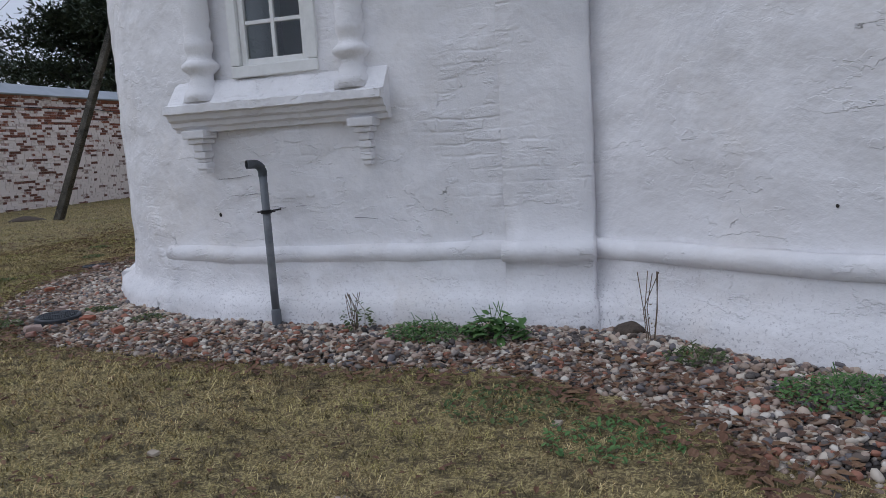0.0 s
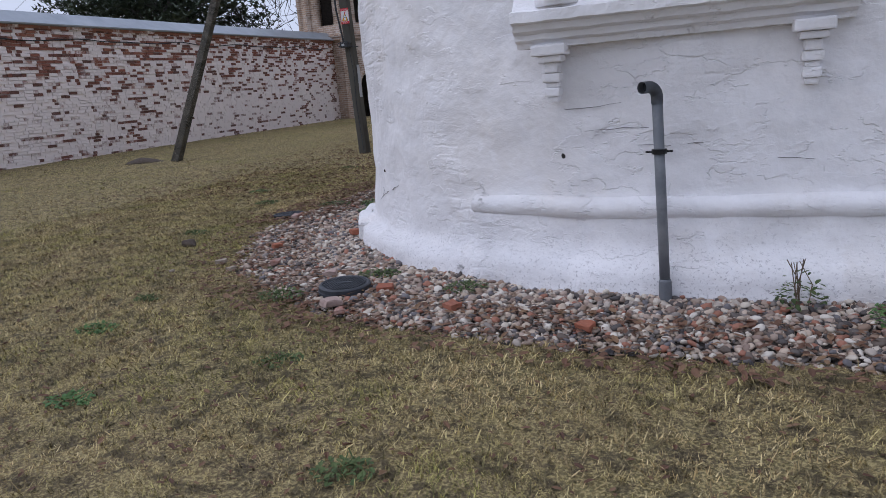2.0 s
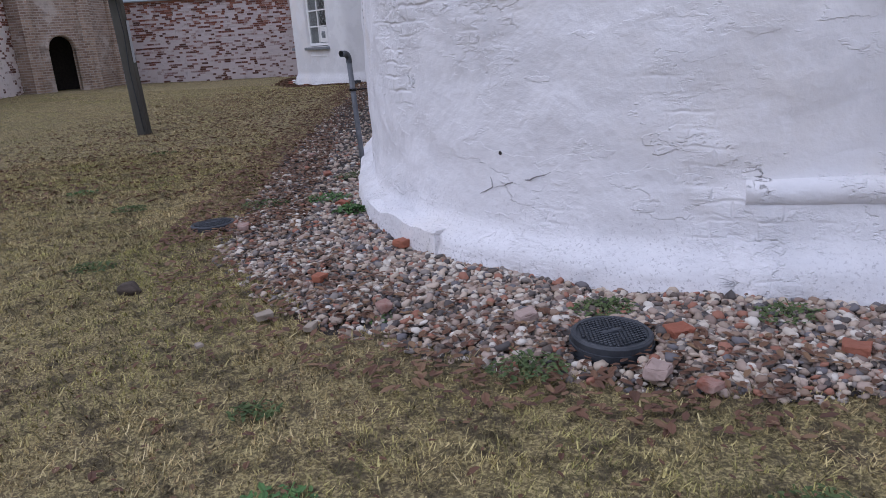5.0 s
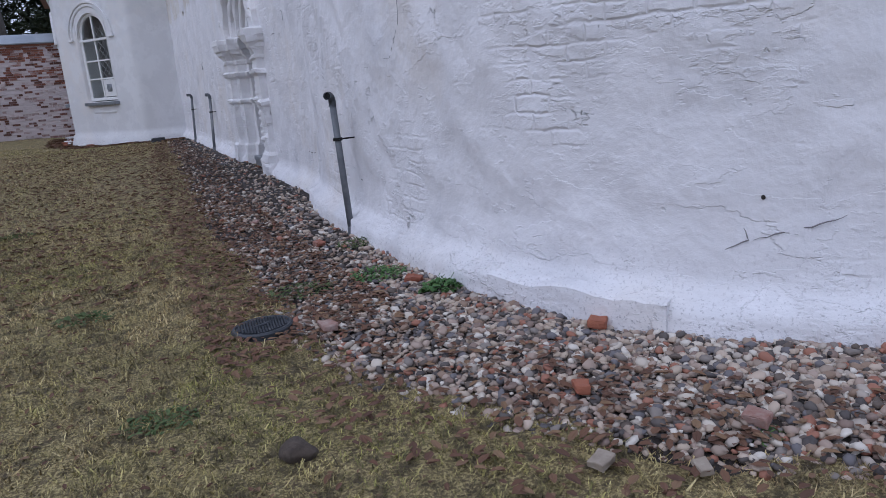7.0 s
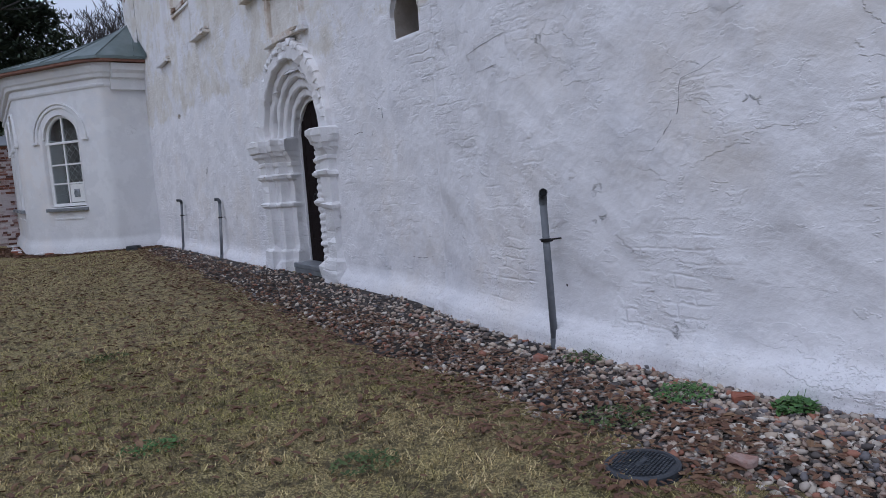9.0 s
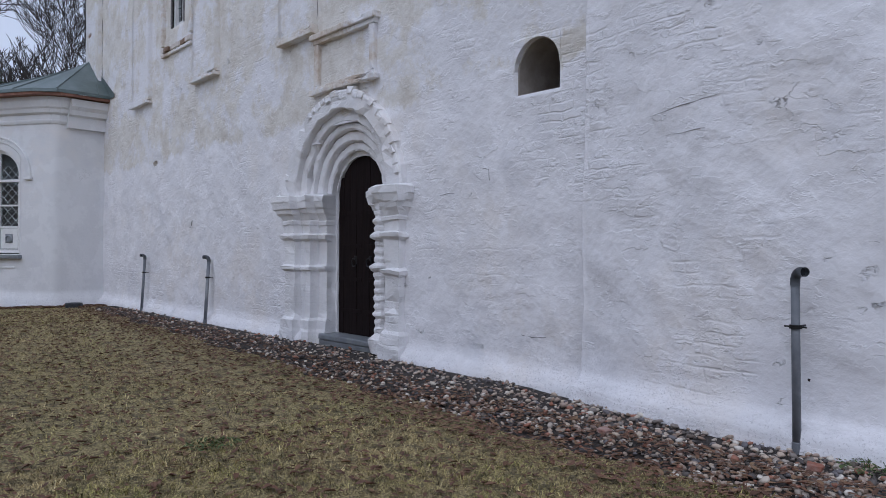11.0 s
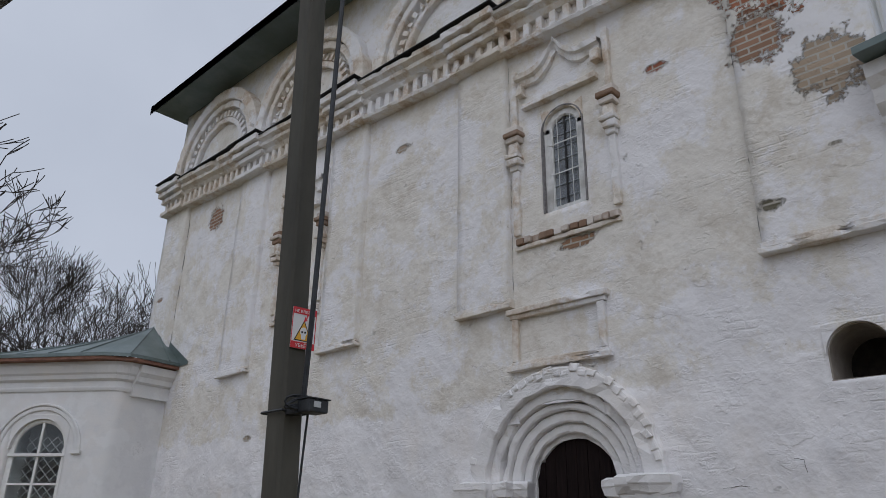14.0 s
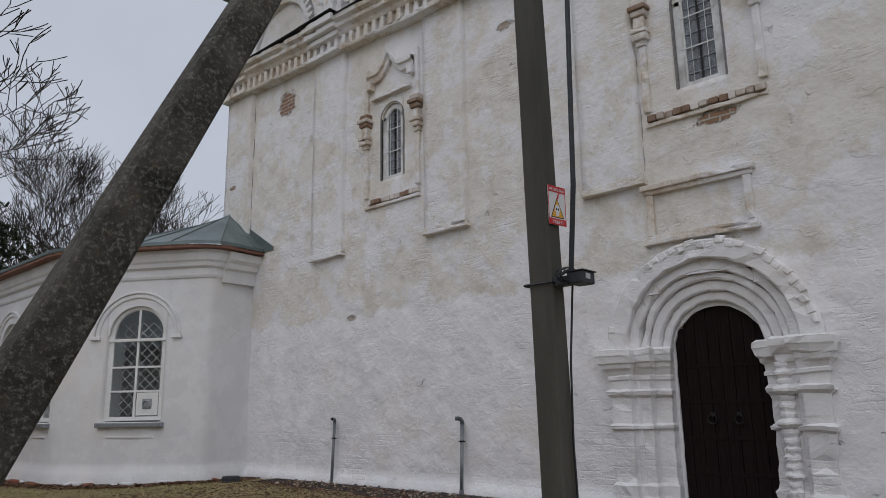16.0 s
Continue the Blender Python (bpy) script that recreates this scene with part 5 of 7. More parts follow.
for x, y, z, pts, r in ((-0.4, 6.28, 1.57, [(0.3, 0.02), (0.0, 0.0), (-0.1, 0.12), (-0.2, 0.22), (-0.22, 0.42), (-0.5, 0.5)], 0.0035), (-0.4, 6.98, 1.5, [(0.0, 0.0), (-0.15, 0.03), (-0.3, 0.01), (-0.5, 0.05)], 0.005), (-0.4, 8.1, 2.56, [(0.3, -0.04), (0.0, 0.0), (-0.35, 0.05)], 0.005), (-0.4, 8.0, 2.35, [(0.25, 0.0), (0.0, 0.01), (-0.25, 0.03)], 0.004), (-0.4, 7.0, 1.78, [(0.0, 0.0), (0.16, 0.03), (0.25, -0.02), (0.4, 0.02)], 0.005),
                        (0.4, 3.5, 0.66, [(-0.16, 0.06), (-0.05, 0.02), (0.1, -0.02), (0.22, -0.06)], 0.007), (0.23, 3.72, 0.6, [(0.0, 0.06), (-0.02, 0.0), (0.08, -0.05)], 0.006),
                        (2.4, 2.62, 1.1, [(-0.35, 0.0), (0.0, 0.01), (0.3, 0.0)], 0.004), (2.6, 2.62, 1.0, [(-0.4, 0.02), (0.0, 0.0), (0.2, 0.01)], 0.004), (2.2, 2.64, 1.23, [(-0.1, 0.02), (0.15, 0.0), (0.4, 0.01)], 0.004),
                        (3.1, 2.62, 0.9, [(-0.2, 0.0), (0.2, 0.02)], 0.004), (1.6, 2.8, 1.5, [(-0.1, 0.0), (0.12, 0.01)], 0.004), (-0.4, 7.3, 1.15, [(0.0, 0.0), (0.15, 0.02), (0.3, 0.0)], 0.004)):
    wall_mark(ap_at, ap_len, x, y, z, pts, r, lift=-0.001, offf=off_ap)
for y, z, pts, r in ((18.1, 1.95, [(-0.12, 0.05), (0.0, 0.0), (0.06, -0.1), (0.16, -0.12)], 0.008), (16.95, 3.35, [(0.0, 0.0), (0.03, -0.06)], 0.012), (11.2, 2.05, [(0.0, 0.0), (-0.18, 0.02), (-0.3, 0.01)], 0.006),
                     (10.5, 2.3, [(0.0, 0.0), (-0.1, -0.02), (-0.12, -0.2)], 0.006), (21.4, 2.6, [(0.0, 0.0), (-0.3, 0.03)], 0.006), (9.8, 0.62, [(0.25, 0.02), (0.0, 0.0), (-0.3, 0.03)], 0.007)):
    wall_mark(nave_at, nave_len, -0.1, y, z, pts, r, lift=0.0, offf=off_nave)
# ragged dark joints down the edges of the pilasters
rj = random.Random(12)
for y, z0, z1, r in ((10.46, 4.5, 8.2, 0.02), (17.95, 4.6, 8.5, 0.007), (13.78, 4.6, 8.3, 0.006), (23.58, 4.6, 8.8, 0.014), (21.21, 4.7, 8.7, 0.006)):
    z = z0
    while z < z1:
        L = rj.uniform(0.2, 0.6)
        wall_mark(nave_at, nave_len, -0.1, y + rj.uniform(-0.01, 0.01), z, [(0.0, 0.0), (rj.uniform(-0.015, 0.015), L * 0.4), (0.0, L)], r * rj.uniform(0.5, 1.2), lift=0.01, offf=off_nave)
        z += L + rj.uniform(0.0, 0.3)
# small holes left by old fixings, as dark balls coloured like their inner shade
for at, ln, x, y, z, r in ((ap_at, ap_len, 4.26, 2.63, 1.165, 0.022), (ap_at, ap_len, 2.96, 2.6, 1.045, 0.024), (ap_at, ap_len, -0.4, 7.13, 0.62, 0.03), (ap_at, ap_len, 0.35, 3.7, 0.8, 0.014),
                           (ap_at, ap_len, 1.95, 2.66, 0.96, 0.02), (cen_at, cen_len, 6.3, 1.8, 1.75, 0.014), (cen_at, cen_len, 6.05, 1.9, 0.95, 0.012)):
    p, t, n = at(s_of(at, ln, x, y))
    bm = bmesh.new()
    bmesh.ops.create_icosphere(bm, subdivisions=2, radius=0.7 * r)
    for v in bm.verts:
        v.co = Vector((v.co.x, v.co.y, v.co.z * 1.2)) * (1 + 0.4 * noise.noise(v.co * 60)) + Vector((p.x, p.y, z)) + n * (-0.4 * r)
    part("fixing_hole", bm, M_SOIL_SHADE, church)

# ---------------- annex with round corner ----------------
annex = thing("annex", (-1.5, 27, 0.05), "low white plastered annex with arched windows and metal roof", "building", kind="structure")
AN_PTS = [(0.1, 23.42), (-0.5, 23.36), (-1.0, 23.29), (-1.18, 23.3), (-1.35, 23.47), (-1.71, 24.01), (-2.09, 24.6), (-2.53, 25.27), (-2.9, 25.85), (-3.0, 26.12), (-3.03, 26.4), (-3.03, 27.2), (-3.03, 28.6), (-3.03, 30.5), (-3.03, 34.2)]
an_at, an_len = smooth_path(AN_PTS, 0.1)


def off_an(s, z):
    return prof_step(z, ((-0.5, 0.16), (0.18, 0.13), (0.22, 0.09), (0.34, 0.07), (0.37, 0.0), (6, 0.0)))


AW = [s_of(an_at, an_len, *c) for c in ((-2.09, 24.6), (-3.03, 27.15), (-3.03, 29.6), (-3.03, 32.3))]
HW = 0.63
wall_sheet("annex_wall", an_at, 0, an_len, -0.5, 4.9, 0.09, M_ANNEX, annex, off_an, [(s - 1.07 * HW, s + 1.07 * HW, 1.3, 3.78) for s in AW], 0.005, 0.4, "smooth white plaster wall")
bm = bmesh.new()
extrude_along(bm, an_at, 0, an_len, [(-0.1, 4.28), (0.03, 4.28), (0.05, 4.33), (0.05, 4.36), (0.02, 4.37), (0.02, 4.48), (0.1, 4.52), (0.12, 4.6), (0.16, 4.64), (0.2, 4.78), (0.2, 4.86), (-0.1, 4.86)], 0.15, True, 0.002)
part("cornice", bm, M_ANNEX, annex)
bm = bmesh.new()
extrude_along(bm, an_at, 0.05, 1.05, [(-0.1, 4.2), (0.1, 4.2), (0.1, 4.46), (0.18, 4.5), (0.2, 4.6), (0.28, 4.68), (0.3, 4.84), (-0.1, 4.84)], 0.15, True, 0.002)
part("cornice_break", bm, M_ANNEX, annex)
bm = bmesh.new()
ev = [an_at(s)[0] + an_at(s)[2] * 0.42 for s in lines(0.0, an_len, 0.25)]
ev[0] = Vector((-0.11, 22.62, 0))
hi = []
for p in ev:
    f = sm((p.y - 22.6) / 5.0)
    hi.append(Vector((-0.11 + 1.2 * f, 24.5 + (p.y - 22.6) * 1.0 * f, 6.12 + 0.3 * f)))
lo_v = [bm.verts.new((p.x, p.y, 5.0)) for p in ev]
un_v = [bm.verts.new((p.x, p.y, 4.93)) for p in ev]
hi_v = [bm.verts.new(p) for p in hi]
for i in range(len(ev) - 1):
    bm.faces.new((lo_v[i], lo_v[i + 1], hi_v[i + 1], hi_v[i]))
    bm.faces.new((un_v[i], un_v[i + 1], lo_v[i + 1], lo_v[i]))
part("roof", bm, M_METAL, annex, "grey-green standing-seam metal roof")
for i in range(2, len(ev) - 1, 3):
    bm = bmesh.new()
    add_tube(bm, [Vector((ev[i].x, ev[i].y, 5.01)), hi[i] + Vector((0, 0, 0.01))], 0.014, 5)
    part("seam", bm, M_METAL, annex)
bm = bmesh.new()
extrude_along(bm, an_at, 0.02, an_len, [(0.0, 4.865), (0.4, 4.865), (0.4, 4.925), (0.0, 4.925)], 0.3, True, 0.0)
part("eave_board", bm, M_EAVEWOOD, annex, "brown wooden eave boards")


def annex_window(s, first):
    p, t, n = an_at(s)
    m = wall_frame(p, n) @ Matrix.Diagonal((1.07, 1.0, 1.0, 1.0))
    w = thing("window", wall_frame(p, n), "", "")
    w.parent = annex
    w.matrix_parent_inverse = annex.matrix_basis.inverted()
    zs = 3.1
    bm = bmesh.new()
    spandrel(bm, m, HW + 0.03, zs, 3.8, 0.6, 0.002, 0.22, 18, zs + 0.02)
    part("arch_fill", bm, M_ANNEX, w)
    bm = bmesh.new()
    arch_ring(bm, m, 0.52, 0.61, zs + 0.02, -0.14, -0.07, 24)
    add_box(bm, (-0.63, -0.14, 1.33), (-0.52, -0.07, zs + 0.02), 0.006, m)
    add_box(bm, (0.52, -0.14, 1.33), (0.63, -0.07, zs + 0.02), 0.006, m)
    add_box(bm, (-0.52, -0.138, 1.33), (0.52, -0.072, 1.41), 0.006, m)
    part("window_frame", bm, M_WOODW, w)
    box_part("glazing_bar", (-0.025, -0.13, 1.41), (0.025, -0.075, zs + 0.54), M_WOODW, w, "", 0.005, m)
    box_part("transom", (-0.62, -0.132, 2.97), (0.62, -0.03, 3.03), M_WOODW, w, "", 0.005, m)
    for z in (1.93, 2.43):
        for a, b in ((-0.52, -0.025), (0.025, 0.52)):
            box_part("glazing_bar", (a, -0.128, z - 0.02), (b, -0.08, z + 0.02), M_WOODW, w, "", 0.005, m)
    for a, b in ((-0.52, -0.025), (0.025, 0.52)):
        for z0, z1 in ((1.41, 1.93), (1.93, 2.43), (2.43, 2.97), (3.03, 3.66)):
            box_part("pane", (a, -0.112, z0), (b, -0.106, z1), M_GLASS, w, "", 0.0, m).visible_shadow = False
    for x0, x1 in ((-0.66, -0.535), (0.535, 0.66)):
        box_part("reveal", (x0, -0.5, 1.3), (x1, -0.145, 3.1), M_WOODW, w, "pale plastered inner reveal", 0.01, m, 0.006)
    if first:
        box_part("vent_panel", (-0.5, -0.104, 1.43), (-0.04, -0.085, 1.9), M_WOODW, w, "white board with a round vent", 0.006, m)
        bm = bmesh.new()
        lathe(bm, [(0.02, 0.0), (0.1, 0.0), (0.1, 0.02), (0.07, 0.03), (0.06, 0.01), (0.02, 0.01)], 18)
        bmesh.ops.transform(bm, matrix=m @ Matrix.Translation((-0.27, -0.085, 1.66)) @ Matrix.Rotation(-math.pi / 2, 4, "X"), verts=bm.verts)
        part("vent", bm, M_SILL, w)
        box_part("vent_plate", (-0.37, -0.086, 1.56), (-0.17, -0.078, 1.77), M_SILL, w, "grey vent plate", 0.003, m)
    # diagonal iron grille behind the glass
    bm = bmesh.new()
    for k in range(-9, 9):
        for sgn in (1, -1):
            a = Vector((-0.53 * sgn, -0.43, 1.45 + 0.22 * k))
            b = a + Vector((sgn * 1.06, 0, 1.06))
            f0, f1 = max(0.0, (1.42 - a.z) / 1.06), min(1.0, (3.4 - a.z) / 1.06)
            if f1 > f0:
                add_tube(bm, [m @ a.lerp(b, f0), m @ a.lerp(b, f1)], 0.011, 4)
    part("grille", bm, M_WOODW, w)
    bm = bmesh.new()
    add_box(bm, (-1.0, -2.2, 0.9), (1.0, -0.42, 3.95), 0, m)
    fs = [f for f in bm.faces if (m.inverted() @ f.calc_center_median()).y > -0.44]
    bmesh.ops.delete(bm, geom=fs, context="FACES_ONLY")
    part("dim_room", bm, M_ROOM, w)
    # hood moulding with stops, sill
    bm = bmesh.new()
    arch_ring(bm, m, 0.8, 0.9, zs - 0.02, -0.02, 0.035, 26)
    arch_ring(bm, m, 0.9, 0.95, zs - 0.02, -0.02, 0.06, 26)
    for sx in (-1, 1):
        add_box(bm, (sx * 0.88 - 0.1, -0.02, zs - 0.09), (sx * 0.88 + 0.1, 0.07, zs - 0.02), 0.01, m)
    part("hood_moulding", bm, M_ANNEX, w)
    box_part("window_sill", (-0.7, -0.1, 1.2), (0.7, 0.12, 1.29), M_SILL, w, "grey zinc window sill", 0.012, m)
    box_part("ledge", (-0.5, -0.02, 0.98), (0.5, 0.025, 1.02), M_ANNEX, w, "", 0.006, m)


for i, s in enumerate(AW):
    annex_window(s, i == 0)


# ---------------- brick precinct walls ----------------
def brick_wall(name, p0, p1, z0f, ztop, material, label, near):
    """Old brick wall: mortar core and single bricks, uneven in depth, some missing; near: stretch of single parts."""
    d = Vector((p1[0] - p0[0], p1[1] - p0[1], 0))
    L = d.length
    t = d.normalized()
    n = Vector((-t.y, t.x, 0))
    root = thing(name, (p0[0], p0[1], z0f(0)), label, "wall", kind="structure")
    c0, c1 = Vector((p0[0], p0[1], 0)), Vector((p1[0], p1[1], 0))
    vs = []
    for p in (c0, c1):
        for o, z in ((-0.02, -0.3), (-0.02, ztop), (-0.6, ztop), (-0.6, -0.3)):
            vs.append(p + n * o + Vector((0, 0, z)))
    solid("core", vs, [(0, 4, 5, 1), (1, 5, 6, 2), (2, 6, 7, 3), (3, 7, 4, 0), (0, 1, 2, 3), (7, 6, 5, 4)], material, root)
    rnd = random.Random(7)
    bw, bh, gap = 0.26, 0.08, 0.012
    V, F = [], []
    single = 0
    row, z = 0, 0.0
    me_kinds = []
    for k in range(4):
        bm = bmesh.new()
        add_box(bm, (0, -0.05, 0), (bw - gap, 0.012, bh - gap), 0.0, None, 0.012)
        me = bpy.data.meshes.new("brick")
        bm.to_mesh(me)
        bm.free()
        me.materials.append(material)
        me_kinds.append(me)
    rot = Matrix(((t.x, n.x, 0, 0), (t.y, n.y, 0, 0), (0, 0, 1, 0), (0, 0, 0, 1)))
    while z < ztop - 0.05:
        s = -bw * (0.5 if row % 2 else 0.0)
        while s < L:
            bw = 0.26 if rnd.random() < 0.55 else 0.135
            a, b = max(s, 0), min(s + bw - gap, L)
            zz = z + 0.01 * noise.noise((s * 0.4, z, 3))
            if b - a > 0.08 and zz > z0f(s) - 0.15:
                if rnd.random() > 0.03:
                    o = rnd.gauss(0.0, 0.006) - (0.03 if rnd.random() < 0.06 else 0)
                    q = c0 + t * a + n * o + Vector((0, 0, zz))
                    if single < 300 and near[0] < s < near[1] and near[2] < z < near[3] and b - a > 0.2:
                        ob = new("brick", me_kinds[single % 4])
                        ob.parent = root
                        ob.matrix_parent_inverse = root.matrix_basis.inverted()
                        ob.matrix_basis = Matrix.Translation(q) @ rot
                        single += 1
                    else:
                        k = len(V)
                        j = 0.006
                        for x in (0, b - a):
                            for y in (-0.05, 0.012):
                                for h in (0, bh - gap):
                                    V.append(q + t * (x + rnd.uniform(-j, j)) + n * (y + rnd.uniform(-j, j)) + Vector((0, 0, h + rnd.uniform(-j, j))))
                        F += [(k + 2, k + 6, k + 7, k + 3), (k + 1, k + 3, k + 7, k + 5), (k, k + 4, k + 6, k + 2), (k, k + 2, k + 3, k + 1), (k + 4, k + 5, k + 7, k + 6)]
            s += bw
        row += 1
        z += bh
    ob = solid("brickwork", V, F, material, root)
    ob["kind"] = "stuff"
    # projecting top course and sheet-metal coping
    bm = bmesh.new()
    at, ln = smooth_path([p0, ((p0[0] + p1[0]) / 2, (p0[1] + p1[1]) / 2), p1], 0.3)
    extrude_along(bm, at, 0, ln, [(-0.6, ztop - 0.02), (0.05, ztop - 0.02), (0.06, ztop + 0.05), (-0.6, ztop + 0.05)], 0.4, True, 0.008)
    part("top_course", bm, material, root)
    bm = bmesh.new()
    extrude_along(bm, at, 0, ln, [(0.17, ztop + 0.055), (0.18, ztop + 0.09), (-0.3, ztop + 0.42), (-0.75, ztop + 0.1), (-0.75, ztop + 0.06), (-0.3, ztop + 0.38)], 0.5, True, 0.008)
    part("coping", bm, M_COPING, root, "pale galvanised sheet coping")
    return root


brick_wall("wall_precinct", (-13.0, 27.8), (-13.0, -14.0), lambda s: 0.2, 3.66, M_BRICK_W, "long brick wall with patchy flaking limewash", (12, 20, 0.4, 1.4))
brick_wall("wall_far", (9.0, 33.4), (-10.9, 31.6), lambda s: 0.1, 3.42, M_BRICK_F, "worn red brick wall with faded limewash", (12, 19, 0.4, 1.4))
# loops of cable along the precinct wall
cable = thing("wall_cable", (-12.9, 10, 3.3), "thin black cable sagging along the brick wall", "cable")
bm = bmesh.new()
pts = []
for i in range(90):
    y = -6 + 33 * i / 89
    pts.append((-12.94 + 0.02 * math.sin(i * 1.7), y, 3.42 - 0.07 * abs(math.sin(y * 0.9)) + 0.02 * math.sin(i)))
add_tube(bm, pts, 0.014, 5)
part("cable", bm, M_BLACKP, cable)


# ---------------- corner tower ----------------
def build_tower(cx, cy, R):
    tw = thing("corner_tower", (cx, cy, 0.2), "brown brick octagonal corner tower with arched doorway", "tower", kind="structure")
    N = 8
    a_off = math.radians(-52 - 22.5)
    def corner(k, r):
        a = a_off + 2 * math.pi * k / N
        return Vector((cx + r * math.cos(a), cy + r * math.sin(a), 0))
    for tier, (z0, z1, r) in enumerate(((-0.3, 3.75, R), (3.95, 8.2, R * 0.97))):
        for k in range(N):
            a, b = corner(k, r), corner(k + 1, r)
            L = (b - a).length
            at, ln = smooth_path([a, (a + b) / 2, b], 0.1)
            nn = at(ln / 2)[2]
            if nn.dot((a + b) / 2 - Vector((cx, cy, 0))) < 0:
                at, ln = smooth_path([b, (a + b) / 2, a], 0.1)
            mid, tt, nn = at(ln / 2)
            m = wall_frame(mid, nn)
            hl = []
            if tier == 0 and k == 0:
                hl = [(ln / 2 - 0.45, ln / 2 + 0.45, -0.3, 2.3)]
            if tier == 1:
                hl = [(ln / 2 - 0.42, ln / 2 + 0.42, 4.4, 6.6)]
            wall_sheet("tower_wall", at, 0, ln, z0, z1, 0.25, M_BRICK_T, tw, lambda s, z: 0.0, hl, 0.012, 0.35)
            if hl:
                bm = bmesh.new()
                h = hl[0]
                spandrel(bm, m, 0.45, h[3] - 0.5, h[3] + 0.01, 0.43, 0.003, 0.3, 12, h[3] - 0.45)
                part("arch_fill", bm, M_BRICK_T, tw)
                bm = bmesh.new()
                arch_ring(bm, m, 0.45, 0.58, h[3] - 0.45, -0.05, 0.06, 16, rough=0.01)
                part("arch", bm, M_BRICK_T, tw)
                # box behind the opening, its near-black colour standing for the shade inside
                bm = bmesh.new()
                add_box(bm, (-0.8, -1.4, h[2]), (0.8, -0.36, h[3] + 0.2), 0, m)
                fs = [f for f in bm.faces if (m.inverted() @ f.calc_center_median()).y > -0.4]
                bmesh.ops.delete(bm, geom=fs, context="FACES_ONLY")
                part("dark_inside", bm, M_SOIL_SHADE, tw)
            # pilaster on each corner
            bm = bmesh.new()
            for end in (-1, 1):
                add_box(bm, (end * ln / 2 - 0.2, -0.05, z0), (end * ln / 2 + 0.2, 0.09, z1), 0.015, m, 0.01)
            part("corner_pilaster", bm, M_BRICK_T, tw)
            bm = bmesh.new()
            zz = z1 if tier == 0 else z1 - 0.1
            add_box(bm, (-ln / 2 - 0.08, -0.1, zz - 0.03), (ln / 2 + 0.08, 0.14, zz + 0.1), 0.02, m, 0.008)
            add_box(bm, (-ln / 2 - 0.1, -0.1, zz + 0.1), (ln / 2 + 0.1, 0.2, zz + 0.2), 0.02, m, 0.008)
            part("string_course", bm, M_BRICK_T, tw)
    bm = bmesh.new()
    lathe(bm, [(R + 0.4, 8.3), (R + 0.4, 8.38), (0.05, 11.5)], 8, (cx, cy, 0), a_off, a_off + 2 * math.pi)
    part("roof", bm, M_METAL, tw)
    return tw


build_tower(-13.0, 30.0, 2.55)


# ---------------- pole, brace, sign, camera box ----------------
pole = thing("utility_pole", (-4.62, 12.62, 0.14), "weathered concrete utility pole", "pole")


def beam(bm, p0, p1, w0, w1, up=Vector((0, 0, 1)), bevel=0.25):
    """Eight-sided concrete beam from p0 to p1; w: (width, depth) at each end."""
    p0, p1 = Vector(p0), Vector(p1)
    d = (p1 - p0).normalized()
    u = d.cross(up)
    u = (u if u.length > 0.1 else d.cross(Vector((0, 1, 0)))).normalized()
    v = d.cross(u)
    rows = []
    for k in range(13):
        f = k / 12
        c = p0.lerp(p1, f)
        a, b = (w0[0] + (w1[0] - w0[0]) * f) / 2, (w0[1] + (w1[1] - w0[1]) * f) / 2
        e = bevel * min(a, b)
        rows.append([bm.verts.new(c + u * x + v * y + 0.004 * noise.noise_vector(c * 2 + u * x)) for x, y in ((a, b - e), (a - e, b), (-a + e, b), (-a, b - e), (-a, -b + e), (-a + e, -b), (a - e, -b), (a, -b + e))])
    for r, q in zip(rows, rows[1:]):
        for i in range(8):
            bm.faces.new((r[i], r[(i + 1) % 8], q[(i + 1) % 8], q[i]))
    bm.faces.new(rows[0][::-1])
    bm.faces.new(rows[-1])


PB, PT = Vector((-4.325, 12.555, -0.2)), Vector((-4.66, 12.51, 9.6))
yawd = Vector((0.0, -1.0, 0))
bm = bmesh.new()
beam(bm, PB, PT, (0.19, 0.22), (0.155, 0.17), yawd, 0.22)
part("shaft", bm, M_CONCRETE, pole)
side = Vector((1.0, 0.0, 0))
bm = bmesh.new()
P = lambda z, o, f=0.0: PB.lerp(PT, (z + 0.2) / 9.8) + side * o + yawd * f
add_tube(bm, [P(2.47, -0.02, 0.245), P(3.1, -0.045, 0.33), P(5, -0.005, 0.39), P(9.4, 0.11, 0.5)], 0.02, 8)
add_tube(bm, [P(2.4, 0.06, 0.2), P(1.8, 0.06, 0.135), P(1.2, 0.02, 0.135), P(0.2, 0.04, 0.135)], 0.009, 5)
part("conduit", bm, M_BLACKP, pole, "black conduit clipped to the pole")
bm = bmesh.new()
beam(bm, (-9.035, 11.85, -0.17), (-4.86, 12.2, 8.5), (0.2, 0.175), (0.1, 0.1), Vector((0, 1, 0)), 0.2)
part("brace", bm, M_LICHEN, pole, "slanting brace crusted with dark lichen")
for f in (2.38,):
    c = PB.lerp(PT, (f + 0.2) / 9.8)
    bm = bmesh.new()
    add_tube(bm, [c + side * x + yawd * y for x, y in ((0.112, 0.126), (-0.112, 0.126), (-0.112, -0.126), (0.112, -0.126), (0.112, 0.126))], 0.01, 4)
    part("strap", bm, M_BLACKP, pole, "black strap round the pole")

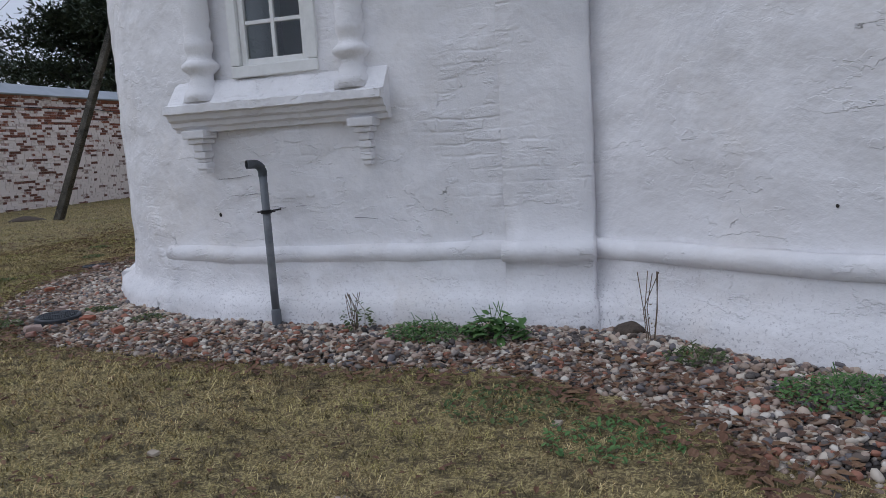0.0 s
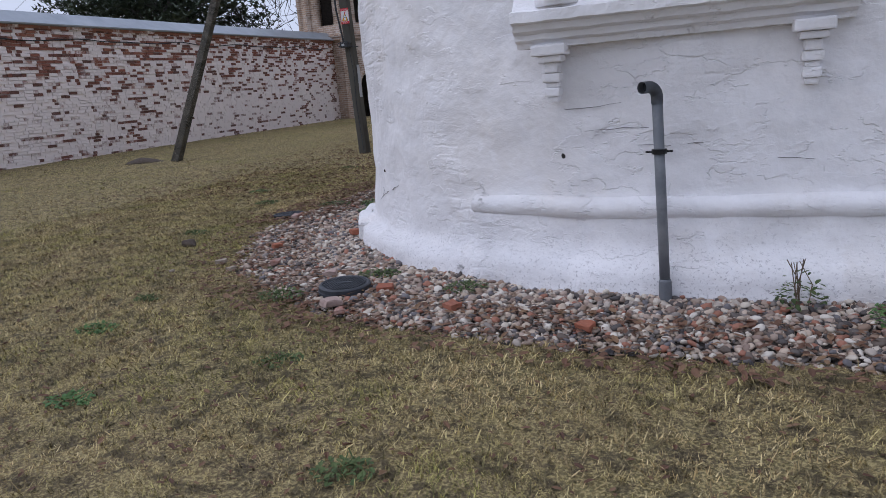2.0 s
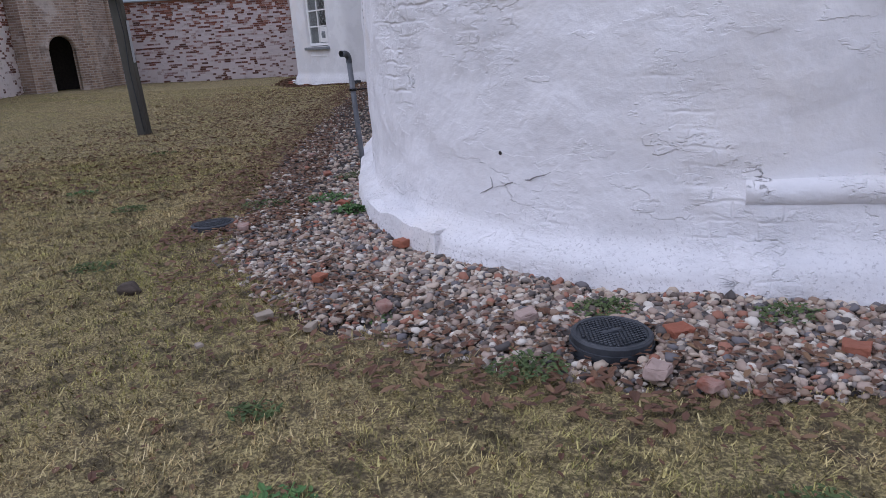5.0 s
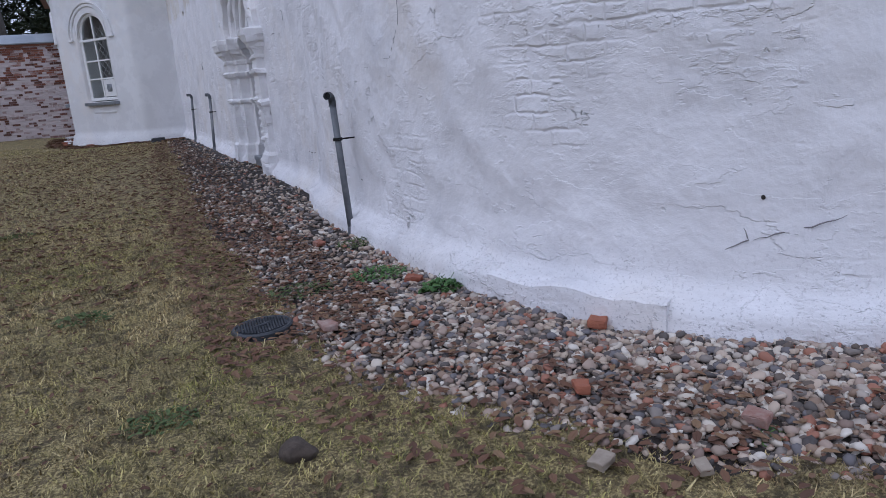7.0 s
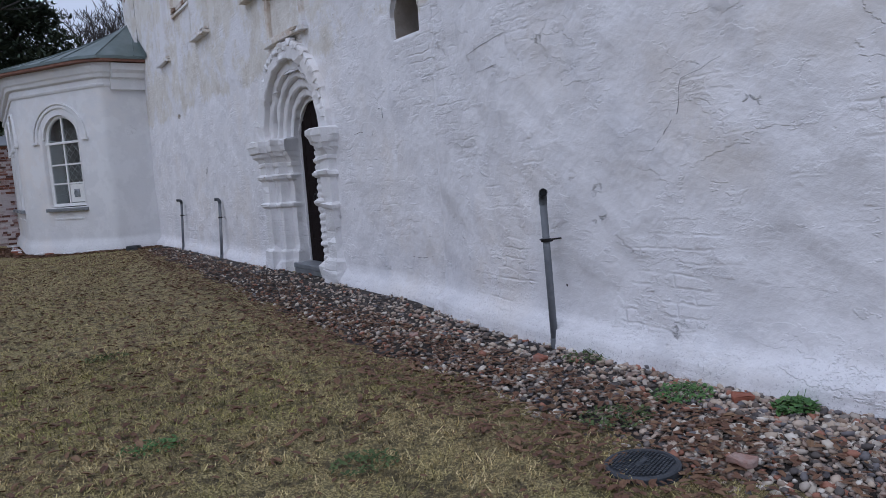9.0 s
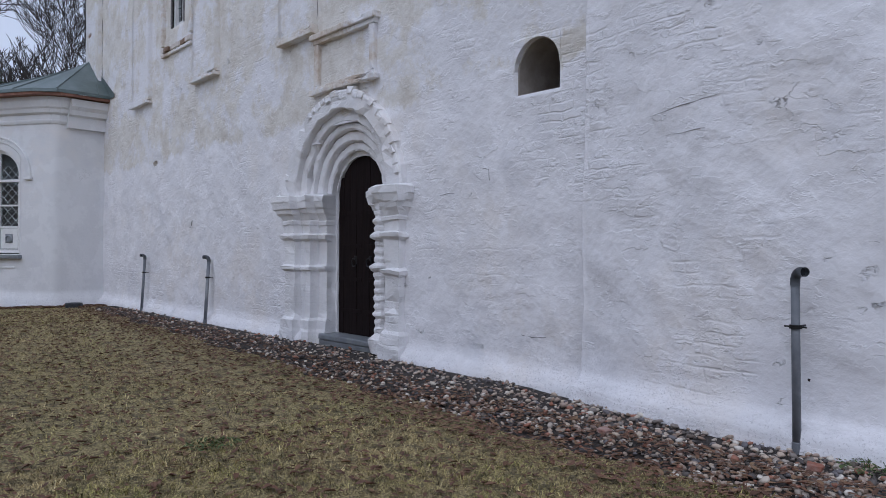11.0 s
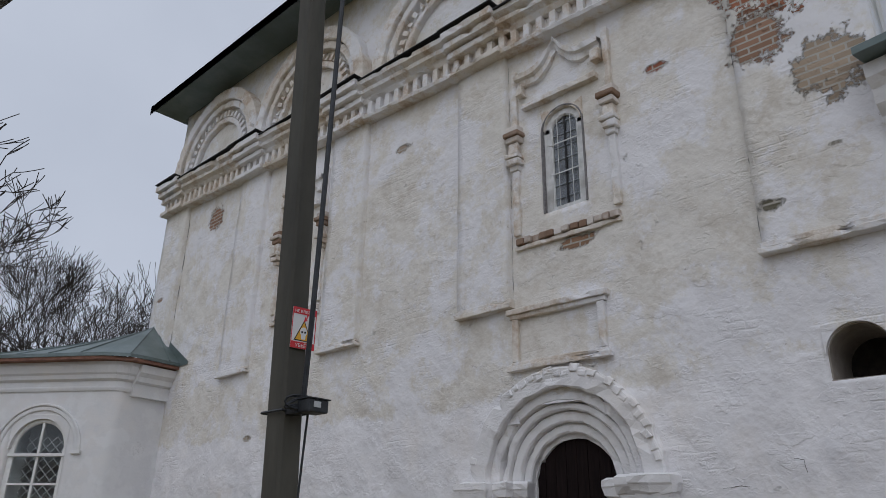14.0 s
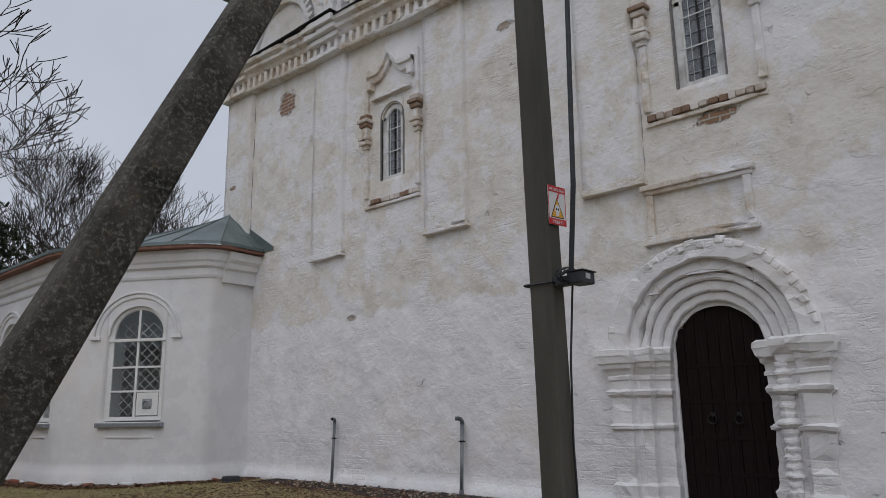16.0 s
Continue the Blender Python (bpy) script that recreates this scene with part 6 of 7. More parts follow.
# camera box with wires
mbox = Matrix(((side.x, yawd.x, 0, 0), (side.y, yawd.y, 0, 0), (0, 0, 1, 0), (0, 0, 0, 1)))
cb = thing("camera_box", P(2.4, 0.06, 0.26), "small black camera box strapped to the concrete pole", "camera")
mb = Matrix.Translation(P(2.4, -0.015, 0.27)) @ mbox
housing = box_part("housing", (-0.04, -0.05, -0.045), (0.13, 0.09, 0.045), M_BLACKP, cb, "", 0.012, mb)
box_part("label_plate", (0.0, 0.09, -0.012), (0.06, 0.094, 0.03), M_LABEL, housing, "", 0.001, mb)
box_part("hood", (-0.05, -0.06, 0.045), (0.14, 0.1, 0.055), M_BLACKP, cb, "", 0.004, mb)
box_part("bracket", (-0.06, -0.16, -0.05), (0.02, -0.04, 0.02), M_BLACKP, cb, "", 0.008, mb)
for k in range(4):
    bm = bmesh.new()
    rr = random.Random(k)
    pts = [mb @ Vector((-0.03 + 0.08 * math.cos(a) * (1 + 0.2 * k), -0.09 + 0.02 * k, 0.03 + 0.05 * math.sin(a + k))) for a in (2 * math.pi * i / 14 for i in range(15))]
    add_tube(bm, pts, 0.007, 5)
    part("wire", bm, M_BLACKP, cb)

# warning sign
sg = thing("warning_sign", P(2.85, 0.02, 0.13), "red and white high-voltage warning sign on the pole", "sign")
sg_n = Vector((-0.12, -1.0, 0)).normalized()
sg_t = Vector((-sg_n.y, sg_n.x, 0))
ms = Matrix(((sg_t.x, sg_n.x, 0, 0), (sg_t.y, sg_n.y, 0, 0), (0, 0, 1, 0), (0, 0, 0, 1)))
ms = Matrix.Translation(PB.lerp(PT, 3.19 / 9.8) + side * 0.03 + yawd * 0.125) @ ms
box_part("plate", (-0.1, -0.003, -0.155), (0.1, 0.001, 0.155), M_SIGNW, sg, "", 0.001, ms)
box_part("red_band", (-0.1, 0.0012, 0.105), (0.1, 0.003, 0.155), M_RED, sg, "", 0.0, ms)
box_part("red_band", (-0.1, 0.0012, -0.155), (0.1, 0.003, -0.105), M_RED, sg, "", 0.0, ms)
for lo, hi in (((-0.1, 0.0012, -0.105), (-0.094, 0.0028, 0.105)), ((0.094, 0.0012, -0.105), (0.1, 0.0028, 0.105))):
    box_part("red_edge", lo, hi, M_RED, sg, "", 0.0, ms)


def prism(name, poly, d0, d1, material, parent, m):
    bm = bmesh.new()
    poly = [(1.35 * x, 1.35 * z - 0.003) for x, z in poly]
    a = [bm.verts.new(m @ Vector((x, d0, z))) for x, z in poly]
    b = [bm.verts.new(m @ Vector((x, d1, z))) for x, z in poly]
    bm.faces.new(a[::-1])
    bm.faces.new(b)
    k = len(poly)
    for i in range(k):
        bm.faces.new((a[i], a[(i + 1) % k], b[(i + 1) % k], b[i]))
    return part(name, bm, material, parent)


prism("triangle_border", [(-0.056, -0.07), (0.056, -0.07), (0, 0.05)], 0.0012, 0.0026, M_BLK, sg, ms)
prism("triangle", [(-0.048, -0.065), (0.048, -0.065), (0, 0.038)], 0.0027, 0.0036, M_YEL, sg, ms)
prism("skull", [(0.022 * math.cos(a), -0.018 + 0.026 * math.sin(a)) for a in (2 * math.pi * i / 14 for i in range(14))], 0.0037, 0.0046, M_SIGNW, sg, ms)
prism("skull_jaw", [(-0.012, -0.06), (0.012, -0.06), (0.014, -0.036), (-0.014, -0.036)], 0.0037, 0.0045, M_SIGNW, sg, ms)
for ex in (-0.009, 0.009):
    prism("eye", [(ex + 0.006 * math.cos(a), -0.02 + 0.007 * math.sin(a)) for a in (2 * math.pi * i / 10 for i in range(10))], 0.0047, 0.0054, M_BLK, sg, ms)
prism("bolt", [(-0.006, 0.035), (0.004, 0.07), (0.016, 0.06), (0.012, 0.08), (0.028, 0.088), (0.012, 0.05), (0.022, 0.052)], 0.0037, 0.0046, M_RED, sg, ms)
for txt, z in (("НЕ ВЛЕЗАЙ", 0.116), ("УБЬЁТ!", -0.144)):
    cu = bpy.data.curves.new("words", "FONT")
    cu.body, cu.size, cu.align_x, cu.extrude = txt, 0.03 if z > 0 else 0.036, "CENTER", 0.0006
    tmp = bpy.data.objects.new("words", cu)
    scene.collection.objects.link(tmp)
    me = bpy.data.meshes.new_from_object(tmp.evaluated_get(bpy.context.evaluated_depsgraph_get()))
    bpy.data.objects.remove(tmp)
    me.materials.clear()
    me.materials.append(M_SIGNW)
    fx = -1 if ms.to_3x3().determinant() < 0 else 1
    rotm = Matrix(((1, 0, 0, 0), (0, 0, 1, 0.0042), (0, 1, 0, z), (0, 0, 0, 1)))
    me.transform(ms @ rotm)
    o = new("words", me)
    o.parent = sg
    o.matrix_parent_inverse = sg.matrix_basis.inverted()
# pale paper notice on the pole's far face
nb = thing("paper_notice", P(1.6, 0.13, 0.0), "strip of weathered paper notices on the pole", "notice")
mn = Matrix.Translation(PB.lerp(PT, 1.75 / 9.8) + side * 0.096) @ Matrix(((0, 1, 0, 0), (1, 0, 0, 0), (0, 0, 1, 0), (0, 0, 0, 1)))
box_part("paper", (-0.06, 0.0, -0.5), (0.06, 0.004, 0.45), M_LABEL, nb, "", 0.001, mn)


# ---------------- vent pipes along the wall ----------------
def vent_pipe(base, top, out, elbow_dir, label, r=0.042):
    base, top = Vector(base), Vector(top)
    v = thing("vent_pipe", base, label, "pipe", "vent pipes along the church wall")
    d = Vector((*elbow_dir, 0)).normalized()
    o = Vector((*out, 0)).normalized()
    bm = bmesh.new()
    add_tube(bm, [base + Vector((0, 0, 0.02)), base.lerp(top, 0.5), top], r, 14)
    part("pipe", bm, M_PIPE, v, "", True)
    bm = bmesh.new()
    pts = [top + Vector((0, 0, -0.03))] + [top + d * (0.06 * (1 - math.cos(a))) + Vector((0, 0, 0.06 * math.sin(a))) for a in (math.pi / 2 * i / 6 for i in range(7))] + [top + d * 0.11 + Vector((0, 0, 0.06))]
    add_tube(bm, pts, r * 1.12, 14, False)
    bmesh.ops.solidify(bm, geom=bm.faces[:], thickness=0.006)
    elbow = part("elbow", bm, M_PIPE, v, "", True)
    # black disc added in the mouth for the shade inside the pipe
    bm = bmesh.new()
    e = pts[-1]
    add_tube(bm, [e - d * 0.04, e - d * 0.035], r * 0.95, 14)
    part("bore_shade_disc", bm, M_BLACKP, elbow)
    c = base.lerp(top, 0.74)
    bm = bmesh.new()
    lathe(bm, [(r + 0.001, -0.014), (r + 0.012, -0.012), (r + 0.012, 0.012), (r + 0.001, 0.014)], 16, c)
    clamp = part("clamp", bm, M_IRON, v)
    bm = bmesh.new()
    add_tube(bm, [c, c - o * 0.2], 0.007, 6)
    tt = Vector((-o.y, o.x, 0))
    add_tube(bm, [c - tt * 0.07, c + tt * 0.07], 0.006, 6)
    part("clamp_rod", bm, M_IRON, clamp)
    bm = bmesh.new()
    lathe(bm, [(r * 1.2, -0.06), (r * 1.25, 0.0), (r * 1.2, 0.05), (r * 1.02, 0.06)], 16, base + Vector((0, 0, 0.04)))
    part("socket", bm, M_PIPE, v)
    return v


vent_pipe((2.55, 2.37, gz(2.5, 2.4) + 0.06), (2.52, 2.42, 1.27), (0, -1), (-0.62, -0.78), "grey plastic vent pipe with open elbow, scuffed white", 0.028)
vent_pipe((-0.54, 7.15, gz(-0.5, 7.1)), (-0.58, 7.15, 1.27), (-1, 0), (-0.6, -0.8), "grey plastic vent pipe with open elbow by the rough wall", 0.027)
vent_pipe((-0.24, 17.15, gz(-0.2, 17)), (-0.17, 17.17, 1.25), (-1, 0), (-0.5, 0.86), "grey plastic vent pipe with open elbow near the door", 0.029)
vent_pipe((-0.24, 20.32, gz(-0.2, 20)), (-0.17, 20.34, 1.25), (-1, 0), (-0.9, -0.4), "thin grey plastic vent pipe with open elbow", 0.027)


# ---------------- drain covers ----------------
def drain_cover(x, y, z, r, rings, label, tilt=0.0):
    m = pose(x, y, z, tilt, tilt * 0.5, 20)
    c = thing("drain_cover", m, label, "manhole cover", "drain covers by the wall")
    bm = bmesh.new()
    lathe(bm, [(r * 0.98, -0.12), (r * 1.02, -0.1)] + [q for k in range(rings) for q in ((r * 1.06, -0.085 + 0.045 * k), (r * 1.06, -0.055 + 0.045 * k), (r * 0.99, -0.052 + 0.045 * k), (r * 0.99, -0.042 + 0.045 * k))], 36)
    bmesh.ops.transform(bm, matrix=m, verts=bm.verts)
    part("ring", bm, M_LID, c)
    zt = -0.04 + 0.045 * (rings - 1)
    bm = bmesh.new()
    lathe(bm, [(r * 0.96, zt - 0.03), (r * 1.03, zt - 0.02), (r * 1.03, zt + 0.012), (r * 0.98, zt + 0.02), (r * 0.9, zt + 0.02), (r * 0.88, zt + 0.013), (r * 0.3, zt + 0.016), (0.001, zt + 0.016)], 36)
    for i in range(-9, 10):
        for j in range(-9, 10):
            a, b = i * r / 9.5 + (0.5 * r / 9.5 if j % 2 else 0), j * r / 9.5
            d = math.hypot(a, b)
            if 0.16 * r < d < 0.84 * r:
                add_box(bm, (a - 0.32 * r / 9.5, b - 0.32 * r / 9.5, zt + 0.012), (a + 0.32 * r / 9.5, b + 0.32 * r / 9.5, zt + 0.022))
    bmesh.ops.transform(bm, matrix=m, verts=bm.verts)
    lid = part("lid", bm, M_LID, c, "studded black lid")
    bm = bmesh.new()
    add_box(bm, (-0.05, -0.012, zt + 0.014), (0.05, 0.012, zt + 0.027), 0.005, m)
    part("grip", bm, M_LID, lid)
    return c


drain_cover(0.54, 2.42, gz(0.5, 2.4) + 0.02, 0.165, 3, "raised black polymer drain cover on stacked rings in the gravel", 2)
drain_cover(-1.69, 5.27, gz(-1.7, 5.3) + 0.06, 0.165, 1, "low black polymer drain cover at the lawn edge", -2)
drain_cover(-0.95, 22.55, gz(-0.9, 22.5) + 0.08, 0.17, 2, "black polymer drain cover near the annex", 0)


# ---------------- gravel strip ----------------
OUT_PTS = [(9.0, 0.0), (7.0, -0.3), (5.75, 0.4), (5.46, 0.77), (5.0, 1.25), (4.4, 1.52), (3.4, 1.56), (2.17, 1.66), (1.0, 1.88), (0.3, 2.2), (-0.3, 2.58), (-0.92, 3.25), (-1.45, 4.2), (-1.62, 5.3), (-1.57, 7.5), (-1.47, 10.4), (-1.2, 15.3), (-1.0, 18.4), (-0.8, 22.3)]
out_at, out_len = smooth_path(OUT_PTS, 0.1)
IN_PTS = [(9.0, 1.5), (7.6, 1.3), (6.24, 1.6), (5.3, 2.1), (4.85, 2.4), (4.2, 2.4), (2.9, 2.36), (2.0, 2.42), (1.3, 2.64), (0.65, 3.0), (0.13, 3.5), (-0.2, 4.1), (-0.42, 4.8), (-0.52, 5.6), (-0.55, 7.0), (-0.5, 9.0), (-0.25, 11.5), (-0.24, 15.0), (-0.24, 22.6)]
in_at, in_len = smooth_path(IN_PTS, 0.1)


def strip_point(u, v):
    """u along the strip (0 to 1 at matching stretches), v from wall to lawn."""
    k = u * (len(IN_PTS) - 1)
    a = in_at(s_in[min(int(k), len(s_in) - 2)] + (k - int(k)) * (s_in[min(int(k) + 1, len(s_in) - 1)] - s_in[min(int(k), len(s_in) - 2)]))[0]
    b = out_at(s_out[min(int(k), len(s_out) - 2)] + (k - int(k)) * (s_out[min(int(k) + 1, len(s_out) - 1)] - s_out[min(int(k), len(s_out) - 2)]))[0]
    return a.lerp(b, v)


s_in = [s_of(in_at, in_len, *p) for p in IN_PTS]
s_out = [s_of(out_at, out_len, *p) for p in OUT_PTS]


def ico(sub):
    bm = bmesh.new()
    bmesh.ops.create_icosphere(bm, subdivisions=sub, radius=1.0)
    vs = np.array([v.co[:] for v in bm.verts])
    fs = np.array([[v.index for v in f.verts] for f in bm.faces])
    bm.free()
    return vs, fs


gravel = thing("gravel_strip", (-1.0, 6.0, 0.12), "strip of mixed rounded pebbles along the church wall", "gravel", kind="structure")
NU, NV = 240, 10
vs, fs = [], []
for i in range(NU + 1):
    for j in range(NV + 1):
        p = strip_point(i / NU, -0.15 + 1.15 * j / NV)
        wob = 0.06 * noise.noise((p.x * 2.5, p.y * 2.5, 1)) if j == NV else 0
        h = 0.035 * sm((1.0 - j / NV) * 3) + 0.02 * noise.noise((p.x * 2, p.y * 2, 2))
        vs.append((p.x + wob, p.y + wob, gz(p.x, p.y) - 0.008 + h))
fs = [(i * (NV + 1) + j, (i + 1) * (NV + 1) + j, (i + 1) * (NV + 1) + j + 1, i * (NV + 1) + j + 1) for i in range(NU) for j in range(NV)]
solid("soil", vs, fs, M_SOIL_SHADE, gravel, "", True)


def strip_height(p, v):
    return gz(p.x, p.y) - 0.008 + 0.035 * sm((1.0 - v) * 3) + 0.02 * noise.noise((p.x * 2, p.y * 2, 2))


IV, IF = ico(2)
IV1, IF1 = ico(1)
rs = np.random.RandomState(3)
shapes = []
for k in range(14):
    ph = rs.uniform(0, 6, 3)
    d = 1 + 0.16 * np.sin(2.1 * IV[:, :1] * 1.7 + ph[0]) + 0.14 * np.sin(2.3 * IV[:, 1:2] + ph[1]) + 0.12 * np.sin(3.1 * IV[:, 2:3] + ph[2])
    # flatten a few sides so that the stones look broken rather than round
    q = IV * d
    for c in range(3):
        nrm = rs.normal(size=3)
        nrm /= np.linalg.norm(nrm)
        h = q @ nrm
        lim = rs.uniform(0.6, 0.85)
        q = q - np.clip(h - lim, 0, None)[:, None] * nrm * 0.9
    shapes.append(q * np.array([1.0, rs.uniform(0.62, 0.9), rs.uniform(0.42, 0.62)]))


def rot_m(r):
    a, b, c = r.uniform(0, 6.28), r.normal(0, 0.3), r.normal(0, 0.3)
    return np.array(Euler((b, c, a)).to_matrix())


FLAT = [(1 + 0.16 * rs.normal(size=(len(IV1), 1))) * np.array([1.0, rs.uniform(0.62, 0.9), rs.uniform(0.42, 0.62)]) for k in range(14)]
ALLV, ALLF, cnt = [], [], 0
single = []
U_SPLIT = 12.2 / 18
for n in range(44000):
    u = rs.uniform(0.06, 0.99)
    # the far stretch lies well away from the path: thinner there
    if u > U_SPLIT + 0.1 and rs.uniform() < 0.45 + 0.35 * sm((u - 0.78) / 0.15):
        continue
    v = rs.uniform(-0.12, 1.0)
    if v > 0.86 and rs.uniform() < (v - 0.86) * 5:
        continue
    p = strip_point(u, v + 0.05 * noise.noise((u * 90, 3, 1)))
    if math.hypot(p.x - 0.54, p.y - 2.42) < 0.19 or math.hypot(p.x + 1.69, p.y - 5.27) < 0.18:
        continue
    sz = 0.012 + 0.029 * rs.beta(1.3, 3.2)
    if u > U_SPLIT + 0.1:
        sz *= 1.12
    z = strip_height(p, v) + sz * rs.uniform(-0.3, 0.8)
    k = n % 14
    if len(single) < 300 and 0.62 < u < 0.68 and v > 0.45:
        single.append((k, sz, p, z, rot_m(rs)))
        continue
    far = u > U_SPLIT - 0.02 or rs.uniform() < 0.5
    q = ((IV1 * FLAT[k] if far else shapes[k]) * sz) @ rot_m(rs).T + np.array([p.x, p.y, z])
    ALLV.append(q)
    ALLF.append((IF1 if far else IF) + cnt)
    cnt += len(q)
me = bpy.data.meshes.new("pebbles")
V = np.concatenate(ALLV)
Fc = np.concatenate(ALLF)
me.vertices.add(len(V))
me.vertices.foreach_set("co", V.ravel())
me.loops.add(Fc.size)
me.loops.foreach_set("vertex_index", Fc.ravel())
me.polygons.add(len(Fc))
me.polygons.foreach_set("loop_start", np.arange(0, Fc.size, 3))
me.polygons.foreach_set("use_smooth", np.ones(len(Fc), dtype=bool))
me.update()
me.validate()
me.materials.append(M_PEBBLE)
ob = new("pebbles", me)
ob.parent = gravel
ob.matrix_parent_inverse = gravel.matrix_basis.inverted()
ob["kind"] = "stuff"
stone_me = []
for k in range(14):
    m_ = bpy.data.meshes.new("pebble")
    m_.from_pydata(shapes[k].tolist(), [], IF.tolist())
    m_.polygons.foreach_set("use_smooth", [True] * len(m_.polygons))
    m_.materials.append(M_PEBBLE)
    stone_me.append(m_)
for k, sz, p, z, r in single:
    o = new("pebble", stone_me[k])
    o.parent = gravel
    o.matrix_parent_inverse = gravel.matrix_basis.inverted()
    o.matrix_basis = Matrix.Translation((p.x, p.y, z)) @ Matrix(r.tolist()).to_4x4() @ Matrix.Scale(sz, 4)


def lump_thing(name, x, y, size, material, label, category, seed, boxy=False, dz=0.0, group=""):
    """A broken brick or lump of earth lying on the ground."""
    bm = bmesh.new()
    if boxy:
        add_box(bm, (-size[0], -size[1], -size[2] * 0.6), (size[0], size[1], size[2]), min(size) * 0.35)
        bmesh.ops.subdivide_edges(bm, edges=bm.edges[:], cuts=1)
    else:
        bmesh.ops.create_icosphere(bm, subdivisions=3, radius=1.0)
        for v in bm.verts:
            v.co = Vector((v.co.x * size[0], v.co.y * size[1], v.co.z * size[2]))
    for v in bm.verts:
        v.co += min(size) * 0.45 * noise.noise_vector(v.co * (0.9 / max(size)) + Vector((seed, 0, 0))) * (1.3 if boxy else 1.0)
    ob = part(name, bm, material, None, "", not boxy)
    ob.matrix_basis = pose(x, y, gz(x, y) + dz, 4 * math.sin(seed), 5 * math.cos(seed * 2), seed * 47)
    return tagged(ob, label, category, group)


for i, (x, y, a) in enumerate(((-0.25, 4.15, 0.06), (-1.4, 4.97, 0.055), (-0.69, 5.46, 0.055), (0.83, 2.42, 0.05), (0.62, 2.1, 0.055), (-0.9, 6.9, 0.045), (1.4, 2.1, 0.05), (0.25, 2.75, 0.05), (-0.75, 3.6, 0.04), (-0.4, 3.05, 0.045), (2.2, 1.85, 0.045), (3.55, 1.9, 0.05), (-1.15, 8.2, 0.05), (0.75, 1.95, 0.04))):
    lump_thing("brick_fragment", x, y, (a, a * 0.75, a * 0.5), M_CHIP, "broken piece of red brick lying in the gravel", "brick", i + 1, True, 0.055, "brick fragments in the gravel")
M_EARTH = simple("dark_earth_lump", (0.06, 0.045, 0.035), (0.11, 0.085, 0.065), 30.0, 0.95, 0.0, 0.7, 0.01)
lump_thing("earth_clod", -1.86, 3.8, (0.075, 0.065, 0.055), M_EARTH, "dark clod of earth on the grass", "clod", 3, False, 0.02)
lump_thing("earth_clod", -9.5, 11.6, (0.45, 0.3, 0.14), M_EARTH, "low mound of bare earth by the brace foot", "earth", 5, False, -0.02)
M_STONE = simple("pale_field_stone", (0.26, 0.21, 0.16), (0.4, 0.34, 0.27), 14.0, 0.85, 0.0, 0.4, 0.006)
for i, (x, y, a) in enumerate(((1.72, 2.0, 0.07), (-1.0, 3.15, 0.065), (-0.75, 2.95, 0.05), (-1.25, 2.85, 0.035), (3.1, 0.35, 0.035), (4.1, 0.1, 0.04), (4.75, 0.9, 0.035), (3.9, -0.25, 0.045))):
    lump_thing("field_stone", x, y, (a * 0.7, a * 0.5, a * 0.28), M_STONE, "pale flat stone lying loose", "stone", i + 11, True, 0.03 if y > 1.6 else 0.0, "loose pale stones")
bark = lump_thing("rotten_stump", 5.0, 2.28, (0.09, 0.08, 0.06), M_EARTH, "rotten brown wood stump in the wall corner", "stump", 4, False, 0.05)


rng_ = random.Random(31)
for i in range(26):
    p_, t_, n_ = an_at(rng_.uniform(1.0, 9.5))
    q_ = p_ + n_ * rng_.uniform(0.17, 0.34)
    a_ = rng_.uniform(0.05, 0.13)
    lump_thing("rubble", q_.x, q_.y, (a_, a_ * 0.6, a_ * 0.4), M_ANNEX if i % 3 else M_CHIP, "broken white plaster lump at the annex foot" if i % 3 else "broken red brick lump at the annex foot", "rubble", i + 40, True, 0.03, "rubble along the annex foot")


# ---------------- grass ----------------
def in_strip(x, y):
    return any((Vector((x, y, 0)) - c).length < r for c, r in SC)


SC = [(strip_point(i / 120, 0.45), 0.5 * (strip_point(i / 120, 0) - strip_point(i / 120, 0.97)).length) for i in range(121)]
SCX = np.array([(c.x, c.y, r) for c, r in SC])
PATHP = np.array([(5.4, -0.6), (3.5, -0.3), (2.0, 0.2), (0.5, 0.6), (-1.0, 1.8), (-2.2, 3.6), (-3.0, 5.2), (-3.8, 7.0), (-4.5, 9.0), (-5.0, 10.5)])


def scatter(n, x0, x1, y0, y1, seed):
    r = np.random.RandomState(seed)
    p = np.stack([r.uniform(x0, x1, n), r.uniform(y0, y1, n)], 1)
    d = np.min(np.hypot(p[:, None, 0] - SCX[None, :, 0], p[:, None, 1] - SCX[None, :, 1]) - SCX[None, :, 2], axis=1)
    k = d > -0.06
    # inside the walls nothing grows
    k &= ~((p[:, 0] > -0.3) & (p[:, 1] > 3.2)) & ~((p[:, 0] > 0.8) & (p[:, 1] > 2.0)) & (p[:, 0] > -12.9)
    return p[k], d[k], r


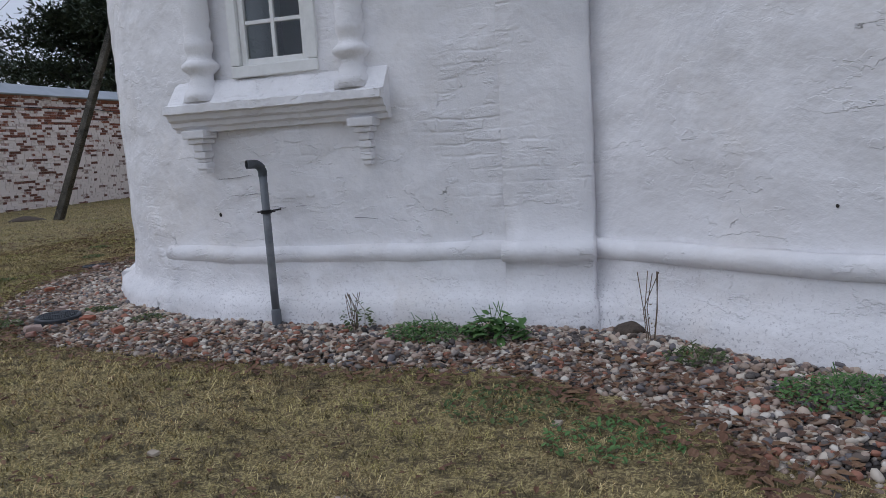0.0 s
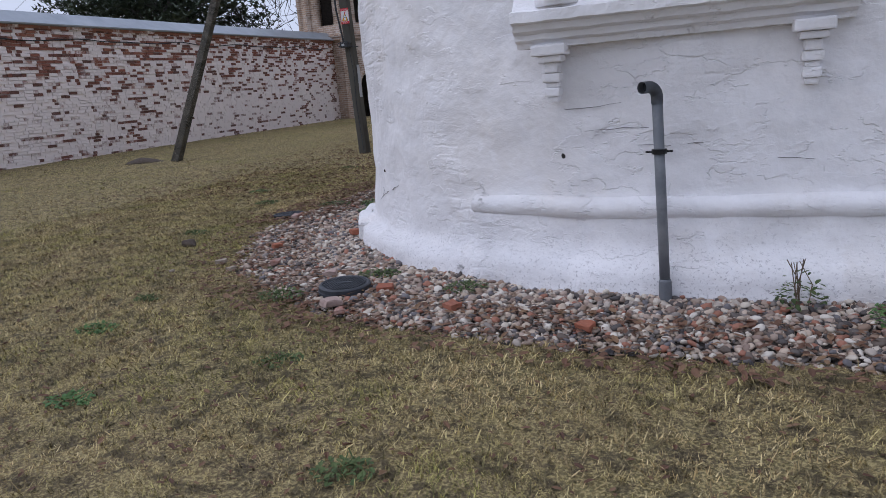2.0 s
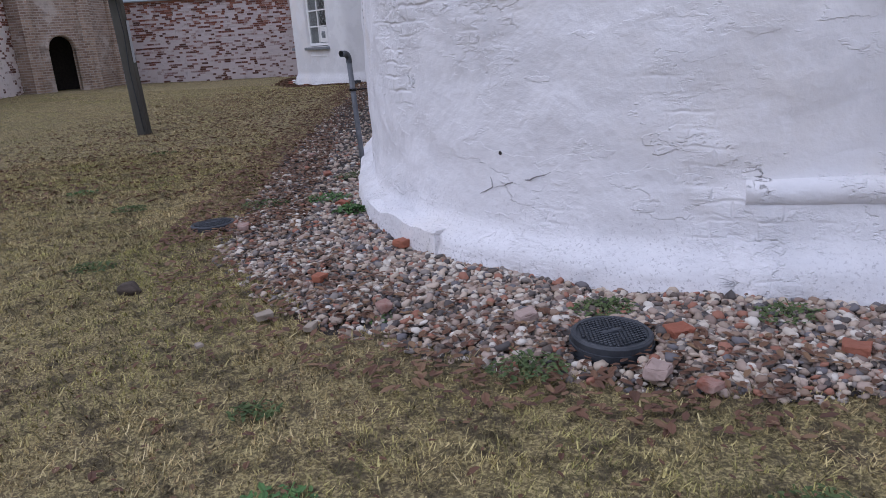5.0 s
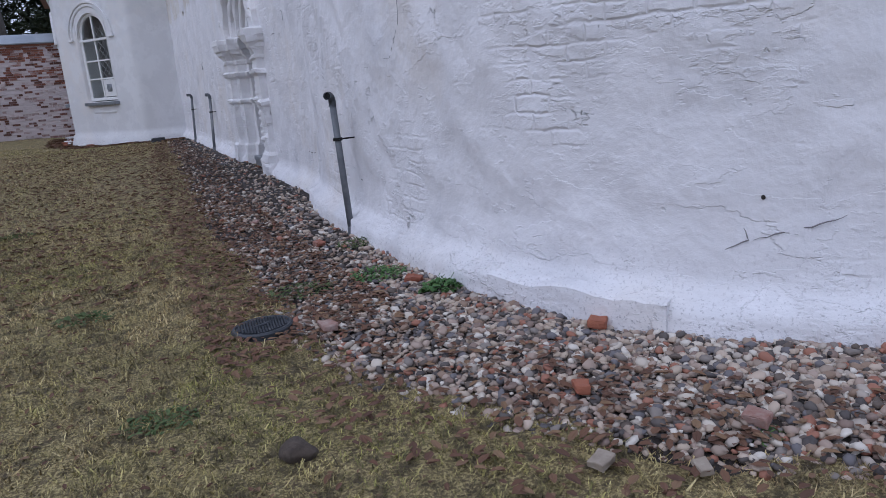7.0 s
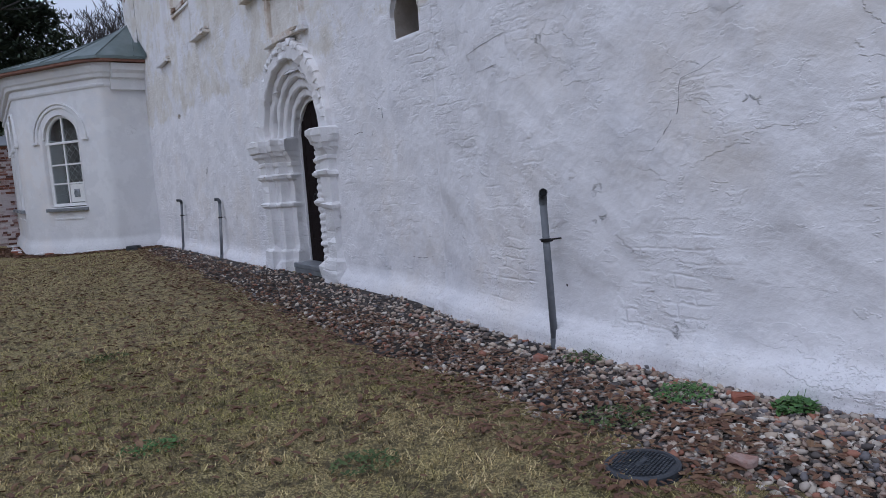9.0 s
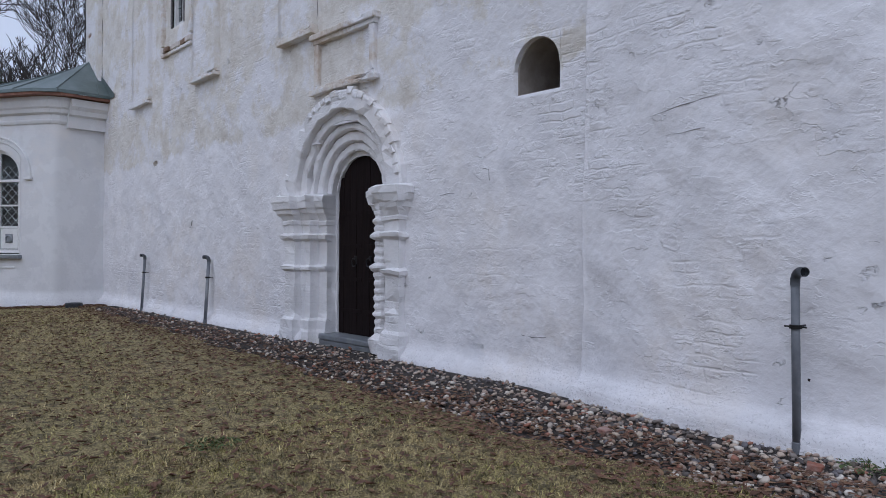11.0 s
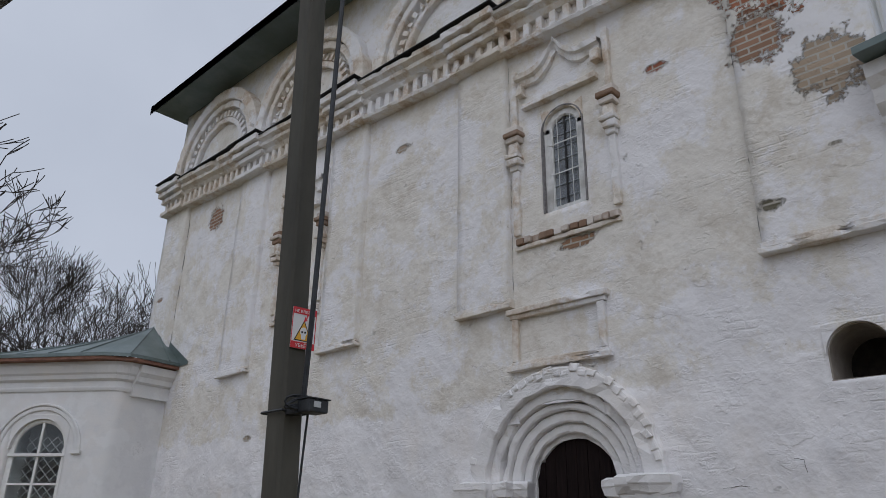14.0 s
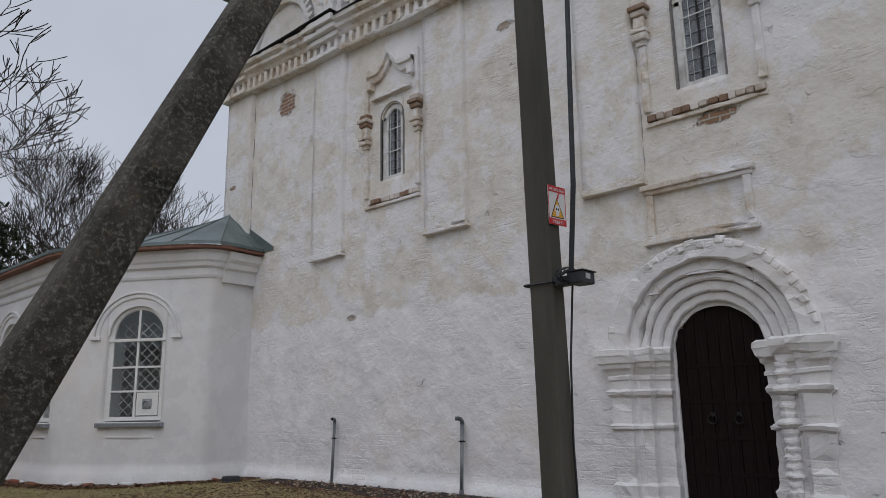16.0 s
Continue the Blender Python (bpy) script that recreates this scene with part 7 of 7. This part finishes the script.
def blades(name, p, r, hmin, hmax, width, material, lean=1.0, heights=None):
    n = len(p)
    z = np.array([gz_fine(x, y) for x, y in p])
    a = r.uniform(0, 2 * np.pi, n)
    h = r.uniform(hmin, hmax, n)
    if heights is not None:
        h = h * heights
    w = width * r.uniform(0.6, 1.3, n)
    lx, ly = np.cos(a + 1.3) * h * r.uniform(0.2, 1.4, n) * lean, np.sin(a + 1.3) * h * r.uniform(0.2, 1.4, n) * lean
    dx, dy = np.cos(a) * w, np.sin(a) * w
    V = np.empty((n, 4, 3))
    V[:, 0] = np.stack([p[:, 0] - dx, p[:, 1] - dy, z - 0.004], 1)
    V[:, 1] = np.stack([p[:, 0] + dx, p[:, 1] + dy, z - 0.004], 1)
    V[:, 2] = np.stack([p[:, 0] + dx * 0.45 + lx, p[:, 1] + dy * 0.45 + ly, z + h], 1)
    V[:, 3] = np.stack([p[:, 0] - dx * 0.45 + lx, p[:, 1] - dy * 0.45 + ly, z + h], 1)
    T = np.arange(n * 4).reshape(n, 4)
    me = bpy.data.meshes.new(name)
    me.vertices.add(n * 4)
    me.vertices.foreach_set("co", V.ravel())
    me.loops.add(T.size)
    me.loops.foreach_set("vertex_index", T.ravel())
    me.polygons.add(len(T))
    me.polygons.foreach_set("loop_start", np.arange(0, T.size, 4))
    me.update()
    me.validate()
    me.materials.append(material)
    return new(name, me)


def clumps(p, cell, seed):
    """Smooth random field from 0 to 1 over the plan."""
    r = np.random.RandomState(seed)
    g = r.uniform(0, 1, (128, 128))
    u, v = p[:, 0] / cell, p[:, 1] / cell
    i, j = np.floor(u).astype(int), np.floor(v).astype(int)
    fu, fv = u - i, v - j
    fu, fv = fu * fu * (3 - 2 * fu), fv * fv * (3 - 2 * fv)
    i, j = i % 127, j % 127
    return (g[i, j] * (1 - fu) + g[i + 1, j] * fu) * (1 - fv) + (g[i, j + 1] * (1 - fu) + g[i + 1, j + 1] * fu) * fv


p1, d1, r1 = scatter(700000, -5.2, 6.8, -2.0, 10.0, 1)
near = np.min(np.hypot(p1[:, None, 0] - PATHP[None, :, 0], p1[:, None, 1] - PATHP[None, :, 1]), axis=1)
keep = r1.uniform(0, 1, len(p1)) < np.clip((2.9 - near) / 1.2, 0.0, 1.0)
p1 = p1[keep]
hc1 = 0.35 + 1.3 * clumps(p1, 0.045, 5) * (0.4 + 0.9 * clumps(p1, 0.17, 6))
tagged(blades("lawn_grass", p1, r1, 0.006, 0.024, 0.0023, M_GRASS, 1.5, hc1), "short faded yellow-green grass with bare patches", "grass", kind="stuff")
p2, d2, r2 = scatter(190000, -12.8, 4.0, 0.5, 26.0, 2)
tagged(blades("lawn_grass", p2, r2, 0.01, 0.035, 0.004, M_GRASS, 1.5), "short faded yellow-green grass with bare patches", "grass", kind="stuff")


# fallen leaves along the gravel and the annex foot
def leaf_litter(n, seed):
    r = random.Random(seed)
    bm_v, bm_f = [], []
    for i in range(n):
        u, v = r.uniform(0.05, 0.99), r.uniform(0.4, 1.35)
        if r.random() < 0.5:
            u = r.uniform(0.7, 0.995)
        p = strip_point(u, v)
        z = max(gz(p.x, p.y), strip_height(p, min(v, 1))) + 0.03
        a, s = r.uniform(0, 6.28), r.uniform(0.015, 0.035)
        t, c = r.uniform(-0.5, 0.5), r.uniform(0.1, 0.5)
        k = len(bm_v)
        for x, y, h in ((-1, 0, 0), (-0.2, 0.5, c), (0.7, 0.35, c * 0.6), (1, 0, 0), (0.6, -0.4, c * 0.8), (-0.3, -0.5, c * 0.5)):
            bm_v.append((p.x + s * (x * math.cos(a) - y * math.sin(a)), p.y + s * (x * math.sin(a) + y * math.cos(a)), z + s * (h + t * x) * 0.6))
        bm_f += [(k, k + 3, k + 2, k + 1), (k, k + 5, k + 4, k + 3)]
    ob = solid("leaf_litter", bm_v, bm_f, M_DEADLEAF)
    return tagged(ob, "scattered fallen brown leaves on gravel and grass", "leaves", kind="stuff")


leaf_litter(8500, 5)


def annex_leaves(n, seed):
    """Dark drift of leaves along the annex foot."""
    r = np.random.RandomState(seed)
    V, F = [], []
    for i in range(n):
        p, t, nn = an_at(r.uniform(0.0, 9.0))
        p = p + nn * (0.1 + 0.9 * r.beta(1.1, 2.4))
        z = gz_fine(p.x, p.y) + r.uniform(0.005, 0.035)
        a, s, c, t_ = r.uniform(0, 6.28), r.uniform(0.025, 0.06), r.uniform(0.1, 0.7), r.uniform(-0.6, 0.6)
        k = len(V)
        for u, v, h in ((-1, 0, 0), (-0.2, 0.5, c), (0.7, 0.35, c * 0.6), (1, 0, 0), (0.6, -0.4, c * 0.8), (-0.3, -0.5, c * 0.5)):
            V.append((p.x + s * (u * math.cos(a) - v * math.sin(a)), p.y + s * (u * math.sin(a) + v * math.cos(a)), z + s * (h + t_ * u) * 0.7))
        F += [(k, k + 3, k + 2, k + 1), (k, k + 5, k + 4, k + 3)]
    return tagged(solid("leaf_litter", V, F, M_DEADLEAF), "dark drift of fallen leaves along the annex foot", "leaves", kind="stuff")


annex_leaves(5000, 9)


def lawn_leaves(n, seed):
    r = np.random.RandomState(seed)
    V, F = [], []
    while len(F) < 2 * n:
        k = r.randint(len(PATHP))
        x, y = PATHP[k][0] + r.normal(0, 1.6), PATHP[k][1] + r.normal(0, 1.6)
        if in_strip(x, y) or (x > -0.3 and y > 2.0):
            continue
        z = gz_fine(x, y) + 0.012
        a, s, c, t = r.uniform(0, 6.28), 0.008 + 0.022 * r.beta(1.2, 2.5), r.uniform(0.1, 0.7), r.uniform(-0.5, 0.5)
        k = len(V)
        for u, v, h in ((-1, 0, 0), (-0.2, 0.5, c), (0.7, 0.35, c * 0.6), (1, 0, 0), (0.6, -0.4, c * 0.8), (-0.3, -0.5, c * 0.5)):
            V.append((x + s * (u * math.cos(a) - v * math.sin(a)), y + s * (u * math.sin(a) + v * math.cos(a)), z + s * (h + t * u) * 0.7))
        F += [(k, k + 3, k + 2, k + 1), (k, k + 5, k + 4, k + 3)]
    return tagged(solid("leaf_litter", V, F, M_DEADLEAF), "small curled brown leaves strewn over the lawn", "leaves", kind="stuff")


lawn_leaves(5000, 8)


def door_leaves(n, seed):
    """Brown leaves strewn over the lawn towards the door."""
    r = np.random.RandomState(seed)
    V, F = [], []
    while len(F) < 2 * n:
        x, y = -1.1 - 5.5 * r.beta(1.0, 1.7), r.uniform(6.5, 22.0)
        z = gz_fine(x, y) + 0.014
        a, s, c, t = r.uniform(0, 6.28), 0.014 + 0.03 * r.beta(1.2, 2.2), r.uniform(0.1, 0.7), r.uniform(-0.5, 0.5)
        k = len(V)
        for u, v, h in ((-1, 0, 0), (-0.2, 0.5, c), (0.7, 0.35, c * 0.6), (1, 0, 0), (0.6, -0.4, c * 0.8), (-0.3, -0.5, c * 0.5)):
            V.append((x + s * (u * math.cos(a) - v * math.sin(a)), y + s * (u * math.sin(a) + v * math.cos(a)), z + s * (h + t * u) * 0.7))
        F += [(k, k + 3, k + 2, k + 1), (k, k + 5, k + 4, k + 3)]
    return tagged(solid("leaf_litter", V, F, M_DEADLEAF), "brown leaves strewn over the lawn before the door", "leaves", kind="stuff")


door_leaves(9500, 12)


def weed(name, x, y, r, n, material, label, seed, hgt=0.08, leaf=0.014, dz=0.04, stems=0):
    rr = random.Random(seed)
    root = thing(name, (x, y, gz(x, y)), label, "plant")
    V, F = [], []
    z0 = gz(x, y) + dz
    for i in range(n):
        a, d = rr.uniform(0, 6.28), r * math.sqrt(rr.random())
        h = hgt * rr.uniform(0.1, 1.0) * (1 - 0.6 * d / r)
        px, py = x + d * math.cos(a), y + 0.8 * d * math.sin(a)
        b, s = rr.uniform(0, 6.28), leaf * rr.uniform(0.6, 1.4)
        tl = rr.uniform(-0.6, 0.6)
        k = len(V)
        for u, v, w in ((-1, 0, 0), (-0.3, 0.55, 0.15), (0.5, 0.5, 0.2), (1, 0, 0), (0.5, -0.5, 0.2), (-0.3, -0.55, 0.15)):
            V.append((px + s * (u * math.cos(b) - v * math.sin(b)), py + s * (u * math.sin(b) + v * math.cos(b)), z0 + h + s * (w + tl * u)))
        F += [(k, k + 3, k + 2, k + 1), (k, k + 5, k + 4, k + 3)]
    solid("leaves", V, F, material, root)["kind"] = "stuff"
    bm = bmesh.new()
    for i in range(max(stems, 6)):
        a, d = rr.uniform(0, 6.28), r * rr.random() * 0.5
        q = Vector((x + d * math.cos(a), y + d * math.sin(a), z0 - 0.05))
        add_tube(bm, [q, q + Vector((rr.uniform(-0.03, 0.03), rr.uniform(-0.03, 0.03), 0.05 + hgt * 0.5)), q + Vector((rr.uniform(-0.06, 0.06), rr.uniform(-0.06, 0.06), 0.06 + hgt))], 0.0025, 4)
    part("stems", bm, M_DRYW if stems else material, root)["kind"] = "stuff"
    return root


weed("weed_clump", 3.75, 2.12, 0.26, 900, M_LEAF, "dense green feathery weed clump in the gravel", 1, 0.13, 0.012)
weed("weed_clump", 4.22, 2.08, 0.2, 160, M_LEAF, "broad-leaved green weed by the wall foot", 2, 0.22, 0.034)
weed("weed_clump", 5.95, 1.25, 0.3, 900, M_LEAF, "dense green weed clump by the wall foot", 3, 0.1, 0.012)
weed("weed_clump", 5.35, 1.75, 0.16, 250, M_MOSS, "dark green low weed in the gravel", 4, 0.09, 0.012)
weed("dry_weed", 3.2, 2.3, 0.13, 90, M_MOSS, "dry brown weed stalk with few green leaves", 5, 0.24, 0.016, 0.04, 9)
weed("dry_weed", 5.12, 2.08, 0.05, 24, M_DRYW, "thin dry weed stalk against the wall", 6, 0.4, 0.01, 0.04, 3)
weed("weed_clump", 0.62, 2.78, 0.16, 260, M_MOSS, "low green moss patch in the gravel", 7, 0.04, 0.012)
weed("weed_clump", 1.35, 2.5, 0.15, 200, M_MOSS, "low green weed by the white wall foot", 8, 0.05, 0.012)
weed("weed_clump", -0.82, 5.75, 0.2, 300, M_LEAF, "low green weed in the gravel", 9, 0.06, 0.013)
weed("weed_clump", -0.62, 5.2, 0.13, 170, M_LEAF, "green leafy weed by a brick fragment", 10, 0.08, 0.02)
weed("weed_clump", -0.6, 6.7, 0.22, 220, M_MOSS, "low green weed along the wall foot", 11, 0.05, 0.012)
weed("weed_clump", -1.35, 5.75, 0.22, 260, M_MOSS, "yellow-green low weed at the drain cover", 12, 0.04, 0.012)
weed("weed_clump", 0.15, 2.25, 0.16, 220, M_MOSS, "green moss patch beside the raised cover", 13, 0.05, 0.012)
for i, (x, y, r) in enumerate(((-0.75, 1.6, 0.14), (0.75, 1.3, 0.14), (-0.9, 2.2, 0.1), (0.0, 0.7, 0.12), (-2.6, 6.2, 0.18), (-2.3, 4.4, 0.16), (-3.4, 7.2, 0.18), (2.3, -0.3, 0.14), (4.5, 1.1, 0.35), (5.0, 0.75, 0.3), (-3.3, 9.8, 0.2), (1.6, 0.4, 0.12), (-0.4, 3.0, 0.08), (3.2, -0.2, 0.16))):
    weed("lawn_weed", x, y, r, int(900 * r), M_LEAF if i % 3 == 0 else M_MOSS, "low green weed patch in the faded grass", 20 + i, 0.03, 0.013, 0.005)


# ---------------- trees ----------------
def bare_tree(name, x, y, h, seed, label, lean=(0, 0), spread=0.55, depth=6, trunk=None, z0=0.2, start=0.3, thin=0.018):
    rr = random.Random(seed)
    root = thing(name, (x, y, z0), label, "tree", "bare trees beyond the precinct")
    bmt, bmc = bmesh.new(), bmesh.new()

    def grow(p, d, L, r, k):
        n = 4 if k < 2 else 3
        pts, rad = [p], [r]
        for i in range(n):
            d = (d + Vector((rr.gauss(0, 0.1), rr.gauss(0, 0.1), rr.gauss(0.05, 0.07)))).normalized()
            p = p + d * (L / n)
            pts.append(p)
            rad.append(max(r * (1 - 0.38 * (i + 1) / n), thin))
        add_tube(bmt if k == 0 else bmc, pts, rad, 7 if k == 0 else (5 if k < 3 else 3), k == 0)
        if k >= depth:
            return
        kids = rr.choice((2, 3, 3)) if k < depth - 1 else 3
        for c in range(kids):
            ax = Vector((rr.gauss(0, 1), rr.gauss(0, 1), rr.gauss(0.15, 0.5))).normalized()
            nd_ = (d + ax * spread * rr.uniform(0.7, 1.5)).normalized()
            i = rr.choice((2, 3, n)) if c else n
            grow(pts[min(i, n)], nd_, L * rr.uniform(0.62, 0.86), rad[min(i, n)] * rr.uniform(0.55, 0.78), k + 1)

    grow(Vector((x, y, z0 - 0.3)), Vector((lean[0], lean[1], 1)).normalized(), h * start, trunk or h * 0.02, 0)
    part("trunk", bmt, M_BARK, root, "", True)
    part("crown", bmc, M_TWIG, root, "bare twigs")["kind"] = "stuff"
    return root


def conifer(name, x, y, h, w, seed, label, n=2600, z0=0.2, low=0.12):
    rr = random.Random(seed)
    root = thing(name, (x, y, z0), label, "tree", "dark conifers beyond the precinct")
    bm = bmesh.new()
    add_tube(bm, [(x, y, z0 - 0.2), (x + 0.1, y, z0 + h * 0.5), (x, y, z0 + h * 0.95)], [h * 0.025, h * 0.016, 0.02], 8)
    part("trunk", bm, M_BARK, root)
    bm = bmesh.new()
    tips = []
    for i in range(46):
        f = low + (0.95 - low) * (i + 0.5) / 46
        a = i * 2.4 + rr.uniform(-0.3, 0.3)
        prof = math.sin(math.pi * min(1.0, (f - low) / (1 - low) * 0.72 + 0.3)) ** 0.7
        L = w * prof * rr.uniform(0.75, 1.15)
        b = Vector((x, y, z0 + h * f))
        e = b + Vector((L * math.cos(a), L * math.sin(a), L * rr.uniform(-0.05, 0.35)))
        mid = b.lerp(e, 0.5) + Vector((0, 0, 0.08 * L))
        add_tube(bm, [b, mid, e], [0.05 + 0.02 * L, 0.04, 0.015], 5, False)
        tips.append((b, mid, e, L))
    part("limbs", bm, M_BARK, root)["kind"] = "stuff"
    V, F = [], []
    for i in range(n):
        b, mid, e, L = rr.choice(tips)
        f = rr.random() ** 0.6
        c = (b.lerp(mid, 2 * f) if f < 0.5 else mid.lerp(e, 2 * f - 1)) + Vector((rr.gauss(0, 0.12 * L + 0.1), rr.gauss(0, 0.12 * L + 0.1), rr.gauss(0, 0.06 * L + 0.1)))
        for q in range(5):
            a, s = rr.uniform(0, 6.28), rr.uniform(0.16, 0.4)
            el = rr.uniform(-0.3, 0.9)
            d = Vector((math.cos(a) * math.cos(el), math.sin(a) * math.cos(el), math.sin(el))) * s
            sdv = Vector((-math.sin(a), math.cos(a), rr.uniform(-0.4, 0.4))) * (0.045 + 0.05 * rr.random())
            k = len(V)
            V += [c - sdv, c + sdv, c + d + sdv * 0.3, c + d - sdv * 0.3]
            F.append((k, k + 1, k + 2, k + 3))
    solid("crown", V, F, M_NEEDLE, root, "dark green needle clumps")["kind"] = "stuff"
    return root


conifer("conifer", -30.5, 38.0, 12.5, 6.6, 1, "broad dark rounded conifer behind the brick wall", 14000, 0.2, 0.2)
bare_tree("bare_tree", -29.5, 35.0, 9.5, 3, "gnarled bare grey tree before the dark conifer", (0.05, 0), 0.75, 5, 0.3)
bare_tree("bare_tree", -25.5, 40.0, 10.0, 4, "bare grey tree behind the brick wall", (0, 0), 0.75, 5, 0.22)
bare_tree("bare_tree", -36.0, 34.5, 9.5, 5, "small pollarded bare tree behind the brick wall", (0, 0), 0.45, 4, 0.2)
bare_tree("bare_tree", -22.5, 42.0, 10.0, 6, "bare grey tree behind the brick wall", (0, 0), 0.7, 5, 0.2)
for i, (x, y, h) in enumerate(((-14.5, 46, 11), (-10.5, 47, 11), (-7.0, 48, 11.5), (-3.4, 50, 12))):
    conifer("conifer", x, y, h, 3.0, 10 + i, "tall dark pine beyond the far wall", 2200, 0.2, 0.3)
for i, (x, y, h, dpt) in enumerate(((3.5, 58, 13.5, 7), (6.5, 62, 16, 7), (10.0, 64, 19, 7), (14.0, 62, 19.5, 6), (17.5, 64, 18.5, 6), (0.5, 60, 13, 6), (12.0, 58, 15, 7), (8.0, 56, 13, 7))):
    bare_tree("bare_tree", x, y, h * 1.32, 30 + i, "tall leafless tree with fine twigs beyond the annex", (0, 0), 0.52, dpt - i % 2, None, 0.2, 0.24, 0.019)
conifer("conifer", -1.5, 46.5, 12.4, 3.6, 17, "broad dark pine behind the annex roof", 5200, 0.2, 0.25)
# a larger bare tree whose long boughs reach in from the west
bare_tree("bare_tree", -5.5, 42.0, 23, 53, "large leafless tree with long drooping boughs", (0.1, 0), 0.75, 7, 0.35, 0.2, 0.26, 0.022)

# overhead wires running from the pole over the brick wall
wires = thing("overhead_wire", (-4.6, 12.5, 9.2), "thin overhead wires sagging from the pole", "wire")
for za, e in ((8.82, (-50.0, 37.67, 5.75)), (9.28, (-53.0, 35.64, 6.3))):
    bm = bmesh.new()
    a, b = Vector((-4.6, 12.49, za)), Vector(e)
    add_tube(bm, [a.lerp(b, i / 16) - Vector((0, 0, 0.25 * math.sin(math.pi * i / 16))) for i in range(17)], 0.012, 4)
    part("wire", bm, M_BLACKP, wires)
